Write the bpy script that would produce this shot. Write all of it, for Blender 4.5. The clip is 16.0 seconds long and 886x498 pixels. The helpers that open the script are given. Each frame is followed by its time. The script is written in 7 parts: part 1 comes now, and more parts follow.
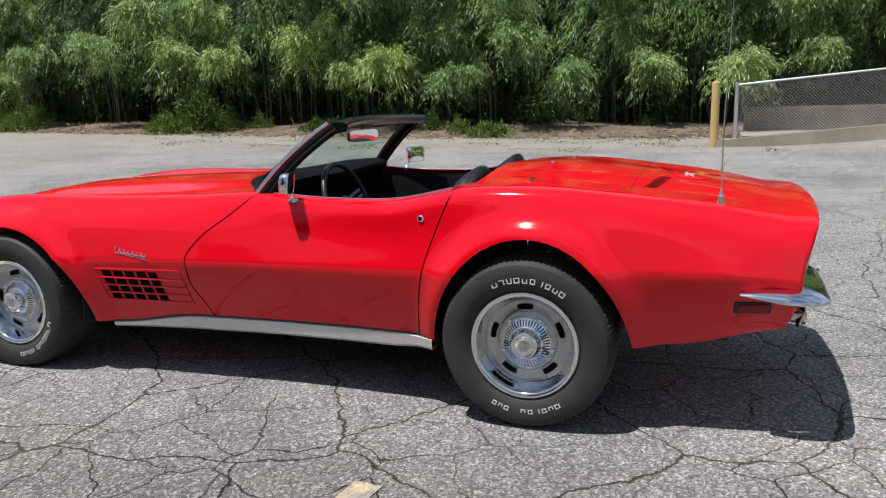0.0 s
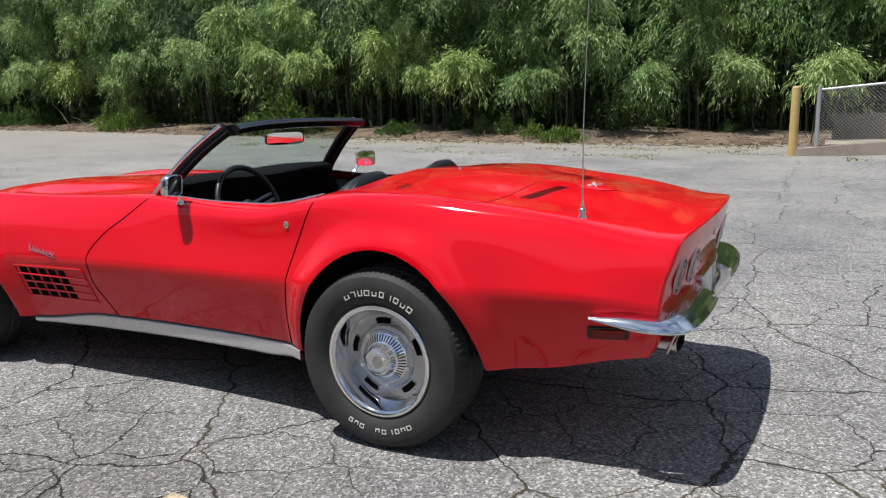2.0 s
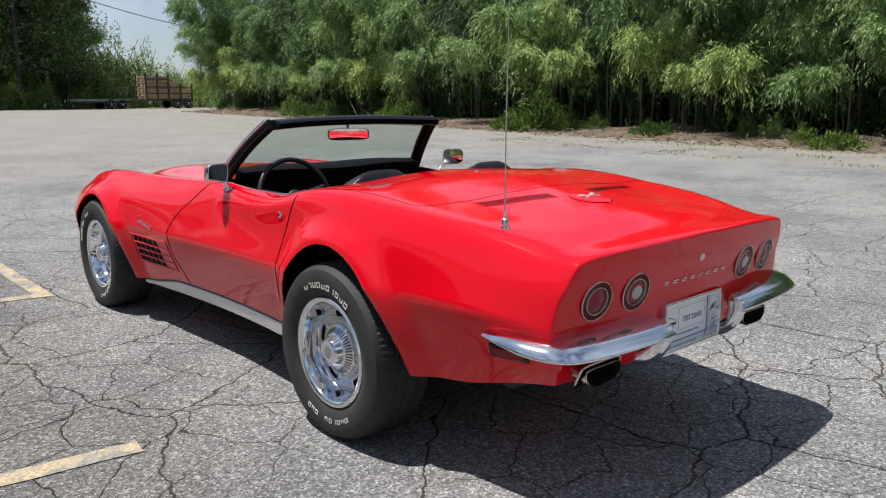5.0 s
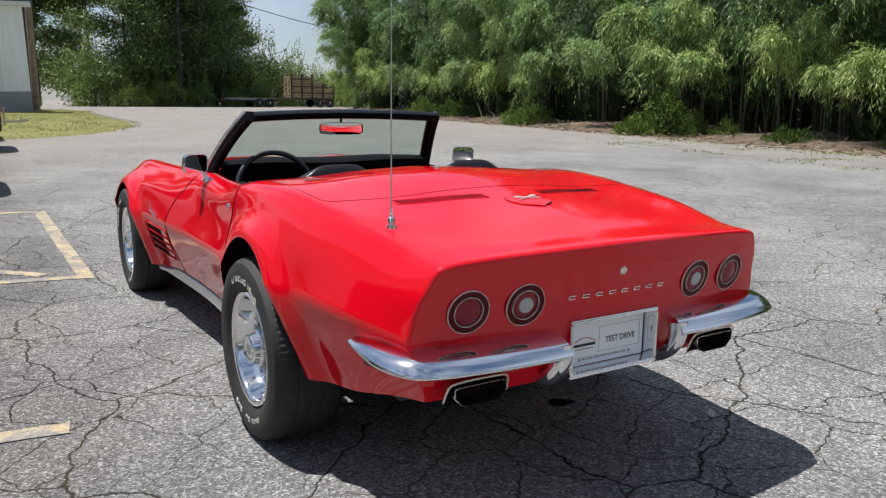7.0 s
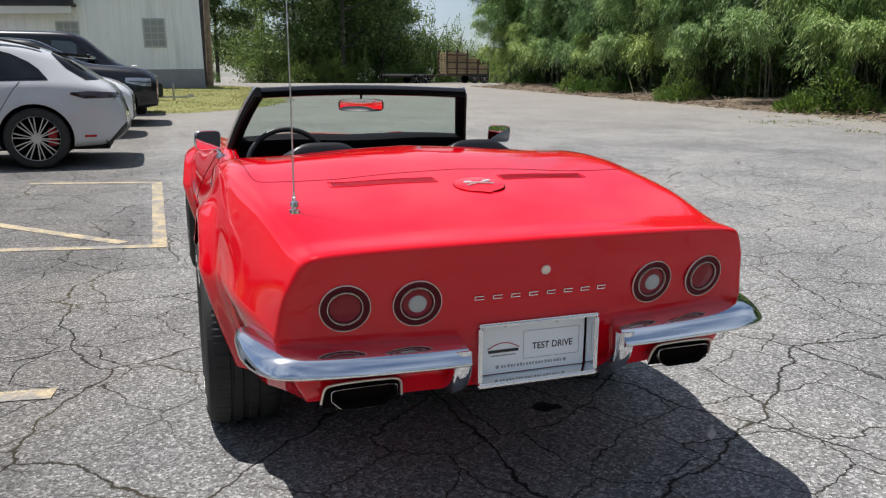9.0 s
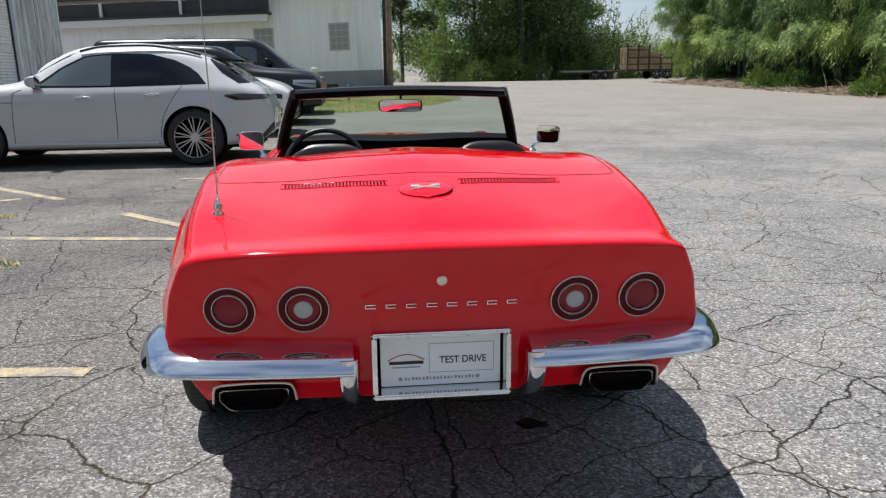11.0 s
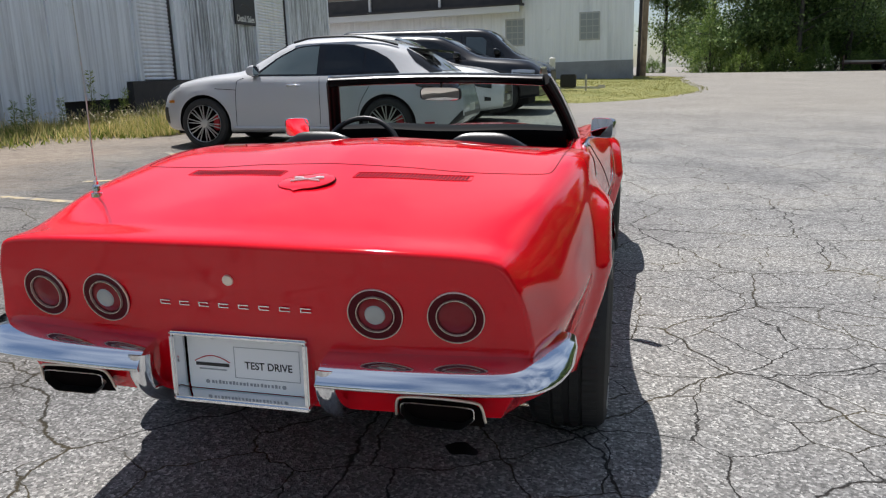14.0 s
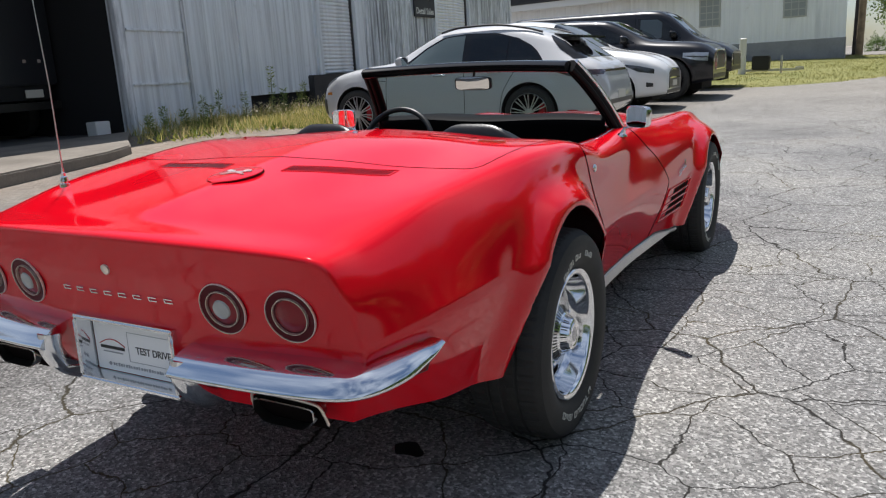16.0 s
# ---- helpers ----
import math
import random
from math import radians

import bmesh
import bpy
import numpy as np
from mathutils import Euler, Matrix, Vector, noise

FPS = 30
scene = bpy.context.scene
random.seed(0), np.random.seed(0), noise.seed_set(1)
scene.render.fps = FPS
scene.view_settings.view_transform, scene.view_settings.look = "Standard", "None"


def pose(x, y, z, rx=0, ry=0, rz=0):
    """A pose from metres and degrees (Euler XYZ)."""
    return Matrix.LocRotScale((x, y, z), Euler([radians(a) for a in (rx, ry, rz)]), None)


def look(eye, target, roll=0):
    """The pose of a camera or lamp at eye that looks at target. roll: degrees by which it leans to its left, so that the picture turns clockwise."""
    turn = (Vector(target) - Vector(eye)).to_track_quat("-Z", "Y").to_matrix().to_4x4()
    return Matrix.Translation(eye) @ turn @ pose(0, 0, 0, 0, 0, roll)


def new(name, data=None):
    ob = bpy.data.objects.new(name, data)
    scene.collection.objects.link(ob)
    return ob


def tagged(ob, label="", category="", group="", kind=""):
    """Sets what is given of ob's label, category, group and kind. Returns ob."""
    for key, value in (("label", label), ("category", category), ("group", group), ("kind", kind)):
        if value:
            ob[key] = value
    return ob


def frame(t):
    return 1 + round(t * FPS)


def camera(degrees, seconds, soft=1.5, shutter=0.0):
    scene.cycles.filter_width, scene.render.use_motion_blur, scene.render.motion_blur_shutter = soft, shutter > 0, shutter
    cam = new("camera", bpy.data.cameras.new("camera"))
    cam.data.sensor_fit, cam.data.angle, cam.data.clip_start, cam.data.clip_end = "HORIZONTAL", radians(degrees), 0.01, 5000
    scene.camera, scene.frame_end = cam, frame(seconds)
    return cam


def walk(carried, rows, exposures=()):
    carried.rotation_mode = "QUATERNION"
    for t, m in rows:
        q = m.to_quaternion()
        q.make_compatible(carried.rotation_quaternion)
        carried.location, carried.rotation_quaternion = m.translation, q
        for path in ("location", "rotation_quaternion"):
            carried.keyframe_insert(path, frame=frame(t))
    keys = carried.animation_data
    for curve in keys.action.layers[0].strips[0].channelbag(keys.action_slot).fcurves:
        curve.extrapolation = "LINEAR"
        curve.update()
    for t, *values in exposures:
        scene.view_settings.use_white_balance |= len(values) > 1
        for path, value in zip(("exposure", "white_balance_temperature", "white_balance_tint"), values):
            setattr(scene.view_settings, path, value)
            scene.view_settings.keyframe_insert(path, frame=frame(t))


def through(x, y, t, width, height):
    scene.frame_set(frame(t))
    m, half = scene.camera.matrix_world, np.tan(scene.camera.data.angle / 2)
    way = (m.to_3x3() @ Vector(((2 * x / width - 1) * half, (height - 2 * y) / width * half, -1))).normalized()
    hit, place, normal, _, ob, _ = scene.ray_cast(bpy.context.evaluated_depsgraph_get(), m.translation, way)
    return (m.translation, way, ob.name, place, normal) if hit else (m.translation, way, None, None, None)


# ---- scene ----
# World: x ahead of the red car, y to its left, z up; the origin lies on the ground under its rear axle.
cam = camera(60.0, 16.0, soft=1.2)
PATH = [
    (0, (-0.622, 3.425, 1.245), (0.027, 1.576, 0.849), -1.5),
    (0.5, (-0.813, 3.266, 1.223), (-0.112, 1.434, 0.835), -1.5),
    (1, (-0.999, 3.19, 1.231), (-0.245, 1.378, 0.848), -1.3),
    (1.5, (-1.226, 3.118, 1.24), (-0.41, 1.332, 0.86), -1.1),
    (2, (-1.376, 2.955, 1.22), (-0.483, 1.206, 0.84), -1.2),
    (2.5, (-1.541, 2.838, 1.218), (-0.552, 1.142, 0.835), -1.2),
    (3, (-1.759, 2.768, 1.23), (-0.662, 1.14, 0.843), -1.2),
    (3.5, (-1.851, 2.642, 1.214), (-0.643, 1.097, 0.823), -1.1),
    (4, (-1.969, 2.504, 1.222), (-0.658, 1.046, 0.828), -0.8),
    (6.5, (-2.555, 1.753, 1.204), (-0.927, 0.649, 0.843), 0.5),
    (7, (-2.568, 1.551, 1.187), (-0.891, 0.528, 0.813), 0.6),
    (7.5, (-2.6, 1.396, 1.185), (-0.879, 0.455, 0.791), 0.6),
    (8, (-2.702, 1.228, 1.2), (-0.942, 0.373, 0.789), 0.5),
    (8.5, (-2.728, 1.054, 1.196), (-0.927, 0.297, 0.77), 0.5),
    (9, (-2.68, 0.856, 1.191), (-0.84, 0.206, 0.754), 0.4),
    (11.5, (-2.769, 0.002, 1.199), (-0.819, -0.07, 0.757), -1.0),
    (12, (-2.754, -0.158, 1.193), (-0.805, -0.109, 0.749), -1.3),
    (12.5, (-2.64, -0.327, 1.186), (-0.697, -0.167, 0.738), -1.4),
    (13, (-2.603, -0.503, 1.193), (-0.672, -0.241, 0.742), -1.1),
    (13.5, (-2.582, -0.702, 1.191), (-0.667, -0.344, 0.737), -0.8),
    (14, (-2.471, -0.859, 1.168), (-0.579, -0.398, 0.711), -0.7),
    (14.5, (-2.376, -1.026, 1.183), (-0.516, -0.454, 0.722), -1.0),
    (15, (-2.346, -1.225, 1.18), (-0.527, -0.536, 0.717), -1.5),
    (15.5, (-2.274, -1.382, 1.174), (-0.507, -0.571, 0.703), -1.9),
    (16, (-2.143, -1.522, 1.155), (-0.435, -0.597, 0.682), -2.4),
]
walk(cam, [(t, look(eye, target, roll)) for t, eye, target, roll in PATH])


# ---- light ----
SUN = Vector((0.24, 0.25, 1.0)).normalized()
world = bpy.data.worlds.new("sky")
scene.world = world
world.use_nodes = True
wn = world.node_tree.nodes
sky = wn.new("ShaderNodeTexSky")
sky.sky_type = "NISHITA"
sky.sun_disc = False
sky.sun_elevation = math.asin(SUN.z)
sky.sun_rotation = math.atan2(SUN.x, SUN.y)
sky.air_density, sky.dust_density, sky.ozone_density = 1.0, 0.6, 2.6
wn["Background"].inputs["Strength"].default_value = 0.076
# thin scattered summer cloud
where, puffs, veil, cloudy = wn.new("ShaderNodeTexCoord"), wn.new("ShaderNodeTexNoise"), wn.new("ShaderNodeMapRange"), wn.new("ShaderNodeMix")
puffs.inputs["Scale"].default_value, puffs.inputs["Detail"].default_value, puffs.inputs["Roughness"].default_value = 2.6, 7.0, 0.6
for k, val in ((1, 0.40), (2, 0.64), (3, 0.0), (4, 0.72)):
    veil.inputs[k].default_value = val
cloudy.data_type = "RGBA"
cloudy.inputs[7].default_value = (6.9, 7.8, 9.2, 1)
for a, i, b, j in ((where, "Generated", puffs, "Vector"), (puffs, 0, veil, 0), (veil, 0, cloudy, 0), (sky, 0, cloudy, 6)):
    world.node_tree.links.new(a.outputs[i], b.inputs[j])
world.node_tree.links.new(cloudy.outputs[2], wn["Background"].inputs["Color"])
sun_data = bpy.data.lights.new("sun", "SUN")
sun_data.energy, sun_data.angle, sun_data.color = 5.0, radians(0.55), (1.0, 0.968, 0.94)
sun = new("sun", sun_data)
sun.matrix_world = look(SUN * 60, (0, 0, 0))
scene.view_settings.exposure = 0.26


# ---- materials ----
def mat(name, color, rough=0.6, metal=0.0, coat=0.0, spec=0.5):
    m = bpy.data.materials.new(name)
    m.use_nodes = True
    b = m.node_tree.nodes["Principled BSDF"]
    b.inputs["Base Color"].default_value = (*color, 1)
    b.inputs["Roughness"].default_value = rough
    b.inputs["Metallic"].default_value = metal
    b.inputs["Coat Weight"].default_value = coat
    b.inputs["Coat Roughness"].default_value = 0.03
    b.inputs["Specular IOR Level"].default_value = spec
    return m


def node(m, kind, **values):
    n = m.node_tree.nodes.new(kind)
    for key, value in values.items():
        n.inputs[key.replace("_", " ")].default_value = value
    return n


def link(m, a, out, b, into):
    m.node_tree.links.new(a.outputs[out], b.inputs[into])


def shader(m):
    return m.node_tree.nodes["Principled BSDF"]


def coords(m, scale=(1, 1, 1)):
    tc, mp = node(m, "ShaderNodeTexCoord"), node(m, "ShaderNodeMapping")
    mp.inputs["Scale"].default_value = scale
    link(m, tc, "Object", mp, "Vector")
    return mp


def ramp(m, source, out, stops):
    r = node(m, "ShaderNodeValToRGB")
    while len(r.color_ramp.elements) < len(stops):
        r.color_ramp.elements.new(0.5)
    for e, (at, c) in zip(r.color_ramp.elements, stops):
        e.position, e.color = at, (*c, 1) if len(c) == 3 else c
    link(m, source, out, r, "Fac")
    return r


def mixed(m, kind, fac, a, b):
    """A colour mix; fac, a and b are numbers, colours or (node, output)."""
    n = node(m, "ShaderNodeMix")
    n.data_type, n.blend_type = "RGBA", kind
    for value, slot in ((fac, 0), (a, 6), (b, 7)):
        if isinstance(value, tuple) and isinstance(value[1], str):
            m.node_tree.links.new(value[0].outputs[value[1]], n.inputs[slot])
        elif isinstance(value, tuple):
            n.inputs[slot].default_value = (*value, 1)
        else:
            n.inputs[slot].default_value = (value, value, value, 1) if slot else value
    return n


def noisy(m, scale, detail=4.0, rough=0.55, at=None):
    n = node(m, "ShaderNodeTexNoise", Scale=scale, Detail=detail, Roughness=rough)
    link(m, at or coords(m), "Vector", n, "Vector")
    return n


def bumped(m, source, out, strength, distance):
    b = node(m, "ShaderNodeBump", Strength=strength, Distance=distance)
    link(m, source, out, b, "Height")
    link(m, b, "Normal", shader(m), "Normal")
    return b


def weathered(name, c1, c2, scale, rough=0.6, metal=0.0, bump=0.3, depth=0.004, fine=60.0, spec=0.5):
    """A surface that varies from c1 to c2 at one scale and in grain and relief at a finer one."""
    m = mat(name, c1, rough, metal, spec=spec)
    big, small = noisy(m, scale, 5), noisy(m, fine, 3)
    r = ramp(m, big, "Fac", [(0.3, c1), (0.7, c2)])
    g = ramp(m, small, "Fac", [(0.25, (0.82, 0.82, 0.82)), (0.75, (1.1, 1.1, 1.1))])
    x = mixed(m, "MULTIPLY", 1.0, (r, "Color"), (g, "Color"))
    m.node_tree.links.new(x.outputs[2], shader(m).inputs["Base Color"])
    bumped(m, small, "Fac", bump, depth)
    return m


PAINT = mat("red_paint", (0.70, 0.0028, 0.0125), 0.55, 0.0, 1.0, 0.0)
shader(PAINT).inputs["Coat IOR"].default_value = 1.5
shader(PAINT).inputs["Coat Roughness"].default_value = 0.06
CHROME = mat("chrome", (0.80, 0.81, 0.83), 0.10, 1.0)
SATIN = mat("satin_metal", (0.62, 0.62, 0.62), 0.32, 1.0)
BLACK = mat("black_trim", (0.012, 0.012, 0.013), 0.42)
GAP = mat("dark_gap", (0.006, 0.004, 0.004), 0.9, spec=0.05)
UNDER = mat("underbody", (0.012, 0.012, 0.012), 0.9)
RUBBER = weathered("tyre_rubber", (0.020, 0.0195, 0.019), (0.034, 0.033, 0.031), 9, 0.72, 0, 0.25, 0.002, 220)
LEATHER = weathered("black_leather", (0.010, 0.0105, 0.012), (0.016, 0.0165, 0.018), 14, 0.32, 0, 0.3, 0.001, 340, 0.45)
WHITE = mat("white_letters", (0.62, 0.60, 0.54), 0.6)


# ---- mesh tools ----
def mesh_of(name, verts, faces, smooth=True):
    me = bpy.data.meshes.new(name)
    me.from_pydata([tuple(v) for v in verts], [], faces)
    me.validate()
    if smooth:
        me.shade_smooth()
    return me


def empty(name, m=None):
    ob = new(name)
    ob.empty_display_size = 0.2
    if m is not None:
        ob.matrix_world = m
    return ob


def fix(me, sharp=None):
    """Outward normals; edges sharper than the angle stay sharp."""
    bm = bmesh.new()
    bm.from_mesh(me)
    bmesh.ops.recalc_face_normals(bm, faces=bm.faces)
    if sharp:
        for e in bm.edges:
            if len(e.link_faces) == 2:
                e.smooth = e.calc_face_angle(0) < radians(sharp)
    bm.to_mesh(me)
    bm.free()
    return me


def part(name, me, material, parent, label="", m=None, sharp=35):
    """Links a mesh, or a bmesh, as one object under a thing or a part."""
    if isinstance(me, bmesh.types.BMesh):
        bm, me = me, bpy.data.meshes.new(name)
        bm.to_mesh(me)
        bm.free()
        me.shade_smooth()
        fix(me, sharp)
    if material and not me.materials:
        me.materials.append(material)
    ob = new(name, me)
    if parent:
        ob.parent = parent
    if m is not None:
        ob.matrix_local = m
    if label:
        tagged(ob, label)
    return ob


def box(bm, x0, x1, y0, y1, z0, z1, bevel=0.0, m=None):
    made = bmesh.ops.create_cube(bm, size=1.0, matrix=Matrix.LocRotScale(((x0 + x1) / 2, (y0 + y1) / 2, (z0 + z1) / 2), None, (x1 - x0, y1 - y0, z1 - z0)))
    vs = made["verts"]
    if bevel:
        es = list({e for v in vs for e in v.link_edges})
        out = bmesh.ops.bevel(bm, geom=es, offset=bevel, segments=2, affect="EDGES", clamp_overlap=True)
        vs = [v for v in out["verts"]]
        vs = list({v for f in out["faces"] for v in f.verts} | {v for v in vs})
    if m is not None:
        bmesh.ops.transform(bm, matrix=m, verts=[v for v in vs if v.is_valid])
    return bm


def boxed(*a, **k):
    return box(bmesh.new(), *a, **k)


def lathe(profile, n=48, axis="y", closed=False):
    """Turns (radius, along) pairs about an axis."""
    verts, faces = [], []
    for i in range(n):
        a = 2 * math.pi * i / n
        for r, h in profile:
            c, s = r * math.cos(a), r * math.sin(a)
            verts.append({"y": (c, h, s), "z": (c, s, h), "x": (h, c, s)}[axis])
    k = len(profile)
    for i in range(n):
        j = (i + 1) % n
        for q in range(k if closed else k - 1):
            p = (q + 1) % k
            faces.append((i * k + q, j * k + q, j * k + p, i * k + p))
    return fix(mesh_of("turned", verts, faces), 32)


def tube(points, radius, n=10, caps=True, flat=1.0):
    """A round bar along points; radius is a number or one for each point."""
    pts = [Vector(p) for p in points]
    rs = radius if hasattr(radius, "__len__") else [radius] * len(pts)
    verts, faces = [], []
    side = None
    for i, p in enumerate(pts):
        t = (pts[min(i + 1, len(pts) - 1)] - pts[max(i - 1, 0)]).normalized()
        if side is None:
            side = t.cross(Vector((0, 0, 1)) if abs(t.z) < 0.9 else Vector((1, 0, 0))).normalized()
        side = (side - side.dot(t) * t).normalized()
        up = side.cross(t)
        for k in range(n):
            a = 2 * math.pi * k / n
            verts.append(p + float(rs[i]) * (math.cos(a) * side + flat * math.sin(a) * up))
    for i in range(len(pts) - 1):
        for k in range(n):
            q = (k + 1) % n
            faces.append((i * n + k, i * n + q, (i + 1) * n + q, (i + 1) * n + k))
    if caps:
        faces += [tuple(range(n)), tuple(range((len(pts) - 1) * n, len(pts) * n))]
    return fix(mesh_of("tube", verts, faces), 50)


def pchip(xs, ys):
    """A smooth curve through the points that never overshoots."""
    xs, ys = np.array(xs, float), np.array(ys, float)
    h, d = np.diff(xs), np.diff(ys) / np.diff(xs)
    m = np.zeros(len(xs))
    m[0], m[-1] = d[0], d[-1]
    for i in range(1, len(xs) - 1):
        if d[i - 1] * d[i] > 0:
            w1, w2 = 2 * h[i] + h[i - 1], h[i] + 2 * h[i - 1]
            m[i] = (w1 + w2) / (w1 / d[i - 1] + w2 / d[i])

    def at(x):
        x = np.clip(x, xs[0], xs[-1])
        i = np.clip(np.searchsorted(xs, x) - 1, 0, len(xs) - 2)
        t = (x - xs[i]) / h[i]
        return (1 + 2 * t) * (1 - t) ** 2 * ys[i] + t * (1 - t) ** 2 * h[i] * m[i] + t * t * (3 - 2 * t) * ys[i + 1] + t * t * (t - 1) * h[i] * m[i + 1]

    return at


def step(a, b, x):
    t = np.clip((x - a) / (b - a), 0, 1)
    return t * t * (3 - 2 * t)


def joined(meshes):
    bm = bmesh.new()
    for me in meshes:
        bm.from_mesh(me)
    return bm


def cut(ob, tools, mode="DIFFERENCE"):
    """Takes the tool meshes out of an object's mesh."""
    for me in tools:
        t = new("cutter", me)
        t.matrix_world = ob.matrix_world
        md = ob.modifiers.new("cut", "BOOLEAN")
        md.operation, md.solver, md.object = mode, "EXACT", t
        bpy.context.view_layer.update()
        made = bpy.data.meshes.new_from_object(ob.evaluated_get(bpy.context.evaluated_depsgraph_get()))
        ob.modifiers.clear()
        ob.data = made
        bpy.data.objects.remove(t)
    return ob


# ---- ground ----
def soft(v, w=1.5):
    return w * np.log1p(np.exp(np.clip(v / w, -40, 40)))


def ground_z(x, y):
    """The lot rises gently ahead of the car and towards the bamboo."""
    return 0.018 * (soft(x - 3.6) - soft(x - 40)) + 0.006 * (soft(-y - 4.0) - soft(-y - 24)) + 0.085 * soft(-x - 2.0, 0.7) * step(-7.0, -12.0, y) * (1 - step(8, 12, -x)) - 0.0006


def spread(near, far, step_near, grow):
    out, v, s = [0.0], 0.0, step_near
    while v < far:
        s = step_near if v < near else s * grow
        v += s
        out.append(v)
    return [-v for v in reversed(out[1:])] + out


def asphalt():
    """Worn, crazed asphalt: pale and dark stones, a net of cracks, stains, and dust and litter towards the bamboo."""
    m = mat("asphalt", (0.2, 0.2, 0.2), 0.92, spec=0.25)
    at = coords(m)
    stones = node(m, "ShaderNodeTexVoronoi", Scale=115.0)
    link(m, at, "Vector", stones, "Vector")
    tone = ramp(m, stones, "Color", [(0.0, (0.11, 0.1085, 0.1065)), (0.35, (0.21, 0.207, 0.202)), (0.68, (0.335, 0.329, 0.32)), (0.95, (0.66, 0.65, 0.632))])
    tone.color_ramp.interpolation = "LINEAR"
    fine = noisy(m, 260.0, 2, 0.6, at)
    finer = ramp(m, fine, "Fac", [(0.3, (0.72, 0.72, 0.72)), (0.7, (1.22, 1.22, 1.22))])
    c = mixed(m, "MULTIPLY", 1.0, (tone, "Color"), (finer, "Color"))
    stain = noisy(m, 0.55, 6, 0.62, at)
    stained = ramp(m, stain, "Fac", [(0.34, (0.62, 0.62, 0.63)), (0.50, (0.82, 0.82, 0.815)), (0.66, (1.0, 0.985, 0.945))])
    n = mixed(m, "MULTIPLY", 1.0, (c, "Result"), (stained, "Color"))
    m.node_tree.links.new(c.outputs[2], n.inputs[6])
    # cracks: two nets of different mesh, bent by noise and broken up
    bend = noisy(m, 2.6, 5, 0.58, at)
    shift = node(m, "ShaderNodeVectorMath")
    shift.operation = "MULTIPLY_ADD"
    shift.inputs[1].default_value = (0.26, 0.26, 0.0)
    link(m, bend, "Color", shift, 0)
    link(m, at, "Vector", shift, 2)
    nets = []
    for scale, wide, where, lo, hi in ((2.9, 0.0125, 0.45, 0.37, 0.49), (1.2, 0.0085, 0.30, 0.22, 0.36)):
        v = node(m, "ShaderNodeTexVoronoi", Scale=scale)
        v.feature, v.voronoi_dimensions = "DISTANCE_TO_EDGE", "2D"
        link(m, shift, "Vector", v, "Vector")
        line = ramp(m, v, "Distance", [(0.0, (1, 1, 1)), (wide * 0.55, (0.9, 0.9, 0.9)), (wide, (0, 0, 0))])
        kept = ramp(m, noisy(m, where, 4, 0.6, at), "Fac", [(lo, (0, 0, 0)), (hi, (1, 1, 1))])
        nets.append(mixed(m, "MULTIPLY", 1.0, (line, "Color"), (kept, "Color")))
    both = mixed(m, "LIGHTEN", 1.0, 0.0, 0.0)
    m.node_tree.links.new(nets[0].outputs[2], both.inputs[6])
    m.node_tree.links.new(nets[1].outputs[2], both.inputs[7])
    soil = ramp(m, noisy(m, 1.1, 3, 0.5, at), "Fac", [(0.45, (0.022, 0.020, 0.018)), (0.62, (0.075, 0.06, 0.03)), (0.75, (0.10, 0.09, 0.035))])
    cracked = mixed(m, "MIX", 0.0, 0.0, (soil, "Color"))
    m.node_tree.links.new(both.outputs[2], cracked.inputs[0])
    m.node_tree.links.new(n.outputs[2], cracked.inputs[6])
    # an older, darker sheet of asphalt on the car's left
    sep = node(m, "ShaderNodeSeparateXYZ")
    link(m, at, "Vector", sep, "Vector")
    rim = node(m, "ShaderNodeMath")
    rim.operation = "MULTIPLY_ADD"
    rim.inputs[1].default_value = 1.6
    link(m, noisy(m, 0.9, 6, 0.6, at), "Fac", rim, 0)
    link(m, sep, "Y", rim, 2)
    older = node(m, "ShaderNodeMapRange")
    for k, val in ((1, 1.6), (2, 2.2), (3, 0.0), (4, 0.95)):
        older.inputs[k].default_value = val
    link(m, rim, "Value", older, "Value")
    worn = mixed(m, "MULTIPLY", 0.0, 0.0, (ramp(m, stain, "Fac", [(0.3, (0.60, 0.585, 0.57)), (0.7, (0.76, 0.74, 0.715))]), "Color"))
    link(m, older, "Result", worn, 0)
    m.node_tree.links.new(cracked.outputs[2], worn.inputs[6])
    cracked = worn
    # brown soil washed over the asphalt before the shed
    wash = node(m, "ShaderNodeMath")
    wash.operation = "MULTIPLY_ADD"
    wash.inputs[1].default_value = 4.2
    link(m, noisy(m, 0.8, 6, 0.68, at), "Fac", wash, 0)
    link(m, sep, "Y", wash, 2)
    silt = node(m, "ShaderNodeMapRange")
    for k, val in ((1, 7.0), (2, 9.2), (3, 0.0), (4, 0.7)):
        silt.inputs[k].default_value = val
    link(m, wash, "Value", silt, "Value")
    earth = ramp(m, noisy(m, 7.0, 6, 0.75, at), "Fac", [(0.25, (0.155, 0.118, 0.088)), (0.5, (0.28, 0.225, 0.175)), (0.75, (0.40, 0.345, 0.28))])
    silted = mixed(m, "MIX", 0.0, 0.0, (earth, "Color"))
    link(m, silt, "Result", silted, 0)
    m.node_tree.links.new(cracked.outputs[2], silted.inputs[6])
    cracked = silted
    # dust over the far parts and litter along the bamboo
    wav = node(m, "ShaderNodeMath")
    wav.operation = "MULTIPLY_ADD"
    wav.inputs[1].default_value = 5.0
    link(m, noisy(m, 0.5, 5, 0.6, at), "Fac", wav, 0)
    link(m, sep, "Y", wav, 2)
    band = node(m, "ShaderNodeMapRange")
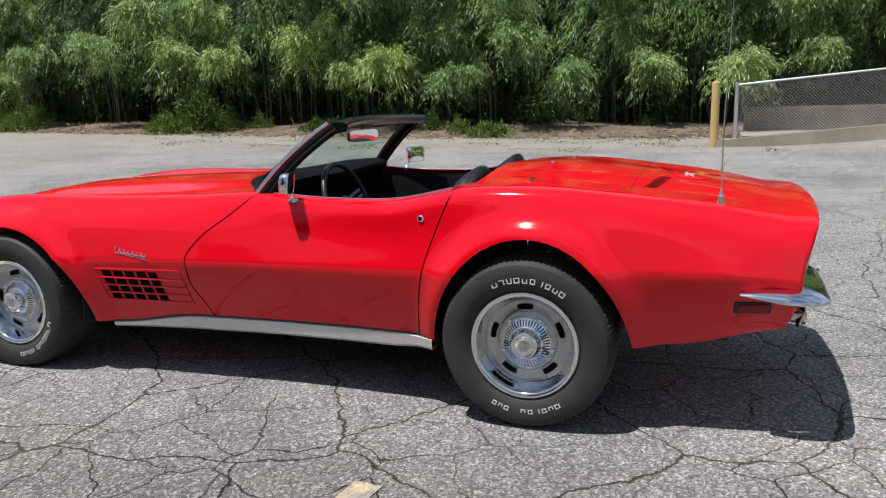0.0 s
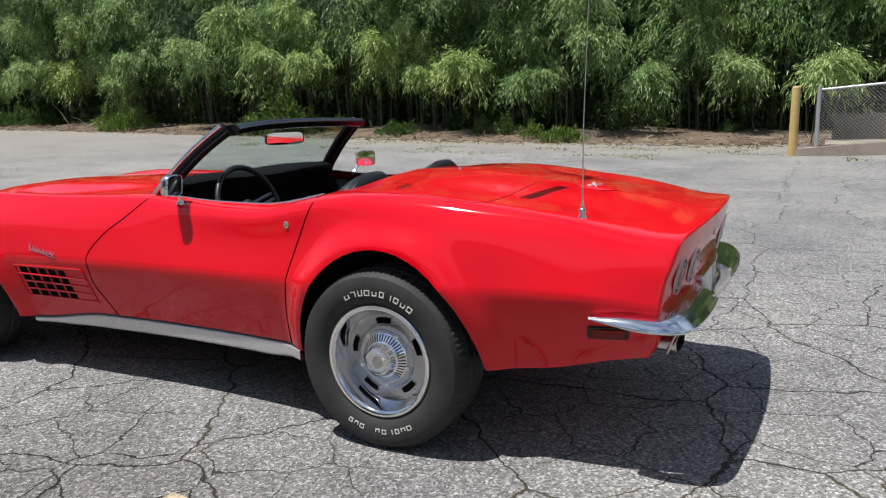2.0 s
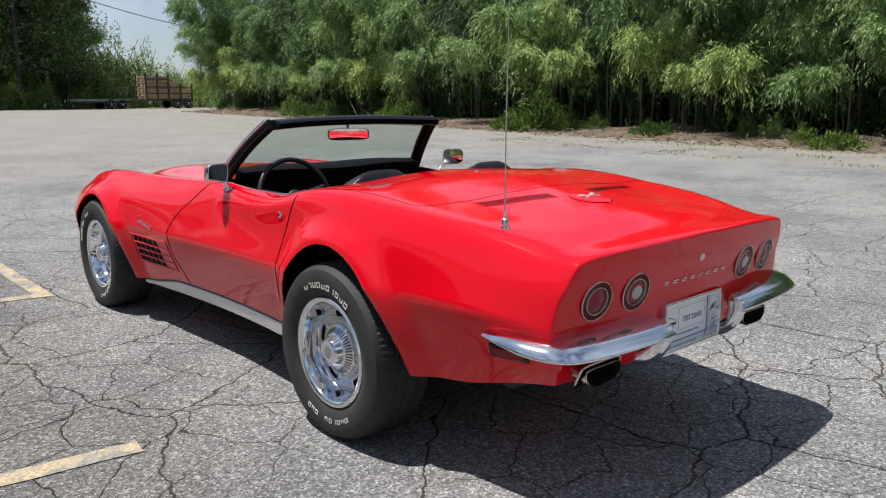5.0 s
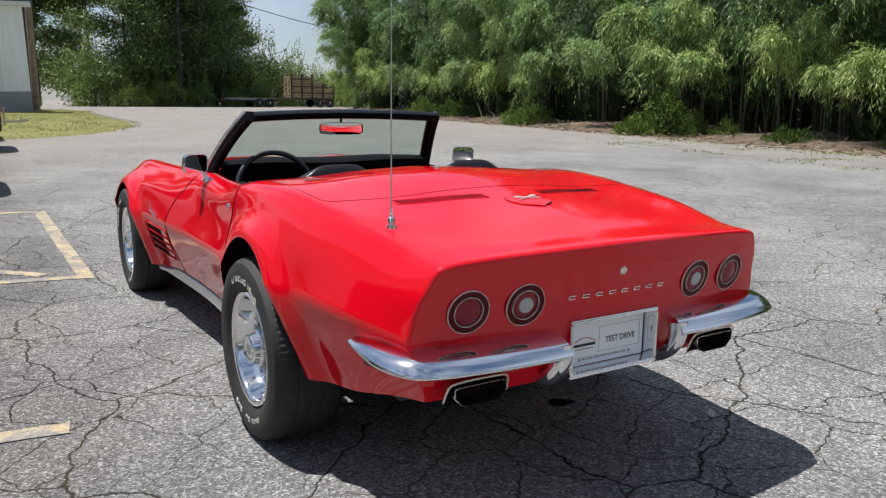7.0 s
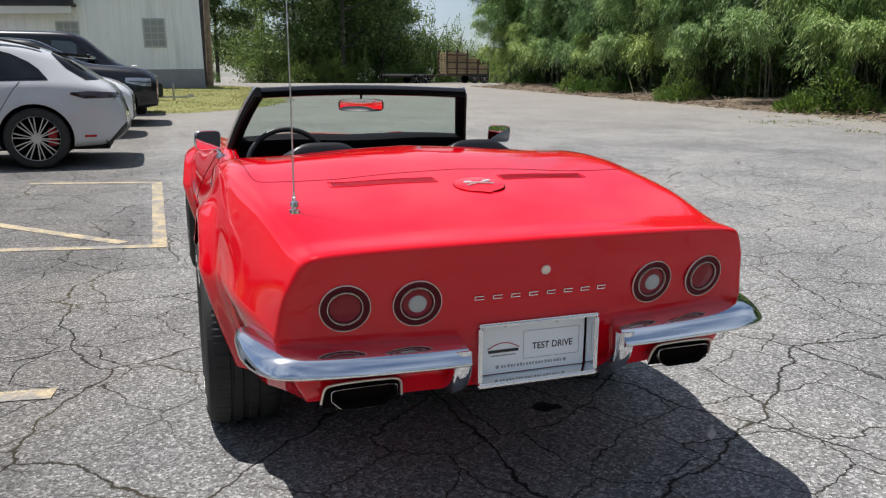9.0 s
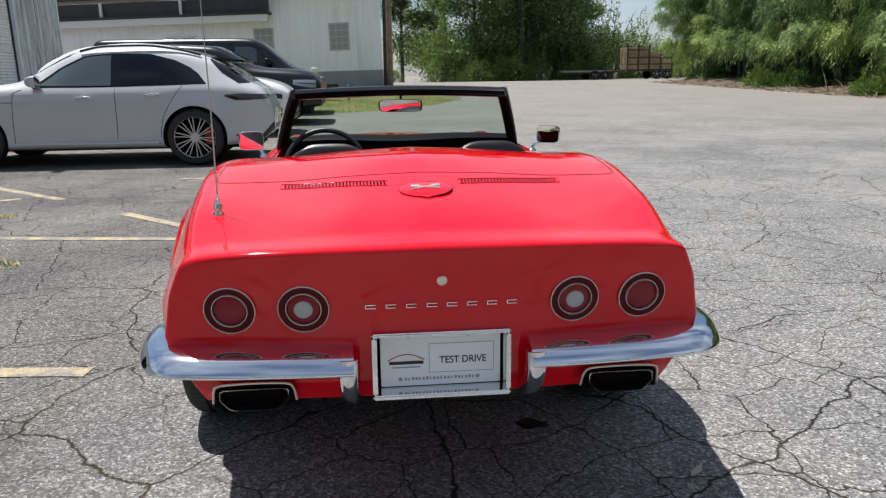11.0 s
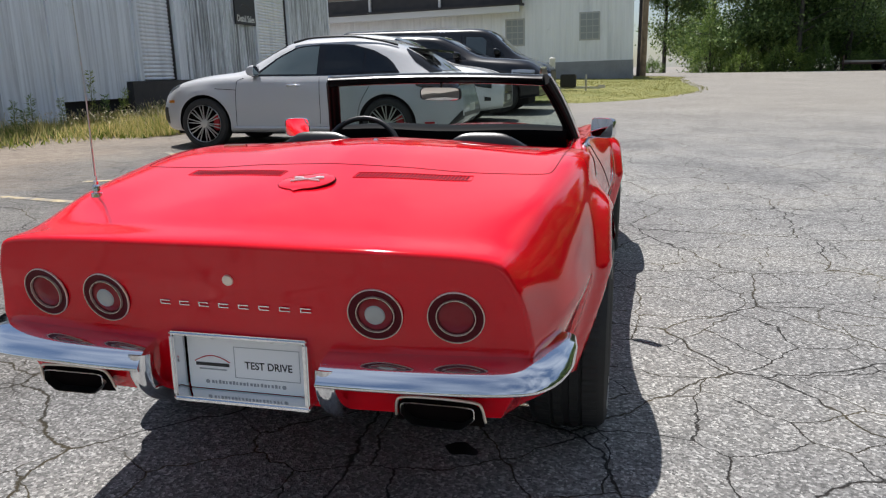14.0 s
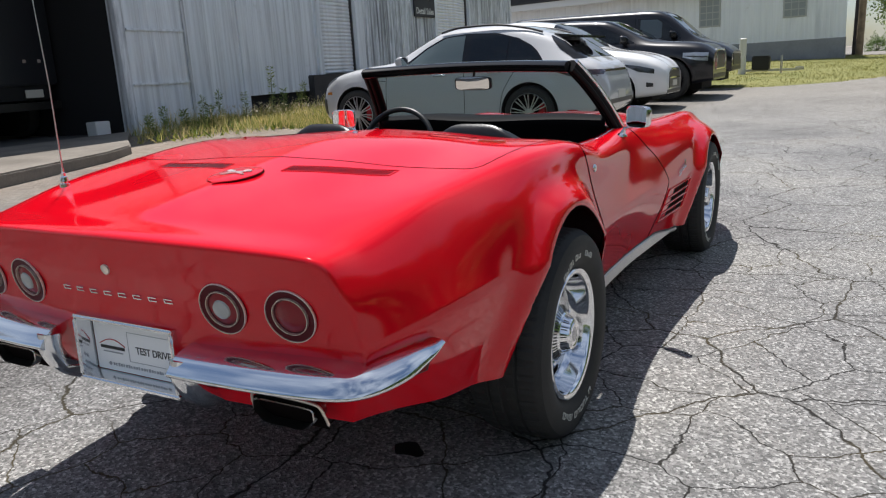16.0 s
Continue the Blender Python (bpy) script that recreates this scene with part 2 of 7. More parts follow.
    for k, val in ((1, -8.5), (2, -12.6), (3, 0.0), (4, 0.85)):
        band.inputs[k].default_value = val
    link(m, wav, "Value", band, "Value")
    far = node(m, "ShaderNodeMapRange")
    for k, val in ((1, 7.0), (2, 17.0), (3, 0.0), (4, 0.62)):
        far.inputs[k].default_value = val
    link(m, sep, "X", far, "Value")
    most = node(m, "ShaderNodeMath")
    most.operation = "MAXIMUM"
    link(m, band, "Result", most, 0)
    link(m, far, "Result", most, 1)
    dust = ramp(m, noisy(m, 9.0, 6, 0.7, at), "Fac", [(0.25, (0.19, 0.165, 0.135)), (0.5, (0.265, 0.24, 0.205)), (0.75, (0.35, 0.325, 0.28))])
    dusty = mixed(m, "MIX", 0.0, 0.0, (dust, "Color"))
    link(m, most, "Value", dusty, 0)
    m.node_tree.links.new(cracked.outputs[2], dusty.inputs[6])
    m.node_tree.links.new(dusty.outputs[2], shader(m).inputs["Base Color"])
    high = mixed(m, "SUBTRACT", 1.0, (fine, "Fac"), 0.0)
    m.node_tree.links.new(both.outputs[2], high.inputs[7])
    b = node(m, "ShaderNodeBump", Strength=0.75, Distance=0.006)
    m.node_tree.links.new(high.outputs[2], b.inputs["Height"])
    b2 = node(m, "ShaderNodeBump", Strength=0.55, Distance=0.004)
    link(m, stones, "Distance", b2, "Height")
    link(m, b, "Normal", b2, "Normal")
    link(m, b2, "Normal", shader(m), "Normal")
    return m


gx, gy = [v + 2 for v in spread(12, 900, 0.5, 1.22)], spread(26, 900, 0.5, 1.22)
ground = new("ground", mesh_of("ground", [(x, y, float(ground_z(x, y))) for x in gx for y in gy],
             [(i * len(gy) + j, (i + 1) * len(gy) + j, (i + 1) * len(gy) + j + 1, i * len(gy) + j + 1) for i in range(len(gx) - 1) for j in range(len(gy) - 1)]))
ground.data.materials.append(asphalt())
tagged(ground, "grey cracked asphalt of a sunlit parking lot", "ground", kind="structure")

# Painted bay lines, worn through to the asphalt.
def line_paint():
    m = mat("yellow_line_paint", (0.5, 0.36, 0.13), 0.8)
    at = coords(m)
    worn, grain = noisy(m, 5.0, 6, 0.7, at), noisy(m, 70.0, 3, 0.6, at)
    c = ramp(m, worn, "Fac", [(0.43, (0.25, 0.235, 0.21)), (0.53, (0.43, 0.35, 0.22)), (0.72, (0.58, 0.475, 0.30))])
    g = ramp(m, grain, "Fac", [(0.35, (0.62, 0.62, 0.62)), (0.6, (1.1, 1.1, 1.1))])
    x = mixed(m, "MULTIPLY", 1.0, (c, "Color"), (g, "Color"))
    m.node_tree.links.new(x.outputs[2], shader(m).inputs["Base Color"])
    bumped(m, grain, "Fac", 0.4, 0.003)
    return m


LINE = line_paint()


def painted_line(a, b, width=0.10):
    a, b = Vector(a), Vector(b)
    d = (b - a)
    side = Vector((-d.y, d.x)).normalized() * width / 2
    n = max(2, int(d.length / 0.12))
    vs = []
    for i in range(n + 1):
        p = a + d * i / n
        for q in (-1, -0.34, 0.34, 1):
            j = 0.0 if abs(q) < 1 else 0.007 * noise.noise(Vector((p.x * 9, p.y * 9, q * 3)))
            v = p + side * q + side.normalized() * j
            vs.append((v.x, v.y, float(ground_z(v.x, v.y)) + 0.004))
    fs = [(i * 4 + k, i * 4 + k + 1, i * 4 + k + 5, i * 4 + k + 4) for i in range(n) for k in range(3)]
    ob = part("bay_line", mesh_of("line", vs, fs), LINE, None)
    return tagged(ob, "worn yellow painted parking bay line", "road marking", "bay lines", "structure")


for a, b in (((6.2, 1.03), (2.98, 0.98)), ((2.96, 0.93), (3.48, 4.0)), ((3.14, 1.22), (4.25, 2.33)), ((6.2, 1.06), (6.42, 2.3)), ((7.2, 5.5), (5.1, 3.16)), ((4.6, 4.85), (5.22, 3.6)),
             ((3.48, 4.0), (3.74, 5.6)), ((0.39, 1.34), (0.50, 2.3)), ((0.50, 2.3), (0.72, 4.4))):
    painted_line(a, b)
# ---- the red convertible ----
car = tagged(empty("sports_car", Matrix.Translation((0, -0.012, 0))), "red open-top vintage sports car with chrome bumpers parked on asphalt", "car")
REAR_AXLE, FRONT_AXLE, AXLE_Z = 0.0, 2.489, 0.327
TAIL_X, NOSE_X, TAIL_R = -1.015, 3.52, 0.012
ARCHES = ((-0.006, 0.386, 0.507), (2.47, 0.437, 0.47))


from mathutils.bvhtree import BVHTree


def curve_of(*pairs):
    return pchip([p[0] for p in pairs], [p[1] for p in pairs])


def flowing(*pairs):
    """A curve through the points with its bends eased, so that the paint mirrors evenly."""
    f = curve_of(*pairs)
    a, b, k = pairs[0][0], pairs[-1][0], 0.012
    xs = np.arange(a - 0.36, b + 0.36, k)
    ys = np.where(xs < a, f(a) + (xs - a) * (f(a + 0.03) - f(a)) / 0.03, np.where(xs > b, f(b) + (xs - b) * (f(b) - f(b - 0.03)) / 0.03, f(xs)))
    w = np.exp(-0.5 * (np.arange(-25, 26) * k / 0.062) ** 2)
    eased = np.convolve(ys, w / w.sum(), "valid")
    return lambda x: np.interp(x, xs[25:-25], eased)


bottom_z = curve_of((-1.02, 0.40), (-0.8, 0.375), (-0.4, 0.33), (0.0, 0.31), (0.4, 0.295), (0.9, 0.305), (1.5, 0.30), (1.95, 0.255), (2.5, 0.25), (3.2, 0.27), (3.52, 0.33))
crease_z = flowing((-1.02, 0.585), (-0.8, 0.612), (-0.6, 0.62), (0.0, 0.60), (0.5, 0.578), (1.0, 0.572), (1.6, 0.566), (2.0, 0.56), (2.8, 0.545), (3.52, 0.47))
crease_y = flowing((-1.02, 0.668), (-0.75, 0.728), (-0.4, 0.765), (0.0, 0.785), (0.4, 0.765), (0.8, 0.745), (1.1, 0.742), (1.5, 0.758), (1.9, 0.77), (2.4, 0.785), (2.9, 0.755), (3.25, 0.68), (3.45, 0.55), (3.52, 0.44))
mid_y = flowing((-1.02, 0.647), (-0.66, 0.69), (-0.3, 0.742), (0.0, 0.757), (0.4, 0.732), (0.75, 0.708), (1.1, 0.695), (1.5, 0.712), (2.0, 0.738), (2.4, 0.75), (2.9, 0.715), (3.25, 0.635), (3.45, 0.5), (3.52, 0.4))
crest_y = flowing((-1.02, 0.597), (-0.8, 0.614), (-0.55, 0.645), (-0.34, 0.668), (-0.1, 0.692), (0.1, 0.703), (0.3, 0.703), (0.5, 0.686), (0.7, 0.668), (0.9, 0.652), (1.2, 0.625), (1.6, 0.625), (2.0, 0.635), (2.4, 0.635), (2.9, 0.60), (3.25, 0.53), (3.45, 0.42), (3.52, 0.34))
crest_z = flowing((-1.02, 0.775), (-0.85, 0.801), (-0.66, 0.842), (-0.35, 0.877), (-0.05, 0.899), (0.22, 0.896), (0.42, 0.856), (0.6, 0.827), (0.85, 0.829), (1.2, 0.852), (1.6, 0.838), (2.0, 0.832), (2.4, 0.832), (2.8, 0.795), (3.2, 0.70), (3.45, 0.60), (3.52, 0.55))
inner_y = flowing((-1.02, 0.40), (-0.3, 0.44), (0.3, 0.47), (1.2, 0.47), (2.4, 0.44), (3.2, 0.36), (3.52, 0.2))
inner_z = flowing((-1.02, 0.790), (-0.73, 0.832), (-0.45, 0.866), (-0.2, 0.895), (0.0, 0.912), (0.25, 0.90), (0.6, 0.838), (0.9, 0.838), (1.2, 0.852), (1.6, 0.822), (2.0, 0.795), (2.4, 0.78), (2.8, 0.738), (3.2, 0.655), (3.52, 0.53))
centre_z = flowing((-1.02, 0.797), (-0.73, 0.848), (-0.5, 0.880), (-0.3, 0.906), (0.0, 0.934), (0.25, 0.928), (0.6, 0.88), (1.2, 0.858), (1.5, 0.858), (1.8, 0.858), (2.2, 0.845), (2.6, 0.82), (3.0, 0.752), (3.3, 0.655), (3.52, 0.54))
tail_lean = curve_of((0.36, 0.12), (0.45, 0.07), (0.55, 0.045), (0.65, 0.034), (0.72, 0.016), (0.80, 0.0))


def body_section(x, n):
    zb, zc, zt = bottom_z(x), crease_z(x), crest_z(x)
    yc, ym, yt = crease_y(x), mid_y(x), crest_y(x)
    dome = 0.012 * step(1.2, 1.6, x) * (1 - step(2.8, 3.3, x))
    soft = 0.36 + 0.64 * float(step(0.05, 0.6, x))
    pts = np.array([(yc - 0.078, zb), (yc - 0.034, zb + 0.5 * (zc - zb)), (yc - 0.004, zc - 0.022), (yc, zc), (ym, zc + 0.56 * (zt - zc)), (yt + 0.034 * soft, zt - 0.034 * soft), (yt, zt),
                    (inner_y(x), inner_z(x)), (0.5 * inner_y(x), 0.35 * inner_z(x) + 0.65 * centre_z(x) + dome), (0.0, centre_z(x))])
    along = np.r_[0, np.cumsum(np.hypot(*np.diff(pts, axis=0).T))]
    s = np.r_[np.linspace(0, along[3], 11), np.linspace(along[3], along[6], 19)[1:], np.linspace(along[6], along[-1], n - 28)[1:]]
    low, high = s <= along[3], s > along[3]
    ys, zs = (np.r_[pchip(along[:4], pts[:4, k])(s[low]), pchip(along[3:], pts[3:, k])(s[high])] for k in (0, 1))
    for _ in range(2):
        for v in (ys, zs):
            v[11:-1] = 0.25 * v[10:-2] + 0.5 * v[11:-1] + 0.25 * v[12:]
    return ys, zs


def body_point(x, y, z):
    """Wheel-arch flares, the kick of the tail and the lean of the tail panel."""
    for cx, rx, rz in ARCHES:
        d = math.hypot((x - cx) / rx, (z - 0.22) / rz)
        y += 0.040 * math.exp(-(((d - 1.02) / 0.135) ** 2)) * float(1 - step(0.74, 0.83, z)) * (1 if y > 0.5 else 0)
    w = float(step(-0.55, TAIL_X, x))
    z += 0.01 * float(step(-0.88, TAIL_X, x)) * float(step(0.72, 0.77, z))
    return x + w * (float(tail_lean(z)) + 0.03 * (y / 0.6) ** 2), y, z


def body_mesh():
    nx, n, across = 200, 46, 14
    verts, faces, half = [], [], 2 * n - 1
    xs = [TAIL_X + TAIL_R + (NOSE_X - TAIL_X - TAIL_R) * i / (nx - 6) for i in range(nx - 5)]
    for i in range(nx):
        # the first five rows turn round the edge of the tail panel
        turn = radians(90 - 18 * i) if i < 5 else 0.0
        x = TAIL_X + TAIL_R * (1 - math.sin(turn)) if i < 5 else xs[i - 5]
        ys, zs = body_section(x, n)
        if turn:
            dy, dz = np.gradient(ys), np.gradient(zs)
            size = np.maximum(np.hypot(dy, dz), 1e-9)
            inset = TAIL_R * (1 - math.cos(turn))
            fade = np.r_[np.linspace(0, 1, 8), np.ones(n - 8)]
            ys, zs = ys - inset * fade * dz / size, zs + inset * fade * dy / size
            ys[-1] = 0.0
        row = [body_point(x, ys[k], zs[k]) for k in range(n)]
        verts += row + [(p[0], -p[1], p[2]) for p in reversed(row[:-1])]
    for i in range(nx - 1):
        for k in range(half - 1):
            faces.append((i * half + k, i * half + k + 1, (i + 1) * half + k + 1, (i + 1) * half + k))
        faces.append((i * half + half - 1, i * half, (i + 1) * half, (i + 1) * half + half - 1))
    for base in (0, (nx - 1) * half):
        grid = []
        for k in range(n - 1):
            a, b = base + k, base + half - 1 - k
            pa = verts[a]
            ids = [a]
            for q in range(1, across):
                y = pa[1] * (1 - 2 * q / across)
                x = pa[0] - (0.03 * ((pa[1] / 0.6) ** 2 - (y / 0.6) ** 2) if base == 0 else -0.02 * (1 - (y / pa[1]) ** 2))
                verts.append((x, y, pa[2]))
                ids.append(len(verts) - 1)
            grid.append(ids + [b])
        for k in range(n - 2):
            for q in range(across):
                faces.append((grid[k][q], grid[k][q + 1], grid[k + 1][q + 1], grid[k + 1][q]))
        top = base + n - 1
        for q in range(across):
            faces.append((grid[-1][q], grid[-1][q + 1], top))
    return fix(mesh_of("body", verts, faces), 38)


def cutter(me):
    me.materials.append(PAINT), me.materials.append(UNDER)
    for p in me.polygons:
        p.material_index = 1
    return me


def arch_cutter(cx, rx, rz, side):
    verts, faces, n = [], [], 56
    for y in (0.42 * side, 1.2 * side):
        for i in range(n):
            a = 2 * math.pi * i / n
            verts.append((cx + rx * math.cos(a), y, 0.22 + rz * math.sin(a)))
    faces = [(i, (i + 1) % n, n + (i + 1) % n, n + i) for i in range(n)] + [tuple(range(n)), tuple(range(n, 2 * n))]
    return cutter(fix(mesh_of("arch", verts, faces)))


def mesh_from(bm):
    me = bpy.data.meshes.new("piece")
    bm.to_mesh(me)
    bm.free()
    return me


body = part("body", body_mesh(), PAINT, None)
body.data.materials.append(UNDER)
tools = [arch_cutter(*a, s) for a in ARCHES for s in (1, -1)]
skin = BVHTree.FromPolygons([v.co for v in body.data.vertices], [p.vertices for p in body.data.polygons])
tools.append(cutter(mesh_from(boxed(-1.2, -0.90, -0.1625, 0.1625, 0.424, 0.582))))
tools.append(cutter(mesh_from(boxed(0.26, 1.17, -0.585, 0.585, 0.36, 1.2, bevel=0.06))))
cut(body, tools)
body.parent = car
fix(body.data, 38)



def on_side(x, z, s=1, lift=0.0):
    """The place on the car's flank at x and z, and the way out of it."""
    p, n, _, _ = skin.ray_cast(Vector((x, 2.0 * s, z)), Vector((0, -s, 0)))
    n = n if n.y * s > 0 else -n
    return p + lift * n, n


def on_top(x, y, lift=0.0):
    p, n, _, _ = skin.ray_cast(Vector((x, y, 2.0)), Vector((0, 0, -1)))
    n = n if n.z > 0 else -n
    return p + lift * n, n


def on_tail(y, z, lift=0.0):
    p, n, _, _ = skin.ray_cast(Vector((-2.0, y, z)), Vector((1, 0, 0)))
    n = n if n.x < 0 else -n
    return p + lift * n, n


def facing(p, n, up=(0, 0, 1)):
    """A pose at p whose z looks along n."""
    n = n.normalized()
    x = Vector(up).cross(n).normalized()
    y = n.cross(x)
    return Matrix(((x.x, y.x, n.x, p.x), (x.y, y.y, n.y, p.y), (x.z, y.z, n.z, p.z), (0, 0, 0, 1)))


def between(points, n):
    """Points spread evenly along a smooth curve through the given ones."""
    pts = np.array(points, float)
    along = np.r_[0, np.cumsum(np.linalg.norm(np.diff(pts, axis=0), axis=1))]
    at = np.linspace(0, along[-1], n)
    return np.stack([pchip(along, pts[:, k])(at) for k in range(pts.shape[1])], 1)


# Shut lines of doors and lid: narrow dark beads bedded in the skin.
for s in (1, -1):
    front = [on_side(x, z, s)[0] for x, z in between([(1.20, 0.845), (1.30, 0.765), (1.43, 0.67), (1.50, 0.57), (1.497, 0.47), (1.46, 0.39), (1.42, 0.305)], 40)]
    part("shut_line", tube(front, 0.0024, 6), GAP, body)
    rear = [on_side(x, z, s)[0] for x, z in between([(0.298, 0.868), (0.345, 0.76), (0.395, 0.62), (0.43, 0.47), (0.45, 0.305)], 40)]
    part("shut_line", tube(rear, 0.0024, 6), GAP, body)
    top = [on_top(x, y, 0)[0] for x, y in between([(0.302, 0.69 * s), (0.30, 0.645 * s), (0.285, 0.60 * s)], 10)]
    part("shut_line", tube(top, 0.002, 6), GAP, body)
lid = between([(0.255, 0.653), (0.0, 0.650), (-0.22, 0.644), (-0.30, 0.638), (-0.325, 0.629), (-0.338, 0.605), (-0.341, 0.563), (-0.343, 0.425), (-0.345, 0.212), (-0.347, 0.000), (-0.345, -0.212), (-0.343, -0.425), (-0.341, -0.563), (-0.338, -0.605), (-0.325, -0.629), (-0.30, -0.638), (-0.22, -0.644), (0.0, -0.650), (0.255, -0.653)], 150)
part("shut_line", tube([on_top(x, y)[0] for x, y in lid], 0.0011, 6), GAP, body)
for y in (0.35, -0.35):
    flap = [(0.06, y - 0.075), (0.06, y + 0.075), (0.13, y + 0.075), (0.13, y - 0.075), (0.06, y - 0.075)]
    part("shut_line", tube([on_top(*p)[0] for p in between(flap, 60)], 0.0011, 5), GAP, body)

# Sill covers below the doors.
SILL = weathered("brushed_sill", (0.70, 0.69, 0.68), (0.80, 0.79, 0.78), 4, 0.42, 0.75, 0.15, 0.001, 180)
for s in (1, -1):
    rows = []
    for x in np.linspace(0.385, 1.96, 40):
        p = on_side(x, 0.318 if x < 1.5 else 0.318 - 0.05 * float(step(1.5, 1.95, x)), s)[0]
        top = p.z - 0.012
        low = 0.238 - 0.012 * float(step(1.5, 1.96, x)) + 0.012 * float(step(0.6, 0.39, x))
        y = abs(p.y) - 0.012
        rows.append([(x, s * y, top), (x, s * (y + 0.012), top - 0.01), (x, s * (y + 0.010), low + 0.012), (x, s * (y - 0.004), low), (x, s * (y - 0.05), low)])
    vs, fs = [v for r in rows for v in r], [(i * 5 + k, i * 5 + k + 1, i * 5 + k + 6, i * 5 + k + 5) for i in range(39) for k in range(4)]
    sill = part("sill_cover", fix(mesh_of("sill", vs, fs), 40), SILL, car, "brushed metal sill cover")
    part("strip", tube([Vector(r[0]) + Vector((0, s * 0.006, 0.001)) for r in rows], 0.0055, 6), BLACK, sill)

# Gills behind the front wheels.
def gill(s):
    holder = part("side_grille", tube([on_side(x, z, s, 0.001)[0] for x, z in between([(1.985, 0.515), (1.55, 0.522), (1.512, 0.372), (1.935, 0.362), (1.985, 0.515)], 80)], 0.0035, 6), PAINT, car, "recessed red grille with dark openings")
    for row in range(4):
        za, zb = 0.508 - row * 0.036, 0.508 - row * 0.036 - 0.028
        for col in range(5):
            lean = 0.032 * (0.515 - za) / 0.15
            x0 = 1.955 - lean - col * 0.062
            x1 = x0 - (0.05 if col < 4 else 0.045)
            q = [on_side(x0, za, s, 0.0012)[0], on_side(x1, za, s, 0.0012)[0], on_side(x1 - 0.006, zb, s, 0.0012)[0], on_side(x0 - 0.006, zb, s, 0.0012)[0]]
            inner = [p - Vector((0, 0.02 * s, 0)) for p in q]
            part("opening", mesh_of("opening", q, [(0, 1, 2, 3)], False), GAP, holder)
        a, b = 1.97 - 0.035 * row * 0.28, 1.535 - 0.010 * row
        rib = [on_side(x, zb - 0.004, s, 0.002)[0] for x in np.linspace(a, b, 16)]
        part("rib", tube(rib, 0.0042, 6), PAINT, holder)


for s in (1, -1):
    gill(s)
    # A slanting chrome script, kept as a plain wavy bar.
    wave = [on_side(1.862 - 0.17 * t - 0.006 * math.cos(t * 47), 0.606 - 0.024 * t + (0.016 * math.exp(-9 * t) + 0.007) * math.sin(t * 47 + 0.6 * math.sin(t * 19)), s, 0.004)[0] for t in np.linspace(0, 1, 120)]
    script = part("emblem", tube(wave, 0.0021, 6), CHROME, car, "chrome script emblem")
    under = [on_side(1.85 - 0.16 * t, 0.592 - 0.026 * t, s, 0.003)[0] for t in np.linspace(0, 1, 12)]
    part("underline", tube(under, 0.0016, 6), CHROME, script)
    p, n = on_side(0.416, 0.78, s)
    part("door_lock", lathe([(0.0, 0.007), (0.009, 0.007), (0.013, 0.004), (0.014, -0.002)], 24, "z"), CHROME, car, "", facing(p, n))
    plate = [on_top(x, y * s, 0.002)[0] for x, y in between([(0.31, 0.672), (0.45, 0.678)], 8)]
    part("door_handle", tube(plate, 0.0045, 8, flat=0.4), CHROME, car)
    # Side marker lamps.
    p, n = on_side(-0.781, 0.493, s)
    m = facing(p, n)
    lamp = part("side_marker", boxed(-0.065, 0.065, -0.026, 0.026, -0.01, 0.004, bevel=0.004), BLACK, car, "red side marker lamp in a black frame", m)
    part("lens", boxed(-0.055, 0.055, -0.018, 0.018, -0.005, 0.007, bevel=0.003), mat("red_lens_side", (0.22, 0.004, 0.006), 0.25, 0, 0.0, 0.3), lamp)

def rounded_case(w, h, rows):
    """A case with rounded corners, from rings given as (x, share of the full size)."""
    n, vs = 40, []
    for x, k in rows:
        for i in range(n):
            a = 2 * math.pi * i / n
            c0, s0 = math.cos(a), math.sin(a)
            vs.append((x, k * w * math.copysign(abs(c0) ** 0.42, c0), k * h * math.copysign(abs(s0) ** 0.42, s0)))
    fs = [(j * n + i, j * n + (i + 1) % n, (j + 1) * n + (i + 1) % n, (j + 1) * n + i) for j in range(len(rows) - 1) for i in range(n)]
    return fix(mesh_of("case", vs, fs), 50)


# Door mirrors on slender stalks.
MIRROR = mat("mirror_glass", (0.9, 0.91, 0.92), 0.01, 1.0)
for s in (1, -1):
    c = Vector((1.0, 0.712, 0.905) if s > 0 else (1.0, -0.735, 0.908))
    door_mirror = part("door_mirror", rounded_case(0.058, 0.044, ((-0.016, 0.93), (-0.0185, 0.97), (-0.016, 1.0), (-0.004, 1.0), (0.010, 0.96), (0.020, 0.82), (0.026, 0.5), (0.027, 0.0))), CHROME, car, "small chrome door mirror", Matrix.Translation(c) @ pose(0, 0, 0, 0, -5 if s > 0 else 2, 16 if s > 0 else -31))
    part("mirror_pane", rounded_case(0.058, 0.044, ((-0.0165, 0.94), (-0.0168, 0.5), (-0.0168, 0.0))), MIRROR, door_mirror)
    foot = on_top(0.985, 0.655 * s)[0]
    part("stalk", tube([p - c for p in (foot, foot + Vector((0.005, 0.012 * s, 0.03)), c + Vector((0.01, -0.012 * s, -0.035)))], [0.014, 0.008, 0.006], 10), CHROME, door_mirror)
    part("foot", lathe([(0.0, 0.012), (0.014, 0.011), (0.022, 0.003), (0.023, -0.004)], 20, "z"), CHROME, door_mirror, "", Matrix.Translation(foot - c))

# Aerial.
foot = on_top(-0.662, 0.572)[0]
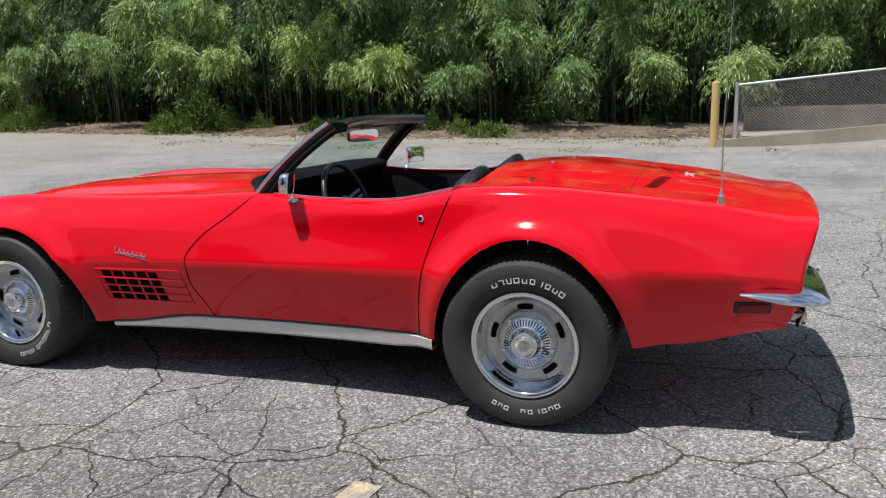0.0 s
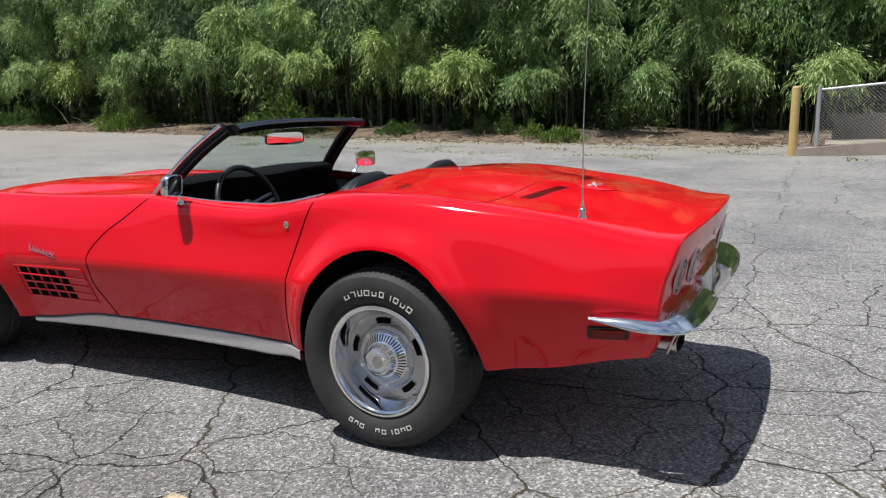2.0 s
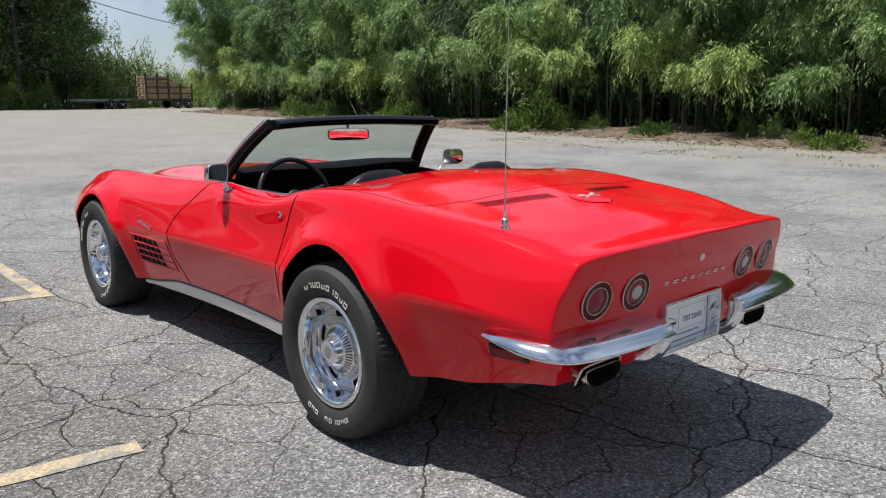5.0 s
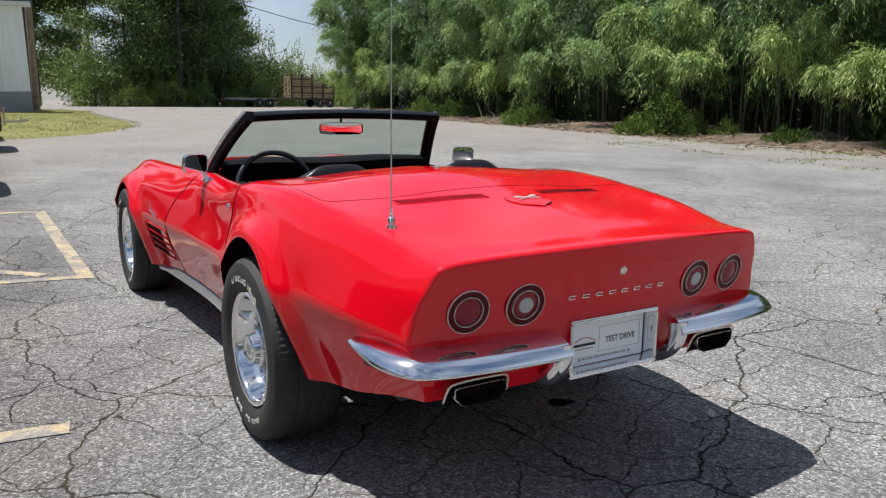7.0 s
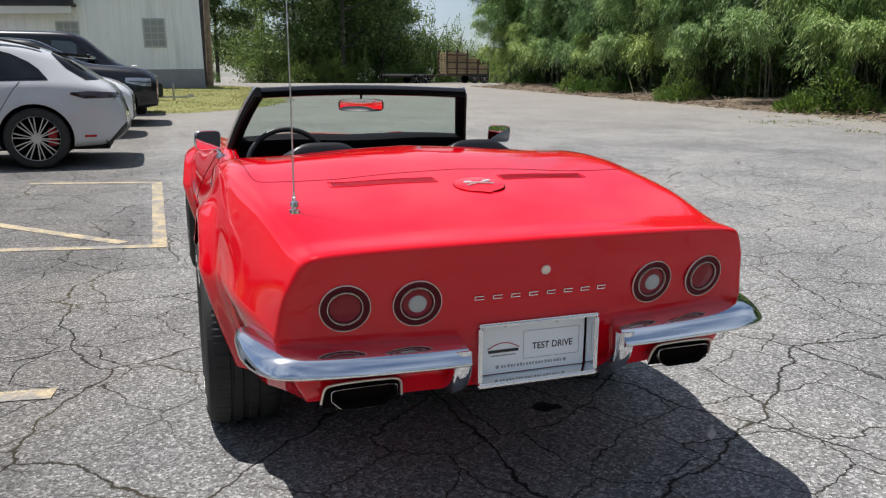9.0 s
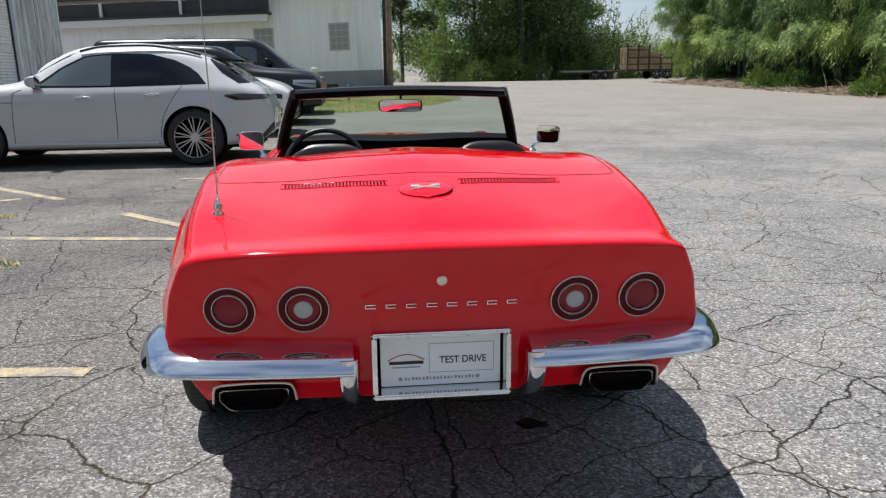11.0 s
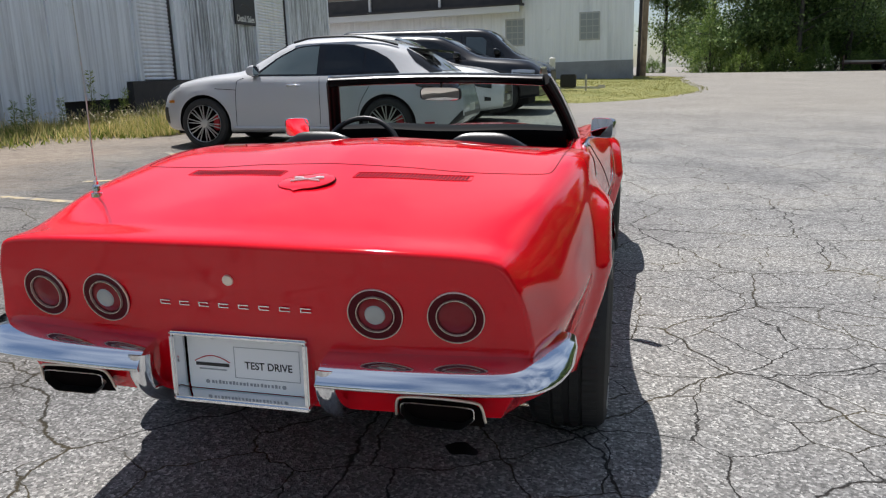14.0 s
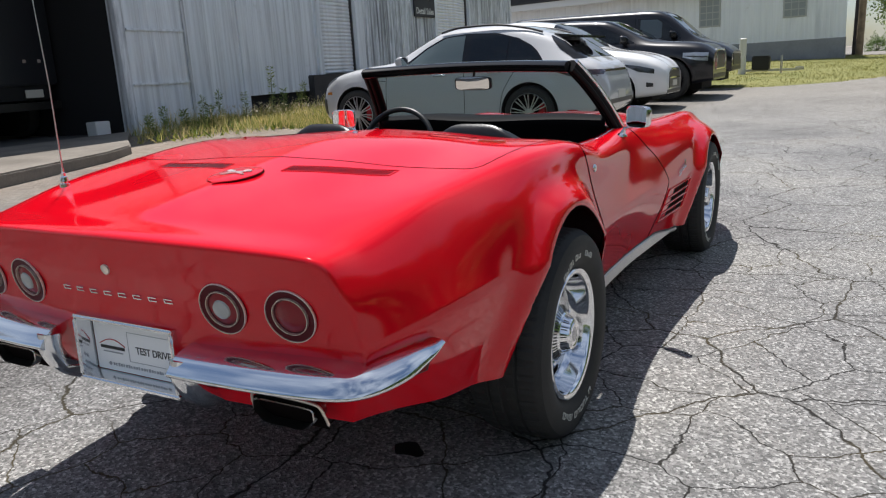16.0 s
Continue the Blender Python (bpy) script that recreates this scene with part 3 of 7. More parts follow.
aerial = part("aerial", lathe([(0.0, 0.056), (0.0035, 0.054), (0.004, 0.042), (0.0065, 0.040), (0.0065, 0.031), (0.0105, 0.027), (0.012, 0.015), (0.0095, 0.0135), (0.0095, 0.009), (0.0145, 0.007), (0.0155, -0.006)], 24, "z"), CHROME, car, "thin chrome radio aerial", Matrix.Translation(foot))
part("mast", tube([(0, 0, 0.04), (0.0, 0.0, 0.3), (-0.01, 0.004, 0.62), (-0.02, 0.008, 0.86)], [0.0025, 0.0019, 0.0014, 0.001], 8), SATIN, aerial)

# Fuel door with an emblem, deck grilles, deck plates.
p, n = on_top(-0.545, 0.0)
m = facing(p, n, (1, 0, 0))
fuel = part("fuel_door", lathe([(0.0, 0.0045), (0.070, 0.0045), (0.0765, 0.003), (0.078, -0.004)], 56, "z"), PAINT, car, "round red fuel door with a chrome emblem", m)
part("seam", lathe([(0.0778, -0.002), (0.0782, 0.0006), (0.0790, 0.0006), (0.0794, -0.002)], 56, "z"), GAP, fuel)
SLOT_RED = mat("grille_depth", (0.035, 0.002, 0.004), 0.9, spec=0.05)
BRIGHT = mat("bright_emblem", (0.80, 0.80, 0.79), 0.3, 0.45)
tip = bmesh.new()
for v in ((-0.02, -0.074, 0.0035), (0.02, -0.074, 0.0035), (0.0, -0.093, 0.003)):
    tip.verts.new(v)
tip.faces.new(tip.verts)
part("pull_tab", mesh_from(tip), PAINT, fuel)
for a in (-22, 22):
    part("emblem", boxed(-0.046, 0.046, -0.0028, 0.0028, 0.004, 0.009, bevel=0.0015, m=pose(0, 0.004, 0, 0, 0, a)), BRIGHT, fuel)
for s in (1, -1):
    part("emblem", boxed(s * 0.032 - 0.013, s * 0.032 + 0.013, 0.006, 0.021, 0.004, 0.009, bevel=0.002, m=pose(0, 0, 0, 0, 0, 8 * s)), BRIGHT, fuel)
for s in (1, -1):
    def deck(t, off, lift):
        """A place in the grille: t from its inner to its outer end, off metres behind its middle line."""
        return on_top(-0.455 + 0.050 * t - off, (0.108 + 0.322 * t) * s, lift)[0]

    rim = [deck(*p, 0.0008) for p in between([(0, -0.026), (0.5, -0.026), (1, -0.026), (1, 0.026), (0.5, 0.026), (0, 0.026), (0, -0.026)], 60)]
    grille = part("deck_grille", tube(rim, 0.0010, 5), PAINT, car, "slotted red deck grille")
    for k in range(30):
        t0 = 0.02 + 0.96 * k / 30
        quad = [deck(t0 + 0.005, -0.021, 0.0012), deck(t0 + 0.019, -0.021, 0.0012), deck(t0 + 0.015, 0.021, 0.0012), deck(t0 + 0.001, 0.021, 0.0012)]
        part("slot", mesh_of("slot", quad, [(0, 1, 2, 3)], False), SLOT_RED, grille)
    p, n = on_top(0.03, 0.52 * s)
    part("deck_plate", boxed(-0.045, 0.045, -0.010, 0.010, -0.002, 0.006, bevel=0.003), CHROME, car, "", facing(p, n, (1, 0, 0)))
p, n = on_top(0.05, 0.0)
part("deck_button", lathe([(0.0, 0.006), (0.008, 0.005), (0.010, -0.002)], 16, "z"), CHROME, car, "", facing(p, n))

# Tail lamps, lock, letters and plate.
LENS_RED = mat("tail_lens", (0.24, 0.004, 0.012), 0.2, 0, 0.25, 0.3)
LENS_DARK = mat("tail_lens_rim", (0.09, 0.004, 0.010), 0.35, 0, 0.0, 0.15)
BEZEL = mat("bright_bezel", (0.82, 0.74, 0.64), 0.35, 0.7)
LENS_CLEAR = mat("reverse_lens", (0.42, 0.42, 0.40), 0.18, 0, 0.6)
for y, clear in ((0.506, False), (0.331, True), (-0.331, True), (-0.506, False)):
    p, n = on_tail(y, 0.657)
    lamp = part("tail_lamp", lathe([(0.0612, -0.012), (0.0608, -0.001), (0.056, -0.0015), (0.046, -0.004), (0.0, -0.005)], 48, "z"), LENS_DARK, car, "round red tail lamp with two chrome rings" if not clear else "round reversing lamp with a pale centre", facing(p + n * 0.0075, n))
    part("ring", lathe([(0.0592, -0.002), (0.0596, 0.0008), (0.0606, 0.0012), (0.0616, 0.0), (0.0618, -0.004)], 48, "z"), BEZEL, lamp)
    part("ring", lathe([(0.0410, -0.005), (0.0414, 0.002), (0.0426, 0.002), (0.0432, -0.005)], 48, "z"), BEZEL, lamp)
    part("lens", lathe([(0.0, 0.003), (0.02, 0.0015), (0.034, -0.003), (0.041, -0.006)], 40, "z"), LENS_RED, lamp)
    if clear:
        part("lens", lathe([(0.0, 0.008), (0.012, 0.007), (0.021, 0.004), (0.0245, -0.002)], 32, "z"), LENS_CLEAR, lamp, "clear centre lens")
p, n = on_tail(0.0, 0.721)
part("boot_lock", lathe([(0.0, 0.006), (0.008, 0.006), (0.0125, 0.004), (0.0135, -0.002)], 24, "z"), BEZEL, car, "", facing(p, n))
for k in range(8):
    p, n = on_tail(0.172 - 0.0493 * k, 0.657)
    mark = boxed(-0.0125, 0.0125, -0.0055, -0.0032, 0.0, 0.004)
    box(mark, -0.0125, 0.0125, 0.0032, 0.0055, 0.0, 0.004)
    box(mark, -0.0125, -0.0102, -0.0032, 0.0032, 0.0, 0.004)
    part("emblem_bar", mark, CHROME, car, "", facing(p, n))
frame_bm = bmesh.new()
for a, b, c, d in ((-0.172, 0.172, 0.577, 0.587), (-0.172, 0.172, 0.415, 0.427), (-0.172, -0.160, 0.427, 0.577), (0.160, 0.172, 0.427, 0.577)):
    box(frame_bm, -0.988, -0.93, a, b, c, d, bevel=0.004)
plate_frame = part("plate_frame", frame_bm, CHROME, car, "polished surround of the recessed plate")
mouth_out, mouth_in = [(-0.983, y, z) for y, z in ((0.161, 0.427), (0.161, 0.578), (-0.161, 0.578), (-0.161, 0.427))], [(-0.928, y, z) for y, z in ((0.1535, 0.434), (0.1535, 0.574), (-0.1535, 0.574), (-0.1535, 0.434))]
for k in range(4):
    q = (k + 1) % 4
    part("cheek", mesh_of("cheek", [mouth_out[k], mouth_out[q], mouth_in[q], mouth_in[k]], [(0, 1, 2, 3)], False), CHROME, plate_frame)
PLATE = mat("white_plate", (0.90, 0.905, 0.91), 0.35)
plate = part("plate", boxed(-0.946, -0.941, -0.1515, 0.1515, 0.4335, 0.5745, bevel=0.002), PLATE, car, "white dealer plate with printed words")
INK = mat("black_ink", (0.02, 0.02, 0.022), 0.5)
GREY_INK = mat("grey_ink", (0.35, 0.36, 0.38), 0.5)
RED_INK = mat("red_ink", (0.55, 0.02, 0.03), 0.5)


def words(name, text, size, material, parent, m):
    cu = bpy.data.curves.new(name, "FONT")
    cu.body, cu.size, cu.align_x, cu.align_y, cu.extrude, cu.offset = text, size, "CENTER", "CENTER", size * 0.012, size * 0.012
    ob = new(name, cu)
    bpy.context.view_layer.update()
    me = bpy.data.meshes.new_from_object(ob.evaluated_get(bpy.context.evaluated_depsgraph_get()))
    bpy.data.objects.remove(ob)
    me.materials.clear()
    return part(name, me, material, parent, "", m)


back = Matrix(((0, 0, -1, -0.9465), (-1, 0, 0, 0), (0, 1, 0, 0.503), (0, 0, 0, 1)))
words("lettering", "TEST DRIVE", 0.0258, INK, plate, back @ pose(0.056, -0.004, 0) @ Matrix.Diagonal((0.90, 1, 1, 1)))
for k in range(20):
    part("printed_bar", boxed(-0.092 + 0.009 * k, -0.0862 + 0.009 * k - 0.002 * (k % 3 == 1), -0.054, -0.047 + 0.0015 * (k % 4 == 2), 0, 0.0008), GREY_INK, plate, "", back)
part("printed_bar", boxed(-0.130, -0.044, -0.011, -0.003, 0, 0.0008), INK, plate, "", back)
for x0, x1, y0, y1 in ((-0.030, 0.135, 0.040, 0.0412), (-0.030, 0.135, -0.036, -0.0348), (-0.030, -0.0288, -0.036, 0.0412), (0.1338, 0.135, -0.036, 0.0412)):
    part("printed_line", boxed(x0, x1, y0, y1, 0, 0.0006), GREY_INK, plate, "", back)
for x in (-0.103, 0.093):
    part("printed_dot", lathe([(0.0, 0.0008), (0.005, 0.0008), (0.0052, 0.0)], 14, "z"), GREY_INK, plate, "", back @ pose(x, -0.0505, 0))
arch = [(-0.132 + 0.09 * t, 0.000 + 0.015 * math.sin(math.pi * t), 0.0006) for t in np.linspace(0, 1, 14)]
part("printed_arc", tube(arch, 0.0012, 5), RED_INK, plate, "", back)
part("printed_bar", boxed(-0.122, -0.052, -0.0205, -0.0175, 0, 0.0008), GREY_INK, plate, "", back)
for x in (-0.082, 0.068):
    part("screw", lathe([(0.0, 0.003), (0.004, 0.002), (0.005, 0.0)], 12, "z"), SATIN, plate, "", back @ pose(x, 0.06, 0))

# Rear bumpers: a chrome blade each side, wrapped round the corner, with a guard at its inner end.
def bumper(s):
    run = between([(-0.735, 0.744, 0.557), (-0.80, 0.752, 0.555), (-0.87, 0.750, 0.550), (-0.93, 0.737, 0.545), (-0.985, 0.712, 0.541), (-1.019, 0.675, 0.538), (-1.036, 0.62, 0.536), (-1.047, 0.53, 0.534), (-1.054, 0.40, 0.532), (-1.055, 0.30, 0.530), (-1.053, 0.215, 0.529)], 60)
    section = [(0.100, 0.0320), (0.080, 0.0300), (0.060, 0.0265), (0.044, 0.0220), (0.032, 0.0165), (0.023, 0.0100), (0.014, 0.0015), (0.006, -0.0075), (0.002, -0.0125), (0.0, -0.017), (0.002, -0.021), (0.010, -0.0245), (0.03, -0.026), (0.05, -0.025)]
    verts, k = [], len(section)
    for i, p in enumerate(run):
        d = run[min(i + 1, 59)] - run[max(i - 1, 0)]
        inward = Vector((d[1], -d[0], 0)).normalized()
        if inward.dot(Vector((-0.6, 0.45, 0)) - Vector((p[0], p[1], 0))) < 0:
            inward = -inward
        grow = float(step(-4, 14, i)) * 0.75 + 0.25
        reach = float(step(2, 26, i)) * 0.5 + 0.5
        for o, h in section:
            q = Vector(p) + inward * (o * reach) + Vector((0, 0, h * grow * (0.6 + 0.4 * float(step(10, 28, i)) if h > 0 else 1.0)))
            verts.append((q.x, q.y * s, q.z))
    faces = [(i * k + j, i * k + j + 1, (i + 1) * k + j + 1, (i + 1) * k + j) for i in range(59) for j in range(k - 1)]
    faces += [tuple(range(k)), tuple(range(59 * k, 60 * k))]
    b = part("rear_bumper", fix(mesh_of("blade", verts, faces), 60), CHROME, car, "chrome wrap-round rear bumper half")
    path = between([(-1.030, 0.229, 0.540), (-1.034, 0.229, 0.505), (-1.020, 0.228, 0.465), (-0.985, 0.226, 0.425), (-0.935, 0.222, 0.400), (-0.88, 0.218, 0.39)], 20)
    rows = []
    for i, p in enumerate(path):
        d = path[min(i + 1, 19)] - path[max(i - 1, 0)]
        out = Vector((d[2], 0, -d[0])).normalized()
        if out.x > 0:
            out = -out
        w = 0.023 - 0.003 * i / 19
        c = Vector(p)
        rows.append([c + Vector((0, dy * w, 0)) + out * dz for dy, dz in ((-1, -0.035), (-1, -0.004), (-0.8, 0.004), (-0.4, 0.008), (0, 0.009), (0.4, 0.008), (0.8, 0.004), (1, -0.004), (1, -0.035))])
    vs = [(v.x, v.y * s, v.z) for r in rows for v in r]
    fs = [(i * 9 + j, i * 9 + (j + 1) % 9, (i + 1) * 9 + (j + 1) % 9, (i + 1) * 9 + j) for i in range(19) for j in range(9)] + [tuple(range(9)), tuple(range(171, 180))]
    part("guard", fix(mesh_of("guard", vs, fs), 50), CHROME, b)


TIP_STEEL = mat("tip_steel", (0.55, 0.53, 0.50), 0.22, 1.0)
SOOT = mat("sooty_metal", (0.045, 0.043, 0.04), 0.4, 0.7)
for s in (1, -1):
    bumper(s)
    e = empty("exhaust")
    e.parent = car
    def tip_ring(x, wide, narrow, top, low):
        """A ring of the flattened tip, narrower at its foot."""
        ring = []
        for i in range(40):
            a = 2 * math.pi * i / 40
            c0, s0 = math.cos(a), math.sin(a)
            v = math.copysign(abs(s0) ** 0.22, s0)
            h = wide if v > 0 else wide + (narrow - wide) * -v
            ring.append((x, s * (0.462 + h * math.copysign(abs(c0) ** 0.2, c0)), (top + low) / 2 + (top - low) / 2 * v))
        return ring

    def sleeve(rows):
        rings = [tip_ring(*r) for r in rows]
        return fix(mesh_of("sleeve", [v for r in rings for v in r], [(j * 40 + i, j * 40 + (i + 1) % 40, (j + 1) * 40 + (i + 1) % 40, (j + 1) * 40 + i) for j in range(len(rows) - 1) for i in range(40)]), 50)

    part("tailpipe", sleeve(((-0.80, 0.070, 0.055, 0.444, 0.406), (-0.92, 0.078, 0.056, 0.450, 0.402), (-0.966, 0.084, 0.058, 0.454, 0.398), (-0.968, 0.082, 0.056, 0.452, 0.400))), TIP_STEEL, e, "rectangular steel exhaust tip, sooty inside")
    part("bore", sleeve(((-0.967, 0.0815, 0.0555, 0.4515, 0.4005), (-0.960, 0.080, 0.054, 0.450, 0.402), (-0.86, 0.074, 0.052, 0.444, 0.407), (-0.855, 0.0, 0.0, 0.42, 0.418))), SOOT, e)
    part("bezel", tube([(-0.962 + 0.35 * (0.466 - z), s * y, z) for y, z in between([(0.362, 0.412), (0.366, 0.442), (0.374, 0.460), (0.39, 0.465), (0.47, 0.468), (0.54, 0.465), (0.556, 0.460), (0.562, 0.442), (0.566, 0.412)], 40)], 0.0034, 8), BEZEL, e)
    vs = [(-0.961 + 0.35 * (0.466 - z), s * y, z) for y, z in ((0.365, 0.398), (0.370, 0.450), (0.39, 0.463), (0.47, 0.466), (0.54, 0.463), (0.558, 0.450), (0.564, 0.398))]
    part("mouth", mesh_of("mouth", vs, [tuple(range(7))], False), GAP, e)

# Windscreen, its frame and header.
def screen_edge(t):
    """Base and top of the glass; t runs from -1 to 1 across the car."""
    a = abs(t)
    low, high = 0.591, 0.480
    return Vector((1.46 - 0.27 * a ** 2.4, low * t, 0.868 - 0.012 * a)), Vector((0.985 - 0.085 * a ** 2.2, high * t, 1.128 - 0.012 * a ** 2))


SEAL = mat("black_rubber_seal", (0.006, 0.006, 0.007), 0.55, 0, 0.0, 0.12)
GLASS = bpy.data.materials.new("tinted_glass")
GLASS.use_nodes = True
gn = GLASS.node_tree.nodes
gn.remove(gn["Principled BSDF"])
clear, gloss, blend = gn.new("ShaderNodeBsdfTransparent"), gn.new("ShaderNodeBsdfGlossy"), gn.new("ShaderNodeMixShader")
clear.inputs["Color"].default_value = (0.62, 0.725, 0.69, 1)
gloss.inputs["Roughness"].default_value = 0.01
blend.inputs[0].default_value = 0.06
for a, i, b, j in ((clear, 0, blend, 1), (gloss, 0, blend, 2), (blend, 0, gn["Material Output"], 0)):
    GLASS.node_tree.links.new(a.outputs[i], b.inputs[j])
rows = [[screen_edge(t)[0].lerp(screen_edge(t)[1], q) + Vector((0.02, 0, 0.02)) * 4 * q * (1 - q) * 0.6 for q in np.linspace(0, 1, 12)] for t in np.linspace(-1, 1, 40)]
pane = part("windscreen", mesh_of("glass", [v for r in rows for v in r], [(i * 12 + j, i * 12 + j + 1, i * 12 + j + 13, i * 12 + j + 12) for i in range(39) for j in range(11)]), GLASS, car, "curved tinted windscreen glass")
pane.visible_shadow = False
for s in (1, -1):
    low, high = screen_edge(s)
    low, high = low + Vector((0.0, 0, -0.02)), high + Vector((-0.006, 0, 0.004))
    pts = [low.lerp(high, q) + Vector((0.012, 0.004 * s, 0.012)) * 4 * q * (1 - q) for q in np.linspace(0, 1, 14)]
    pillar = part("pillar", tube(pts, 0.027, 10), SEAL, car, "black windscreen pillar with a chrome edge")
    part("edge_trim", tube([p + Vector((0.014, 0.02 * s, 0.016)) for p in pts], 0.010, 8), CHROME, pillar)
    part("seal", tube([p + Vector((-0.02, 0.012 * s, -0.012)) for p in pts], 0.013, 8), SEAL, pillar)
head = [screen_edge(t)[1] + Vector((-0.02, 0, 0.004)) for t in np.linspace(-1, 1, 30)]
hv = []
for p in head:
    hv += [p + Vector(o) for o in ((0.035, 0, -0.012), (0.03, 0, 0.012), (0.0, 0, 0.02), (-0.04, 0, 0.016), (-0.055, 0, 0.002), (-0.045, 0, -0.022), (0.0, 0, -0.028))]
hf = [(i * 7 + j, i * 7 + (j + 1) % 7, (i + 1) * 7 + (j + 1) % 7, (i + 1) * 7 + j) for i in range(29) for j in range(7)] + [tuple(range(7)), tuple(range(203, 210))]
header = part("screen_header", fix(mesh_of("header", hv, hf), 60), mat("black_header", (0.006, 0.006, 0.007), 0.16, 0, 0.0, 0.4), car, "glossy black windscreen header rail")
part("front_trim", tube([p + Vector((0.034, 0, 0.002)) for p in head], 0.007, 8), BLACK, header)
part("latch", boxed(0.935, 0.985, -0.045, 0.045, 1.138, 1.149, bevel=0.004), CHROME, header)
for s in (1, -1):
    part("latch", boxed(0.862, 0.90, s * 0.44 - 0.035, s * 0.44 + 0.035, 1.118, 1.138, bevel=0.005), BLACK, header)
mirror = part("inside_mirror", rounded_case(0.108, 0.030, ((-0.010, 0.93), (-0.0125, 0.97), (-0.010, 1.0), (0.004, 0.98), (0.012, 0.8), (0.015, 0.0))), BLACK, car, "black inside mirror", Matrix.Translation((0.985, -0.005, 1.058)) @ pose(0, 0, 0, 0, -3.2, -18))
part("mirror_pane", rounded_case(0.108, 0.030, ((-0.0108, 0.94), (-0.0110, 0.5), (-0.0110, 0.0))), MIRROR, mirror)
part("stem", tube([(0.0, 0, 0.02), (0.01, 0, 0.05), (-0.005, 0, 0.075)], 0.006, 8), BLACK, mirror)

# Cabin: floor, dash, wheel, seats, console, door linings.
part("cabin_floor", boxed(0.262, 1.30, -0.60, 0.60, 0.30, 0.372), LEATHER, car)
rows = []
for t in np.linspace(-1, 1, 33):
    hood = 0.010 * math.exp(-(((t - 0.58) / 0.34) ** 2)) + 0.008 * math.exp(-(((t + 0.58) / 0.38) ** 2))
    base = screen_edge(t * 0.97)[0]
    back_x = 1.09 - 0.02 * math.cos(t * math.pi)
    z = 0.897 + hood
    rows.append([base + Vector((0.02, 0, 0.010)), Vector(((base.x + back_x) / 2, base.y, z + 0.002)), Vector((back_x + 0.02, base.y * 0.985, z)), Vector((back_x - 0.008, base.y * 0.985, z - 0.014)),
                 Vector((back_x - 0.006, base.y * 0.985, z - 0.04)), Vector((back_x + 0.03, base.y * 0.985, z - 0.07)), Vector((back_x + 0.06, base.y * 0.985, 0.55)), Vector((back_x + 0.10, base.y * 0.985, 0.38))])
part("dashboard", fix(mesh_of("dash", [v for r in rows for v in r], [(i * 8 + j, i * 8 + j + 1, i * 8 + j + 9, i * 8 + j + 8) for i in range(32) for j in range(7)]), 60), mat("dash_vinyl", (0.006, 0.006, 0.007), 0.55, 0, 0.0, 0.06), car, "padded black dashboard with a rounded edge")
part("console", boxed(0.35, 1.10, -0.075, 0.075, 0.37, 0.60, bevel=0.03), LEATHER, car)
for s in (1, -1):
    part("door_lining", boxed(0.30, 1.14, min(s * 0.56, s * 0.592), max(s * 0.56, s * 0.592), 0.37, 0.812, bevel=0.012), LEATHER, car)
    rail = [on_top(x, y * s, 0.001)[0] for x, y in between([(0.33, 0.60), (0.6, 0.604), (0.9, 0.60), (1.14, 0.595)], 16)]
    part("belt_trim", tube(rail, 0.0035, 8), CHROME, car)


def seat(y):
    holder = part("car_seat", boxed(0.42, 0.92, y - 0.24, y + 0.24, 0.40, 0.56, bevel=0.06), LEATHER, car, "black leather bucket seat")
    verts, faces, nu, nv = [], [], 24, 32
    for i in range(nu):
        z = 0.50 + 0.44 * i / (nu - 1)
        f = i / (nu - 1)
        crown = max(0.0, (f - 0.80) / 0.20) ** 2
        w = 0.235 - 0.030 * f ** 3 - 0.085 * crown
        d = 0.075 - 0.020 * f - 0.050 * crown
        cx = 0.50 - 0.20 * f
        for k in range(nv):
            a = 2 * math.pi * k / nv
            c, s = math.cos(a), math.sin(a)
            verts.append((cx + d * math.copysign(abs(s) ** 0.75, s), y + w * math.copysign(abs(c) ** 0.65, c), z - 0.035 * f * abs(c) ** 3))
    for i in range(nu - 1):
        for k in range(nv):
            faces.append((i * nv + k, i * nv + (k + 1) % nv, (i + 1) * nv + (k + 1) % nv, (i + 1) * nv + k))
    faces += [tuple(range(nv)), tuple(range((nu - 1) * nv, nu * nv))]
    part("backrest", fix(mesh_of("back", verts, faces), 70), LEATHER, holder)


seat(0.31), seat(-0.33)
sw = Matrix.Translation((0.90, 0.36, 0.772)) @ pose(0, 0, 0, 0, -70, 0)
ring = [(0.188 * math.cos(a), 0.188 * math.sin(a), 0) for a in np.linspace(0, 2 * math.pi, 49)]
steering = part("steering_wheel", tube(ring, 0.0125, 10, caps=False), BLACK, car, "black three-spoke steering wheel with metal spokes", sw)
for a in (180, 78, 282):
    c, s = math.cos(radians(a)), math.sin(radians(a))
    for off in (-0.014, 0.014):
        part("spoke", tube([(0.04 * c - off * s, 0.04 * s + off * c, -0.02), (0.182 * c - off * s, 0.182 * s + off * c, -0.002)], 0.008, 6, flat=0.4), mat("dull_spokes", (0.20, 0.20, 0.21), 0.5, 1.0), steering)
part("hub", lathe([(0.0, 0.012), (0.035, 0.008), (0.045, -0.01), (0.03, -0.06), (0.028, -0.2)], 24, "z"), BLACK, steering)


# Wheels.
def tread_tyre():
    n, verts, faces = 192, [], []
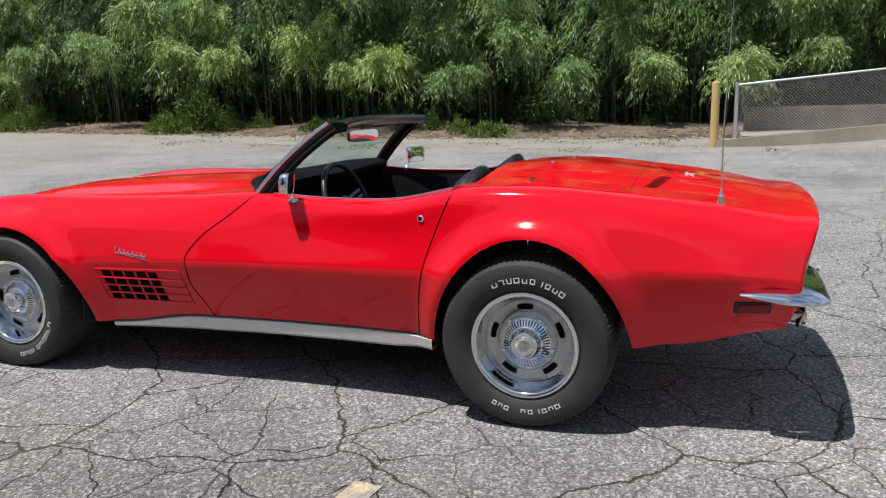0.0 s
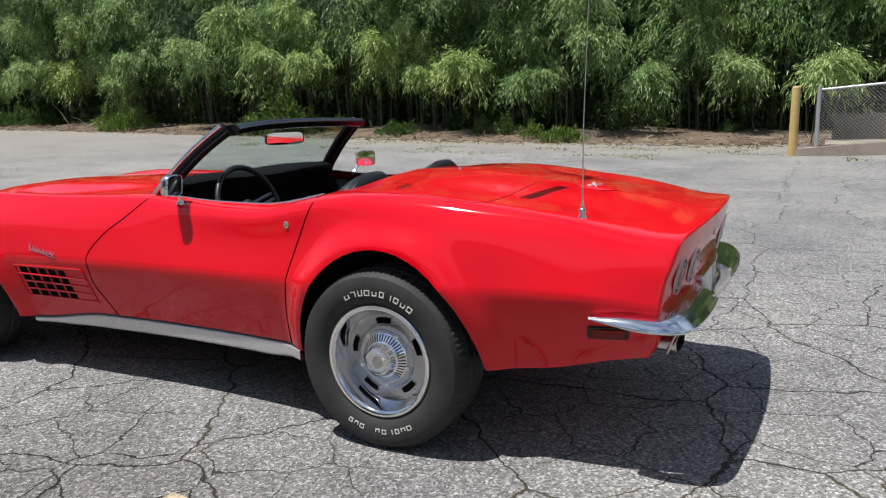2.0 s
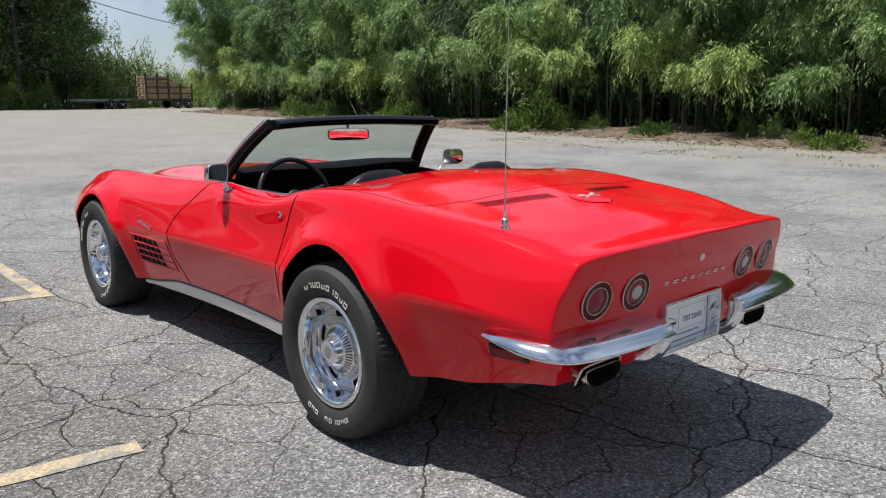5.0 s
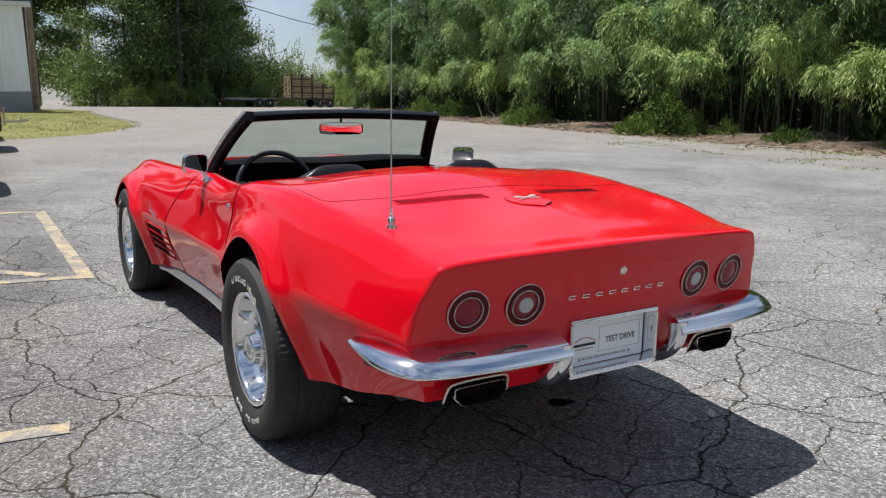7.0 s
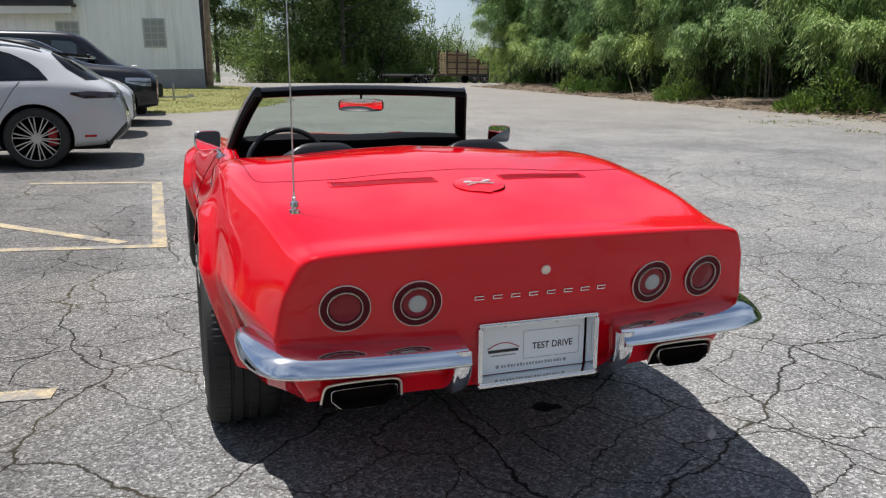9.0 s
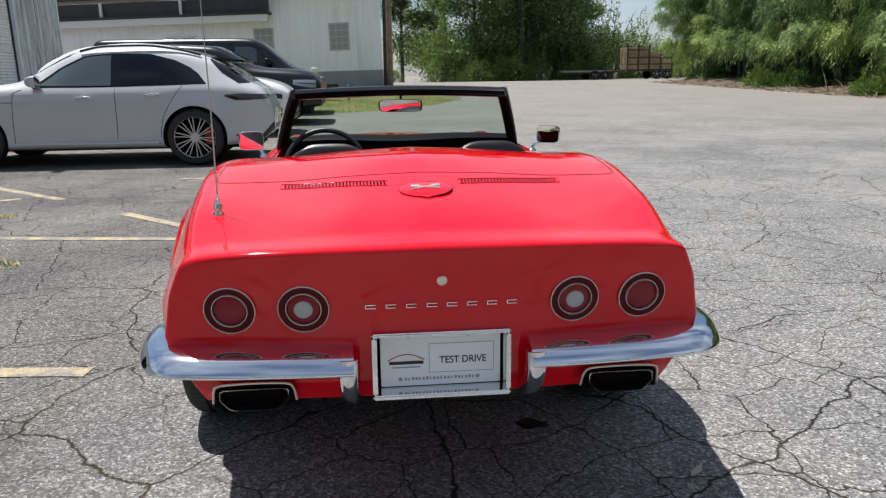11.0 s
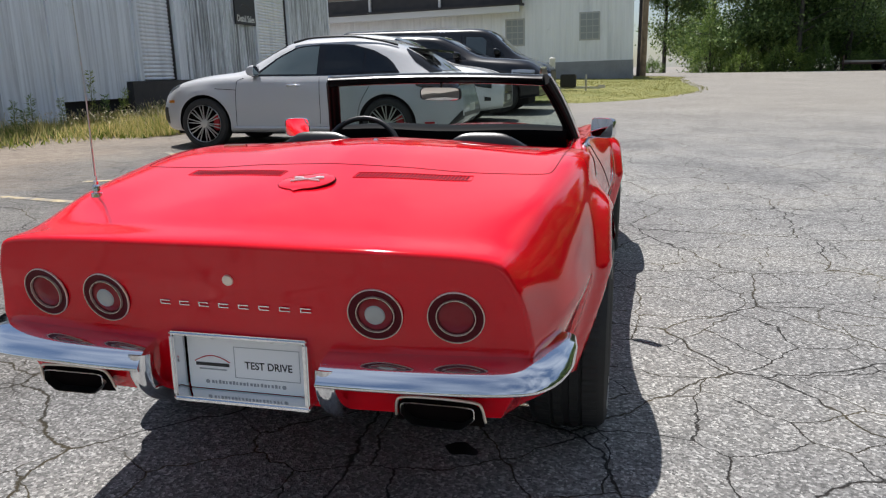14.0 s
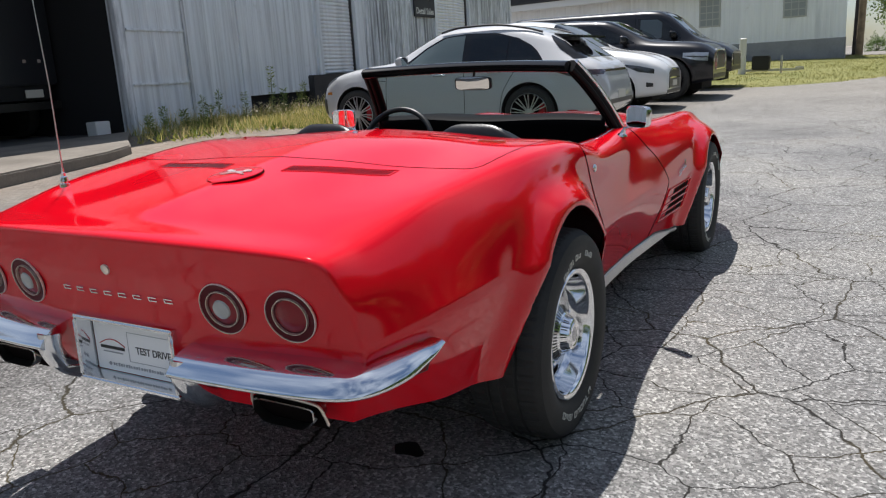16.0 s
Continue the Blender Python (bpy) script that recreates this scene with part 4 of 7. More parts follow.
    prof = [(0.206, -0.098), (0.222, -0.112), (0.25, -0.121), (0.285, -0.122), (0.306, -0.114), (0.318, -0.100), (0.324, -0.088), (0.326, -0.05), (0.319, -0.047), (0.319, -0.040), (0.326, -0.037), (0.326, -0.012), (0.319, -0.009),
            (0.319, 0.009), (0.326, 0.012), (0.326, 0.037), (0.319, 0.040), (0.319, 0.047), (0.326, 0.05), (0.324, 0.088), (0.318, 0.100), (0.306, 0.114), (0.285, 0.122), (0.25, 0.121), (0.222, 0.112), (0.206, 0.098)]
    for i in range(n):
        a = 2 * math.pi * i / n
        notch = 0.0045 if i % 2 == 0 else 0.0
        for r, h in prof:
            rr = r - (notch if abs(h) > 0.055 and r > 0.31 else 0.0035 if abs(h) < 0.051 and r > 0.32 and (i + (2 if h > 0 else 0)) % 4 == 0 else 0.0)
            verts.append((rr * math.cos(a), h, rr * math.sin(a)))
    k = len(prof)
    for i in range(n):
        j = (i + 1) % n
        faces += [(i * k + q, j * k + q, j * k + q + 1, i * k + q + 1) for q in range(k - 1)]
    return fix(mesh_of("tyre", verts, faces), 24)


def raised_mark(strokes, y):
    """Bars standing on the sidewall: each stroke is (r0, r1, a0, a1) in metres and degrees."""
    vs, fs = [], []
    for r0, r1, a0, a1 in strokes:
        n0 = len(vs)
        angles = np.linspace(radians(a0), radians(a1), 3)
        vs += [(r * math.cos(a), y + h, r * math.sin(a)) for a in angles for r in (r0, r1) for h in (0.0, 0.0024)]
        for i in range(2):
            b = n0 + i * 4
            fs += [(b, b + 1, b + 5, b + 4), (b + 1, b + 3, b + 7, b + 5), (b + 3, b + 2, b + 6, b + 7)]
        fs += [(n0, n0 + 1, n0 + 3, n0 + 2), (n0 + 8, n0 + 9, n0 + 11, n0 + 10)]
    return mesh_of("mark", vs, fs, False)


def marks(a0, count, pitch, low, high, way):
    """A run of plain white bar shapes where the tyre carries its maker's writing."""
    for k in range(count):
        a, wide = a0 + way * pitch * k, pitch * (0.66 if k % 3 else 0.74)
        b, thin = a + way * wide, way * 0.85
        top = high - 0.0045 * (k % 4 == 1)
        strokes = [(low, top, a, a + thin)]
        if k % 5 != 3:
            strokes += [(low, low + 0.0030, a, b), (low + 0.0030, top, b - thin, b)]
        if k % 2 == 0:
            strokes.append((top - 0.0030, top, a + thin, b))
        yield raised_mark([(r0, r1, min(p, q), max(p, q)) for r0, r1, p, q in strokes], 0.1202)


TYRE = tread_tyre()
MARKS = [*marks(127, 10, 6.6, 0.2415, 0.2615, -1), *marks(237, 6, 6.2, 0.2430, 0.2600, 1), *marks(283, 3, 5.6, 0.2430, 0.2600, 1)]
ARGENT = weathered("argent_silver_paint", (0.46, 0.475, 0.50), (0.54, 0.555, 0.58), 11, 0.24, 0.95, 0.05, 0.0006, 160)
POLISHED = mat("polished_steel", (0.86, 0.87, 0.89), 0.07, 1.0)


def bent_slot():
    """A curved, round-ended opening in the wheel disc."""
    edge = []
    for a in np.linspace(-13, 13, 9):
        edge.append((0.1445 - 0.0035 * (abs(a) > 12), a))
    for a in np.linspace(13, -13, 9):
        edge.append((0.1225 + 0.0035 * (abs(a) > 12), a))
    vs = [(r * math.sin(radians(a)), 0.0378 + 0.06 * (0.1335 - r), r * math.cos(radians(a))) for r, a in edge]
    vs += [(0.97 * x, y - 0.012, 0.99 * z) for x, y, z in vs]
    n = len(edge)
    return mesh_of("slot", vs, [tuple(range(n))] + [(i, (i + 1) % n, n + (i + 1) % n, n + i) for i in range(n)], False)


SLOT = bent_slot()
SLOT_RIM = tube([(r * math.sin(radians(a)), 0.0382 + 0.06 * (0.1335 - r), r * math.cos(radians(a))) for r, a in between([(0.1455, -12), (0.1460, 0), (0.1455, 12), (0.1425, 13.9), (0.1245, 13.9), (0.1215, 12), (0.1210, 0), (0.1215, -12), (0.1245, -13.9), (0.1425, -13.9), (0.1455, -12)], 44)], 0.0013, 5)


def fin_mesh(r0, y0, r1, y1, w):
    """One dark groove of the ribbed cap, from its foot to its crown."""
    return mesh_of("groove", [(-w, y0, r0), (w, y0, r0), (0.75 * w, y1, r1), (-0.75 * w, y1, r1)], [(0, 1, 2, 3)], False)


GROOVES = (fin_mesh(0.0878, 0.0583, 0.0662, 0.0733, 0.0026), fin_mesh(0.0592, 0.0808, 0.0512, 0.0980, 0.0019))
DULL = mat("dull_groove", (0.035, 0.036, 0.038), 0.6)


def wheel(m, spin):
    w = part("wheel", lathe([(0.207, -0.10), (0.19, -0.05), (0.17, 0.0), (0.165, 0.028)], 56), ARGENT, car, "silver slotted wheel with a polished trim ring and a black tyre", m @ pose(0, 0, 0, 0, spin, 0))
    tyre = part("tyre", TYRE, RUBBER, w, "black tyre with raised white marks")
    for mark in MARKS:
        part("raised_mark", mark, WHITE, tyre)
    part("trim_ring", lathe([(0.2060, 0.094), (0.2055, 0.1025), (0.2020, 0.1062), (0.1950, 0.1058), (0.1880, 0.1030), (0.1840, 0.0985), (0.1820, 0.0900), (0.1740, 0.0560), (0.1690, 0.0400), (0.1655, 0.0335)], 72), POLISHED, w, "polished trim ring")
    part("rim", lathe([(0.1690, 0.030), (0.1655, 0.0330), (0.1600, 0.0350), (0.1500, 0.0352), (0.1200, 0.0372), (0.1150, 0.0390), (0.1110, 0.0450), (0.1060, 0.0505), (0.0990, 0.0525), (0.0920, 0.0510), (0.088, 0.048), (0.0, 0.046)], 72), ARGENT, w)
    for k in range(5):
        part("slot", SLOT, GAP, w, "", pose(0, 0, 0, 0, 72 * k + 4, 0))
        part("slot_rim", SLOT_RIM, ARGENT, w, "", pose(0, 0, 0, 0, 72 * k + 4, 0))
        part("wheel_nut", lathe([(0.0, 0.064), (0.006, 0.063), (0.0085, 0.060), (0.0085, 0.048)], 6), POLISHED, w, "", pose(0, 0, 0, 0, 72 * k + 40, 0) @ pose(0, 0, 0.0985))
    cap = part("hub_cap", lathe([(0.0930, 0.046), (0.0920, 0.0545), (0.0890, 0.0565), (0.0650, 0.0732), (0.0625, 0.0765), (0.0600, 0.0780), (0.0505, 0.0985), (0.0480, 0.1035), (0.0440, 0.1055), (0.0400, 0.1050), (0.0360, 0.1020), (0.0350, 0.1025), (0.0330, 0.1050), (0.0150, 0.1068), (0.0, 0.1072)], 56), POLISHED, w, "ribbed chrome hub cap")
    for k in range(45):
        part("groove", GROOVES[0], DULL, cap, "", pose(0, 0, 0, 0, 8 * k, 0))
        if k % 3 != 1:
            part("groove", GROOVES[1], DULL, cap, "", pose(0, 0, 0, 0, 8 * k, 0))
    part("badge", lathe([(0.0, 0.1085), (0.010, 0.1083), (0.022, 0.1066), (0.0225, 0.104)], 28), ARGENT, cap)
    part("valve", tube([(0.176, 0.066, 0.0), (0.168, 0.085, 0.0)], 0.004, 8), BLACK, w, "", pose(0, 0, 0, 0, 140, 0))


for x in (REAR_AXLE, FRONT_AXLE):
    for s in (1, -1):
        wheel(pose(x, s * (0.69 if x == 0 else 0.68), AXLE_Z, 0, 0, 0 if s > 0 else 180), {(0, 1): 0, (0, -1): 180, (2, 1): -135}.get((int(x), s), 150))
part("underbody", boxed(-0.30, 3.1, -0.40, 0.40, 0.215, 0.36, bevel=0.03), UNDER, car)
part("spare_wheel_tub", boxed(-0.78, -0.34, -0.34, 0.34, 0.345, 0.43, bevel=0.03), UNDER, car)
for s in (1, -1):
    part("silencer", boxed(-0.74, -0.42, min(s * 0.38, s * 0.60), max(s * 0.38, s * 0.60), 0.335, 0.43, bevel=0.03), SOOT, car)


# ---- plants ----
def leaf_material(name, dark, mid, light, through=0.35):
    m = mat(name, mid, 0.5, spec=0.35)
    geo = node(m, "ShaderNodeNewGeometry")
    c = ramp(m, geo, "Random Per Island", [(0.0, dark), (0.5, mid), (1.0, light)])
    info = node(m, "ShaderNodeObjectInfo")
    tint = ramp(m, info, "Random", [(0.0, (0.62, 0.72, 0.66)), (0.5, (1.0, 1.0, 1.0)), (1.0, (1.22, 1.12, 0.9))])
    both = mixed(m, "MULTIPLY", 1.0, (c, "Color"), (tint, "Color"))
    m.node_tree.links.new(both.outputs[2], shader(m).inputs["Base Color"])
    tr, mix = node(m, "ShaderNodeBsdfTranslucent"), node(m, "ShaderNodeMixShader")
    m.node_tree.links.new(both.outputs[2], tr.inputs["Color"])
    mix.inputs[0].default_value = through
    out = m.node_tree.nodes["Material Output"]
    m.node_tree.links.new(shader(m).outputs[0], mix.inputs[1])
    m.node_tree.links.new(tr.outputs[0], mix.inputs[2])
    m.node_tree.links.new(mix.outputs[0], out.inputs[0])
    return m


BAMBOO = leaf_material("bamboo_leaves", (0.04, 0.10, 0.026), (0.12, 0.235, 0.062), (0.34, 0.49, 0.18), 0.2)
SHRUB = leaf_material("shrub_leaves", (0.05, 0.10, 0.02), (0.10, 0.18, 0.035), (0.18, 0.26, 0.06))
TREE = leaf_material("tree_leaves", (0.04, 0.078, 0.024), (0.105, 0.175, 0.052), (0.25, 0.34, 0.11), 0.3)
# Darker than the shrubs: the hedge's inner shade is put into this colour.
SHADED_GROWTH = leaf_material("shaded_growth_leaves", (0.03, 0.065, 0.018), (0.068, 0.125, 0.032), (0.14, 0.21, 0.055), 0.28)
# Paler plumes, darker inner rows: the hedge's light and shade in leaf colour.
PALE_BAMBOO = leaf_material("pale_bamboo_leaves", (0.085, 0.17, 0.045), (0.24, 0.37, 0.11), (0.55, 0.66, 0.30), 0.24)
SHADED_BAMBOO = leaf_material("shaded_bamboo_leaves", (0.018, 0.05, 0.014), (0.055, 0.115, 0.03), (0.15, 0.24, 0.07), 0.16)
VINE = leaf_material("vine_leaves", (0.055, 0.105, 0.024), (0.155, 0.25, 0.055), (0.34, 0.43, 0.12), 0.3)
GRASS = leaf_material("grass_blades", (0.17, 0.24, 0.06), (0.46, 0.42, 0.16), (0.76, 0.62, 0.34))
LAWN = leaf_material("lawn_blades", (0.07, 0.12, 0.02), (0.15, 0.21, 0.04), (0.26, 0.29, 0.07))
STRAW = leaf_material("straw_litter", (0.09, 0.06, 0.035), (0.20, 0.14, 0.085), (0.40, 0.31, 0.19), 0.1)
CULM = weathered("bamboo_culm", (0.05, 0.058, 0.03), (0.13, 0.115, 0.07), 3, 0.5, 0, 0.2, 0.003, 40)
BARK = weathered("bark", (0.04, 0.036, 0.032), (0.09, 0.08, 0.07), 2.5, 0.9, 0, 0.8, 0.02, 14)
rng = np.random.default_rng(7)


def unit(v):
    return v / np.maximum(np.linalg.norm(v, axis=-1, keepdims=True), 1e-6)


def leaf_mesh(at, way, length, width, corners=4):
    """One blade a leaf, pointed at its tip (at both ends with four corners): at, way are n x 3, length and width n."""
    n = len(at)
    way = unit(way)
    side = unit(np.cross(way, unit(rng.normal(size=(n, 3)) * 0.6 + np.array([0, 0, 1.0]))))
    L, W = length[:, None], width[:, None]
    if corners == 3:
        return np.stack([at + side * W / 2, at + way * L, at - side * W / 2], 1).reshape(-1, 3)
    return np.stack([at, at + way * L * 0.42 + side * W / 2, at + way * L, at + way * L * 0.42 - side * W / 2], 1).reshape(-1, 3)


def leafy(name, points, corners=4):
    n = len(points) // corners
    me = bpy.data.meshes.new(name)
    me.vertices.add(corners * n)
    me.vertices.foreach_set("co", points.astype(np.float32).ravel())
    me.loops.add(corners * n)
    me.loops.foreach_set("vertex_index", np.arange(corners * n, dtype=np.int32))
    me.polygons.add(n)
    me.polygons.foreach_set("loop_start", np.arange(0, corners * n, corners, dtype=np.int32))
    me.update(calc_edges=True)
    return me


def spray(leaves, p, way, size, k, broad=1.0, corners=4):
    """A side shoot: a few twigs that rise a little and hang over, with narrow leaves trailing down along them."""
    twigs_n = 4
    ways = unit(way + rng.normal(size=(twigs_n, 3)) * 0.38)[rng.integers(0, twigs_n, k)]
    f = rng.uniform(0.06, 1.0, k) ** 0.75
    rise, hang = np.array([0, 0, 1.0]), rng.uniform(0.45, 1.1)
    pos = p + ways * size * f[:, None] + rise * (size * (0.34 * f - hang * f ** 2))[:, None] + rng.normal(size=(k, 3)) * np.array([0.055, 0.055, 0.045])
    along = unit(ways + rise * (0.34 - 2 * hang * f)[:, None])
    drop = unit(along * 0.7 + rise * -0.30 + rng.normal(size=(k, 3)) * np.array([0.36, 0.36, 0.2]))
    leaves.append(leaf_mesh(pos, drop, rng.uniform(0.11, 0.21, k) * broad, rng.uniform(0.015, 0.026, k) * broad, corners))


def bamboo_meshes(culms, lean, low, sprays, blades, tall, broad=1.0):
    """A clump of bamboo: arching culms, and drooping sprays of leaves on their side shoots. It leans to +y."""
    stems, leaves = [], []
    for _ in range(culms):
        base = np.array([rng.uniform(-0.7, 0.7), rng.uniform(-0.5, 0.5), -0.15])
        a = math.pi / 2 + rng.normal() * 0.7
        out = np.array([math.cos(a), math.sin(a), 0.0])
        h, l = rng.uniform(*tall), lean * rng.uniform(0.3, 1.25)
        ts = np.linspace(0, 1, 9)
        line = base + out * (l * ts[:, None] ** 2.2) + np.array([0, 0, 1]) * (h * (ts - 0.30 * (l / 2.2) * ts ** 3))[:, None]
        stems.append(tube(line, list(0.020 * (1 - 0.8 * ts) + 0.004), 5, caps=False))
        for t in low + (1.02 - low) * rng.uniform(0.0, 1.0, sprays) ** 0.8:
            p = np.array([np.interp(t, ts, line[:, k]) for k in range(3)])
            b = rng.uniform(0, 2 * math.pi)
            way = unit(np.array([math.cos(b), math.sin(b), rng.uniform(0.0, 0.4)]) + out * 0.5)
            size = rng.uniform(0.6, 1.25)
            spray(leaves, p, way, size, int(blades * size), broad, 3)
    return stems, leafy("bamboo_leaves", np.concatenate(leaves), 3)


def plume_meshes(reach, height, heads, blades):
    """Culms that arch far out of the hedge and hang over, with leaves cascading from their outer half."""
    stems, leaves = [], []
    for c in range(heads):
        a = math.pi / 2 + (c - (heads - 1) / 2) * 0.9 + rng.normal() * 0.3
        out = np.array([math.cos(a), math.sin(a), 0.0])
        l, h = reach * rng.uniform(0.8, 1.2), height * (1.0 if c == 0 else rng.uniform(0.62, 0.9))
        droop = rng.uniform(0.34, 0.5)
        ts = np.linspace(0, 1, 12)
        line = np.array([0, 0, -0.15]) + out * (l * ts[:, None] ** 1.8) + np.array([0, 0, 1]) * (h * (1.3 * ts - droop * ts ** 4))[:, None]
        stems.append(tube(line, list(0.016 * (1 - 0.85 * ts) + 0.003), 5, caps=False))
        for t in np.linspace(0.56, 1.0, 18) + rng.normal(size=18) * 0.012:
            p = np.array([np.interp(t, ts, line[:, k]) for k in range(3)])
            for turn in (-1, 1):
                b = a + turn * rng.uniform(0.3, 1.5)
                way = unit(np.array([math.cos(b), math.sin(b), rng.uniform(0.0, 0.5)]) + out * 0.3)
                size = rng.uniform(0.45, 1.0) * (0.55 + 0.55 * math.sin(math.pi * min(1.0, (t - 0.45) / 0.62)))
                spray(leaves, p, way, size, int(blades * size), 1.0, 4)
    return stems, leafy("bamboo_plume", np.concatenate(leaves))


CLUMPS = [bamboo_meshes(*c) for c in ((5, 1.0, 0.40, 11, 105, (3.8, 5.6)), (5, 1.5, 0.42, 11, 110, (4.4, 6.8)), (5, 0.9, 0.38, 11, 105, (4.0, 6.4)), (5, 1.2, 0.42, 11, 100, (3.2, 4.6)),
                                      (6, 1.0, 0.24, 15, 75, (7.0, 9.6), 1.5), (6, 0.9, 0.16, 15, 75, (6.0, 8.6), 1.5))]
CLUMPS += [plume_meshes(*c) for c in ((1.9, 3.2, 1, 190), (2.1, 3.6, 2, 175), (1.5, 2.3, 1, 150), (2.4, 4.4, 2, 185), (2.2, 5.6, 2, 185), (1.9, 6.6, 2, 185))]


DYED = {}


def bamboo(x, y, kind, turn, size, leaf=None):
    stems, leaves = CLUMPS[kind]
    b = empty("bamboo", pose(x, y, float(ground_z(x, y)), 0, 0, turn))
    b.scale = (size, size, size)
    for stem in stems:
        part("culm", stem, CULM, b)
    leaf = leaf or (SHADED_BAMBOO if kind in (4, 5) else PALE_BAMBOO if kind > 5 else BAMBOO)
    if (kind, leaf.name) not in DYED:
        DYED[kind, leaf.name] = leaves.copy()
    part("foliage", DYED[kind, leaf.name], leaf, b)
    return tagged(b, "tall green bamboo clump with arching leafy culms", "bamboo", "bamboo hedge")


# Rows behind the first take the darker leaf colour, as if shaded.
for row, (y, gap) in enumerate(((-18.7, 2.6), (-19.4, 1.3), (-20.3, 1.3), (-21.8, 1.7), (-23.2, 2.4))):
    x = -13.0 + 0.37 * row
    while x < 42.3 - 0.4 * row:
        yy = y + rng.normal() * 0.35 - (0.7 if x < 3.0 and row == 0 else 0.0) - 0.028 * max(0, x - 20)
        kind = int(rng.choice(([0, 1, 2, 3], [0, 1, 2, 4], [4, 4, 2], [4, 5], [4, 5])[row]))
        bamboo(x + rng.normal() * 0.3, yy, kind, rng.normal() * 30 + (rng.choice([0, 180]) if row > 2 else 0), rng.uniform(0.85, 1.15) * (1.0, 1.0, 1.15, 1.35, 1.4)[row], SHADED_BAMBOO if row else None)
        x += gap * rng.uniform(0.7, 1.35)
# Lighter heads standing higher in the hedge.
x = -9.0
while x < 42:
    bamboo(x, -18.9 + rng.normal() * 0.35 - 0.028 * max(0, x - 20), int(rng.choice([10, 11, 10])), rng.normal() * 40, rng.uniform(0.75, 1.15), (BAMBOO, SHADED_BAMBOO, PALE_BAMBOO)[rng.choice(3, p=(0.55, 0.2, 0.25))])
    x += rng.uniform(1.7, 3.0) * (0.7 if x > 20 else 1.0)
# Culms that arch out over the lot, heavy with leaves.
for x, y, kind, turn, size in ((18.5, -18.4, 6, 5, 1.05), (13.2, -18.5, 9, -5, 0.9), (11.9, -18.6, 6, 15, 1.0), (9.3, -18.5, 9, -5, 0.9), (8.3, -18.4, 8, -8, 1.25), (5.7, -18.6, 9, 5, 0.85), (4.3, -18.5, 6, -10, 1.0), (3.4, -18.2, 8, 20, 0.95), (26.2, -18.5, 9, 0, 0.8),
                               (22.5, -18.6, 7, 8, 0.9), (29.5, -18.8, 7, -12, 0.95), (33.0, -18.9, 9, 10, 0.9), (36.5, -19.1, 7, 0, 1.0), (39.5, -19.3, 9, 10, 0.95), (15.8, -18.7, 7, 20, 1.1), (0.8, -18.9, 7, -15, 1.0), (-0.9, -16.2, 8, 5, 0.92), (-2.5, -18.6, 9, 10, 0.9), (-5.6, -18.4, 7, -8, 1.0), (-8.8, -18.6, 9, 6, 0.9),
                               (24.4, -18.7, 8, -20, 1.0), (27.9, -18.4, 8, 15, 1.1), (31.2, -18.7, 8, 0, 1.2), (20.6, -18.7, 9, -10, 0.95), (34.8, -18.9, 8, 0, 1.2), (41.3, -19.6, 7, -30, 1.0), (7.0, -18.0, 8, 30, 0.8)):
    bamboo(x, y, kind, turn + rng.normal() * 8, size * rng.uniform(0.85, 1.2))
# The tall end of the hedge.
for x, y, kind, size in ((39.8, -19.0, 5, 1.0), (41.0, -19.9, 4, 1.0), (41.6, -21.0, 5, 1.05), (38.4, -18.8, 11, 1.15), (40.4, -18.6, 11, 1.1), (41.6, -19.4, 10, 1.2), (36.6, -18.7, 11, 1.2), (34.4, -18.6, 11, 1.1)):
    bamboo(x, y, kind, rng.normal() * 20, size, BAMBOO)


def shrub_mesh(n, w, h, leaf, upright=0.2):
    """A mound of leaves on thin twigs, ragged at its outline."""
    u = rng.normal(size=(n, 3))
    u[:, 2] = np.abs(u[:, 2])
    u = unit(u)
    lump = np.array([0.75 + 0.45 * noise.noise(Vector(tuple(v * 2.2))) for v in u])
    r = (lump * rng.uniform(0.55, 1.05, n) ** 0.6)[:, None]
    at = u * r * np.array([w, w * 0.8, h])
    way = unit(u * 0.8 + rng.normal(size=(n, 3)) * 0.5 + np.array([0, 0, upright]))
    return leafy("shrub", leaf_mesh(at, way, rng.uniform(0.6, 1.2, n) * leaf, rng.uniform(0.25, 0.5, n) * leaf, 3), 3)


def twigs(w, h, n):
    out = []
    for _ in range(n):
        a, l = rng.uniform(0, 2 * math.pi), rng.uniform(0.5, 0.95)
        out.append(tube([(0, 0, -0.05), (0.4 * l * w * math.cos(a), 0.4 * l * w * math.sin(a), 0.5 * h * l), (l * w * math.cos(a), l * w * math.sin(a), h * l)], [0.016, 0.01, 0.004], 4, caps=False))
    return out


SHRUBS = [(shrub_mesh(1500, 1.0, 1.1, 0.13), twigs(0.9, 1.0, 9)), (shrub_mesh(1100, 1.0, 0.55, 0.16, 0.6), twigs(0.9, 0.5, 8)), (shrub_mesh(1300, 0.8, 1.7, 0.14), twigs(0.7, 1.6, 9)),
          (shrub_mesh(5200, 1.0, 1.15, 0.065, -0.2), twigs(0.9, 1.0, 9)), (shrub_mesh(5200, 0.75, 1.7, 0.065, -0.2), twigs(0.7, 1.6, 9))]



def shrub_leaves(kind, material):
    if (kind, material.name) not in DYED:
        DYED[kind, material.name] = SHRUBS[kind][0].copy()
    return DYED[kind, material.name]


def shrub(x, y, kind, size, label="leafy green shrub at the foot of the bamboo", material=SHRUB, turn=0.0):
    s = empty("shrub", pose(x, y, float(ground_z(x, y)) - 0.02, 0, 0, turn))
    s.scale = (size, size, size)
    for stem in SHRUBS[kind][1]:
        part("stem", stem, BARK, s)
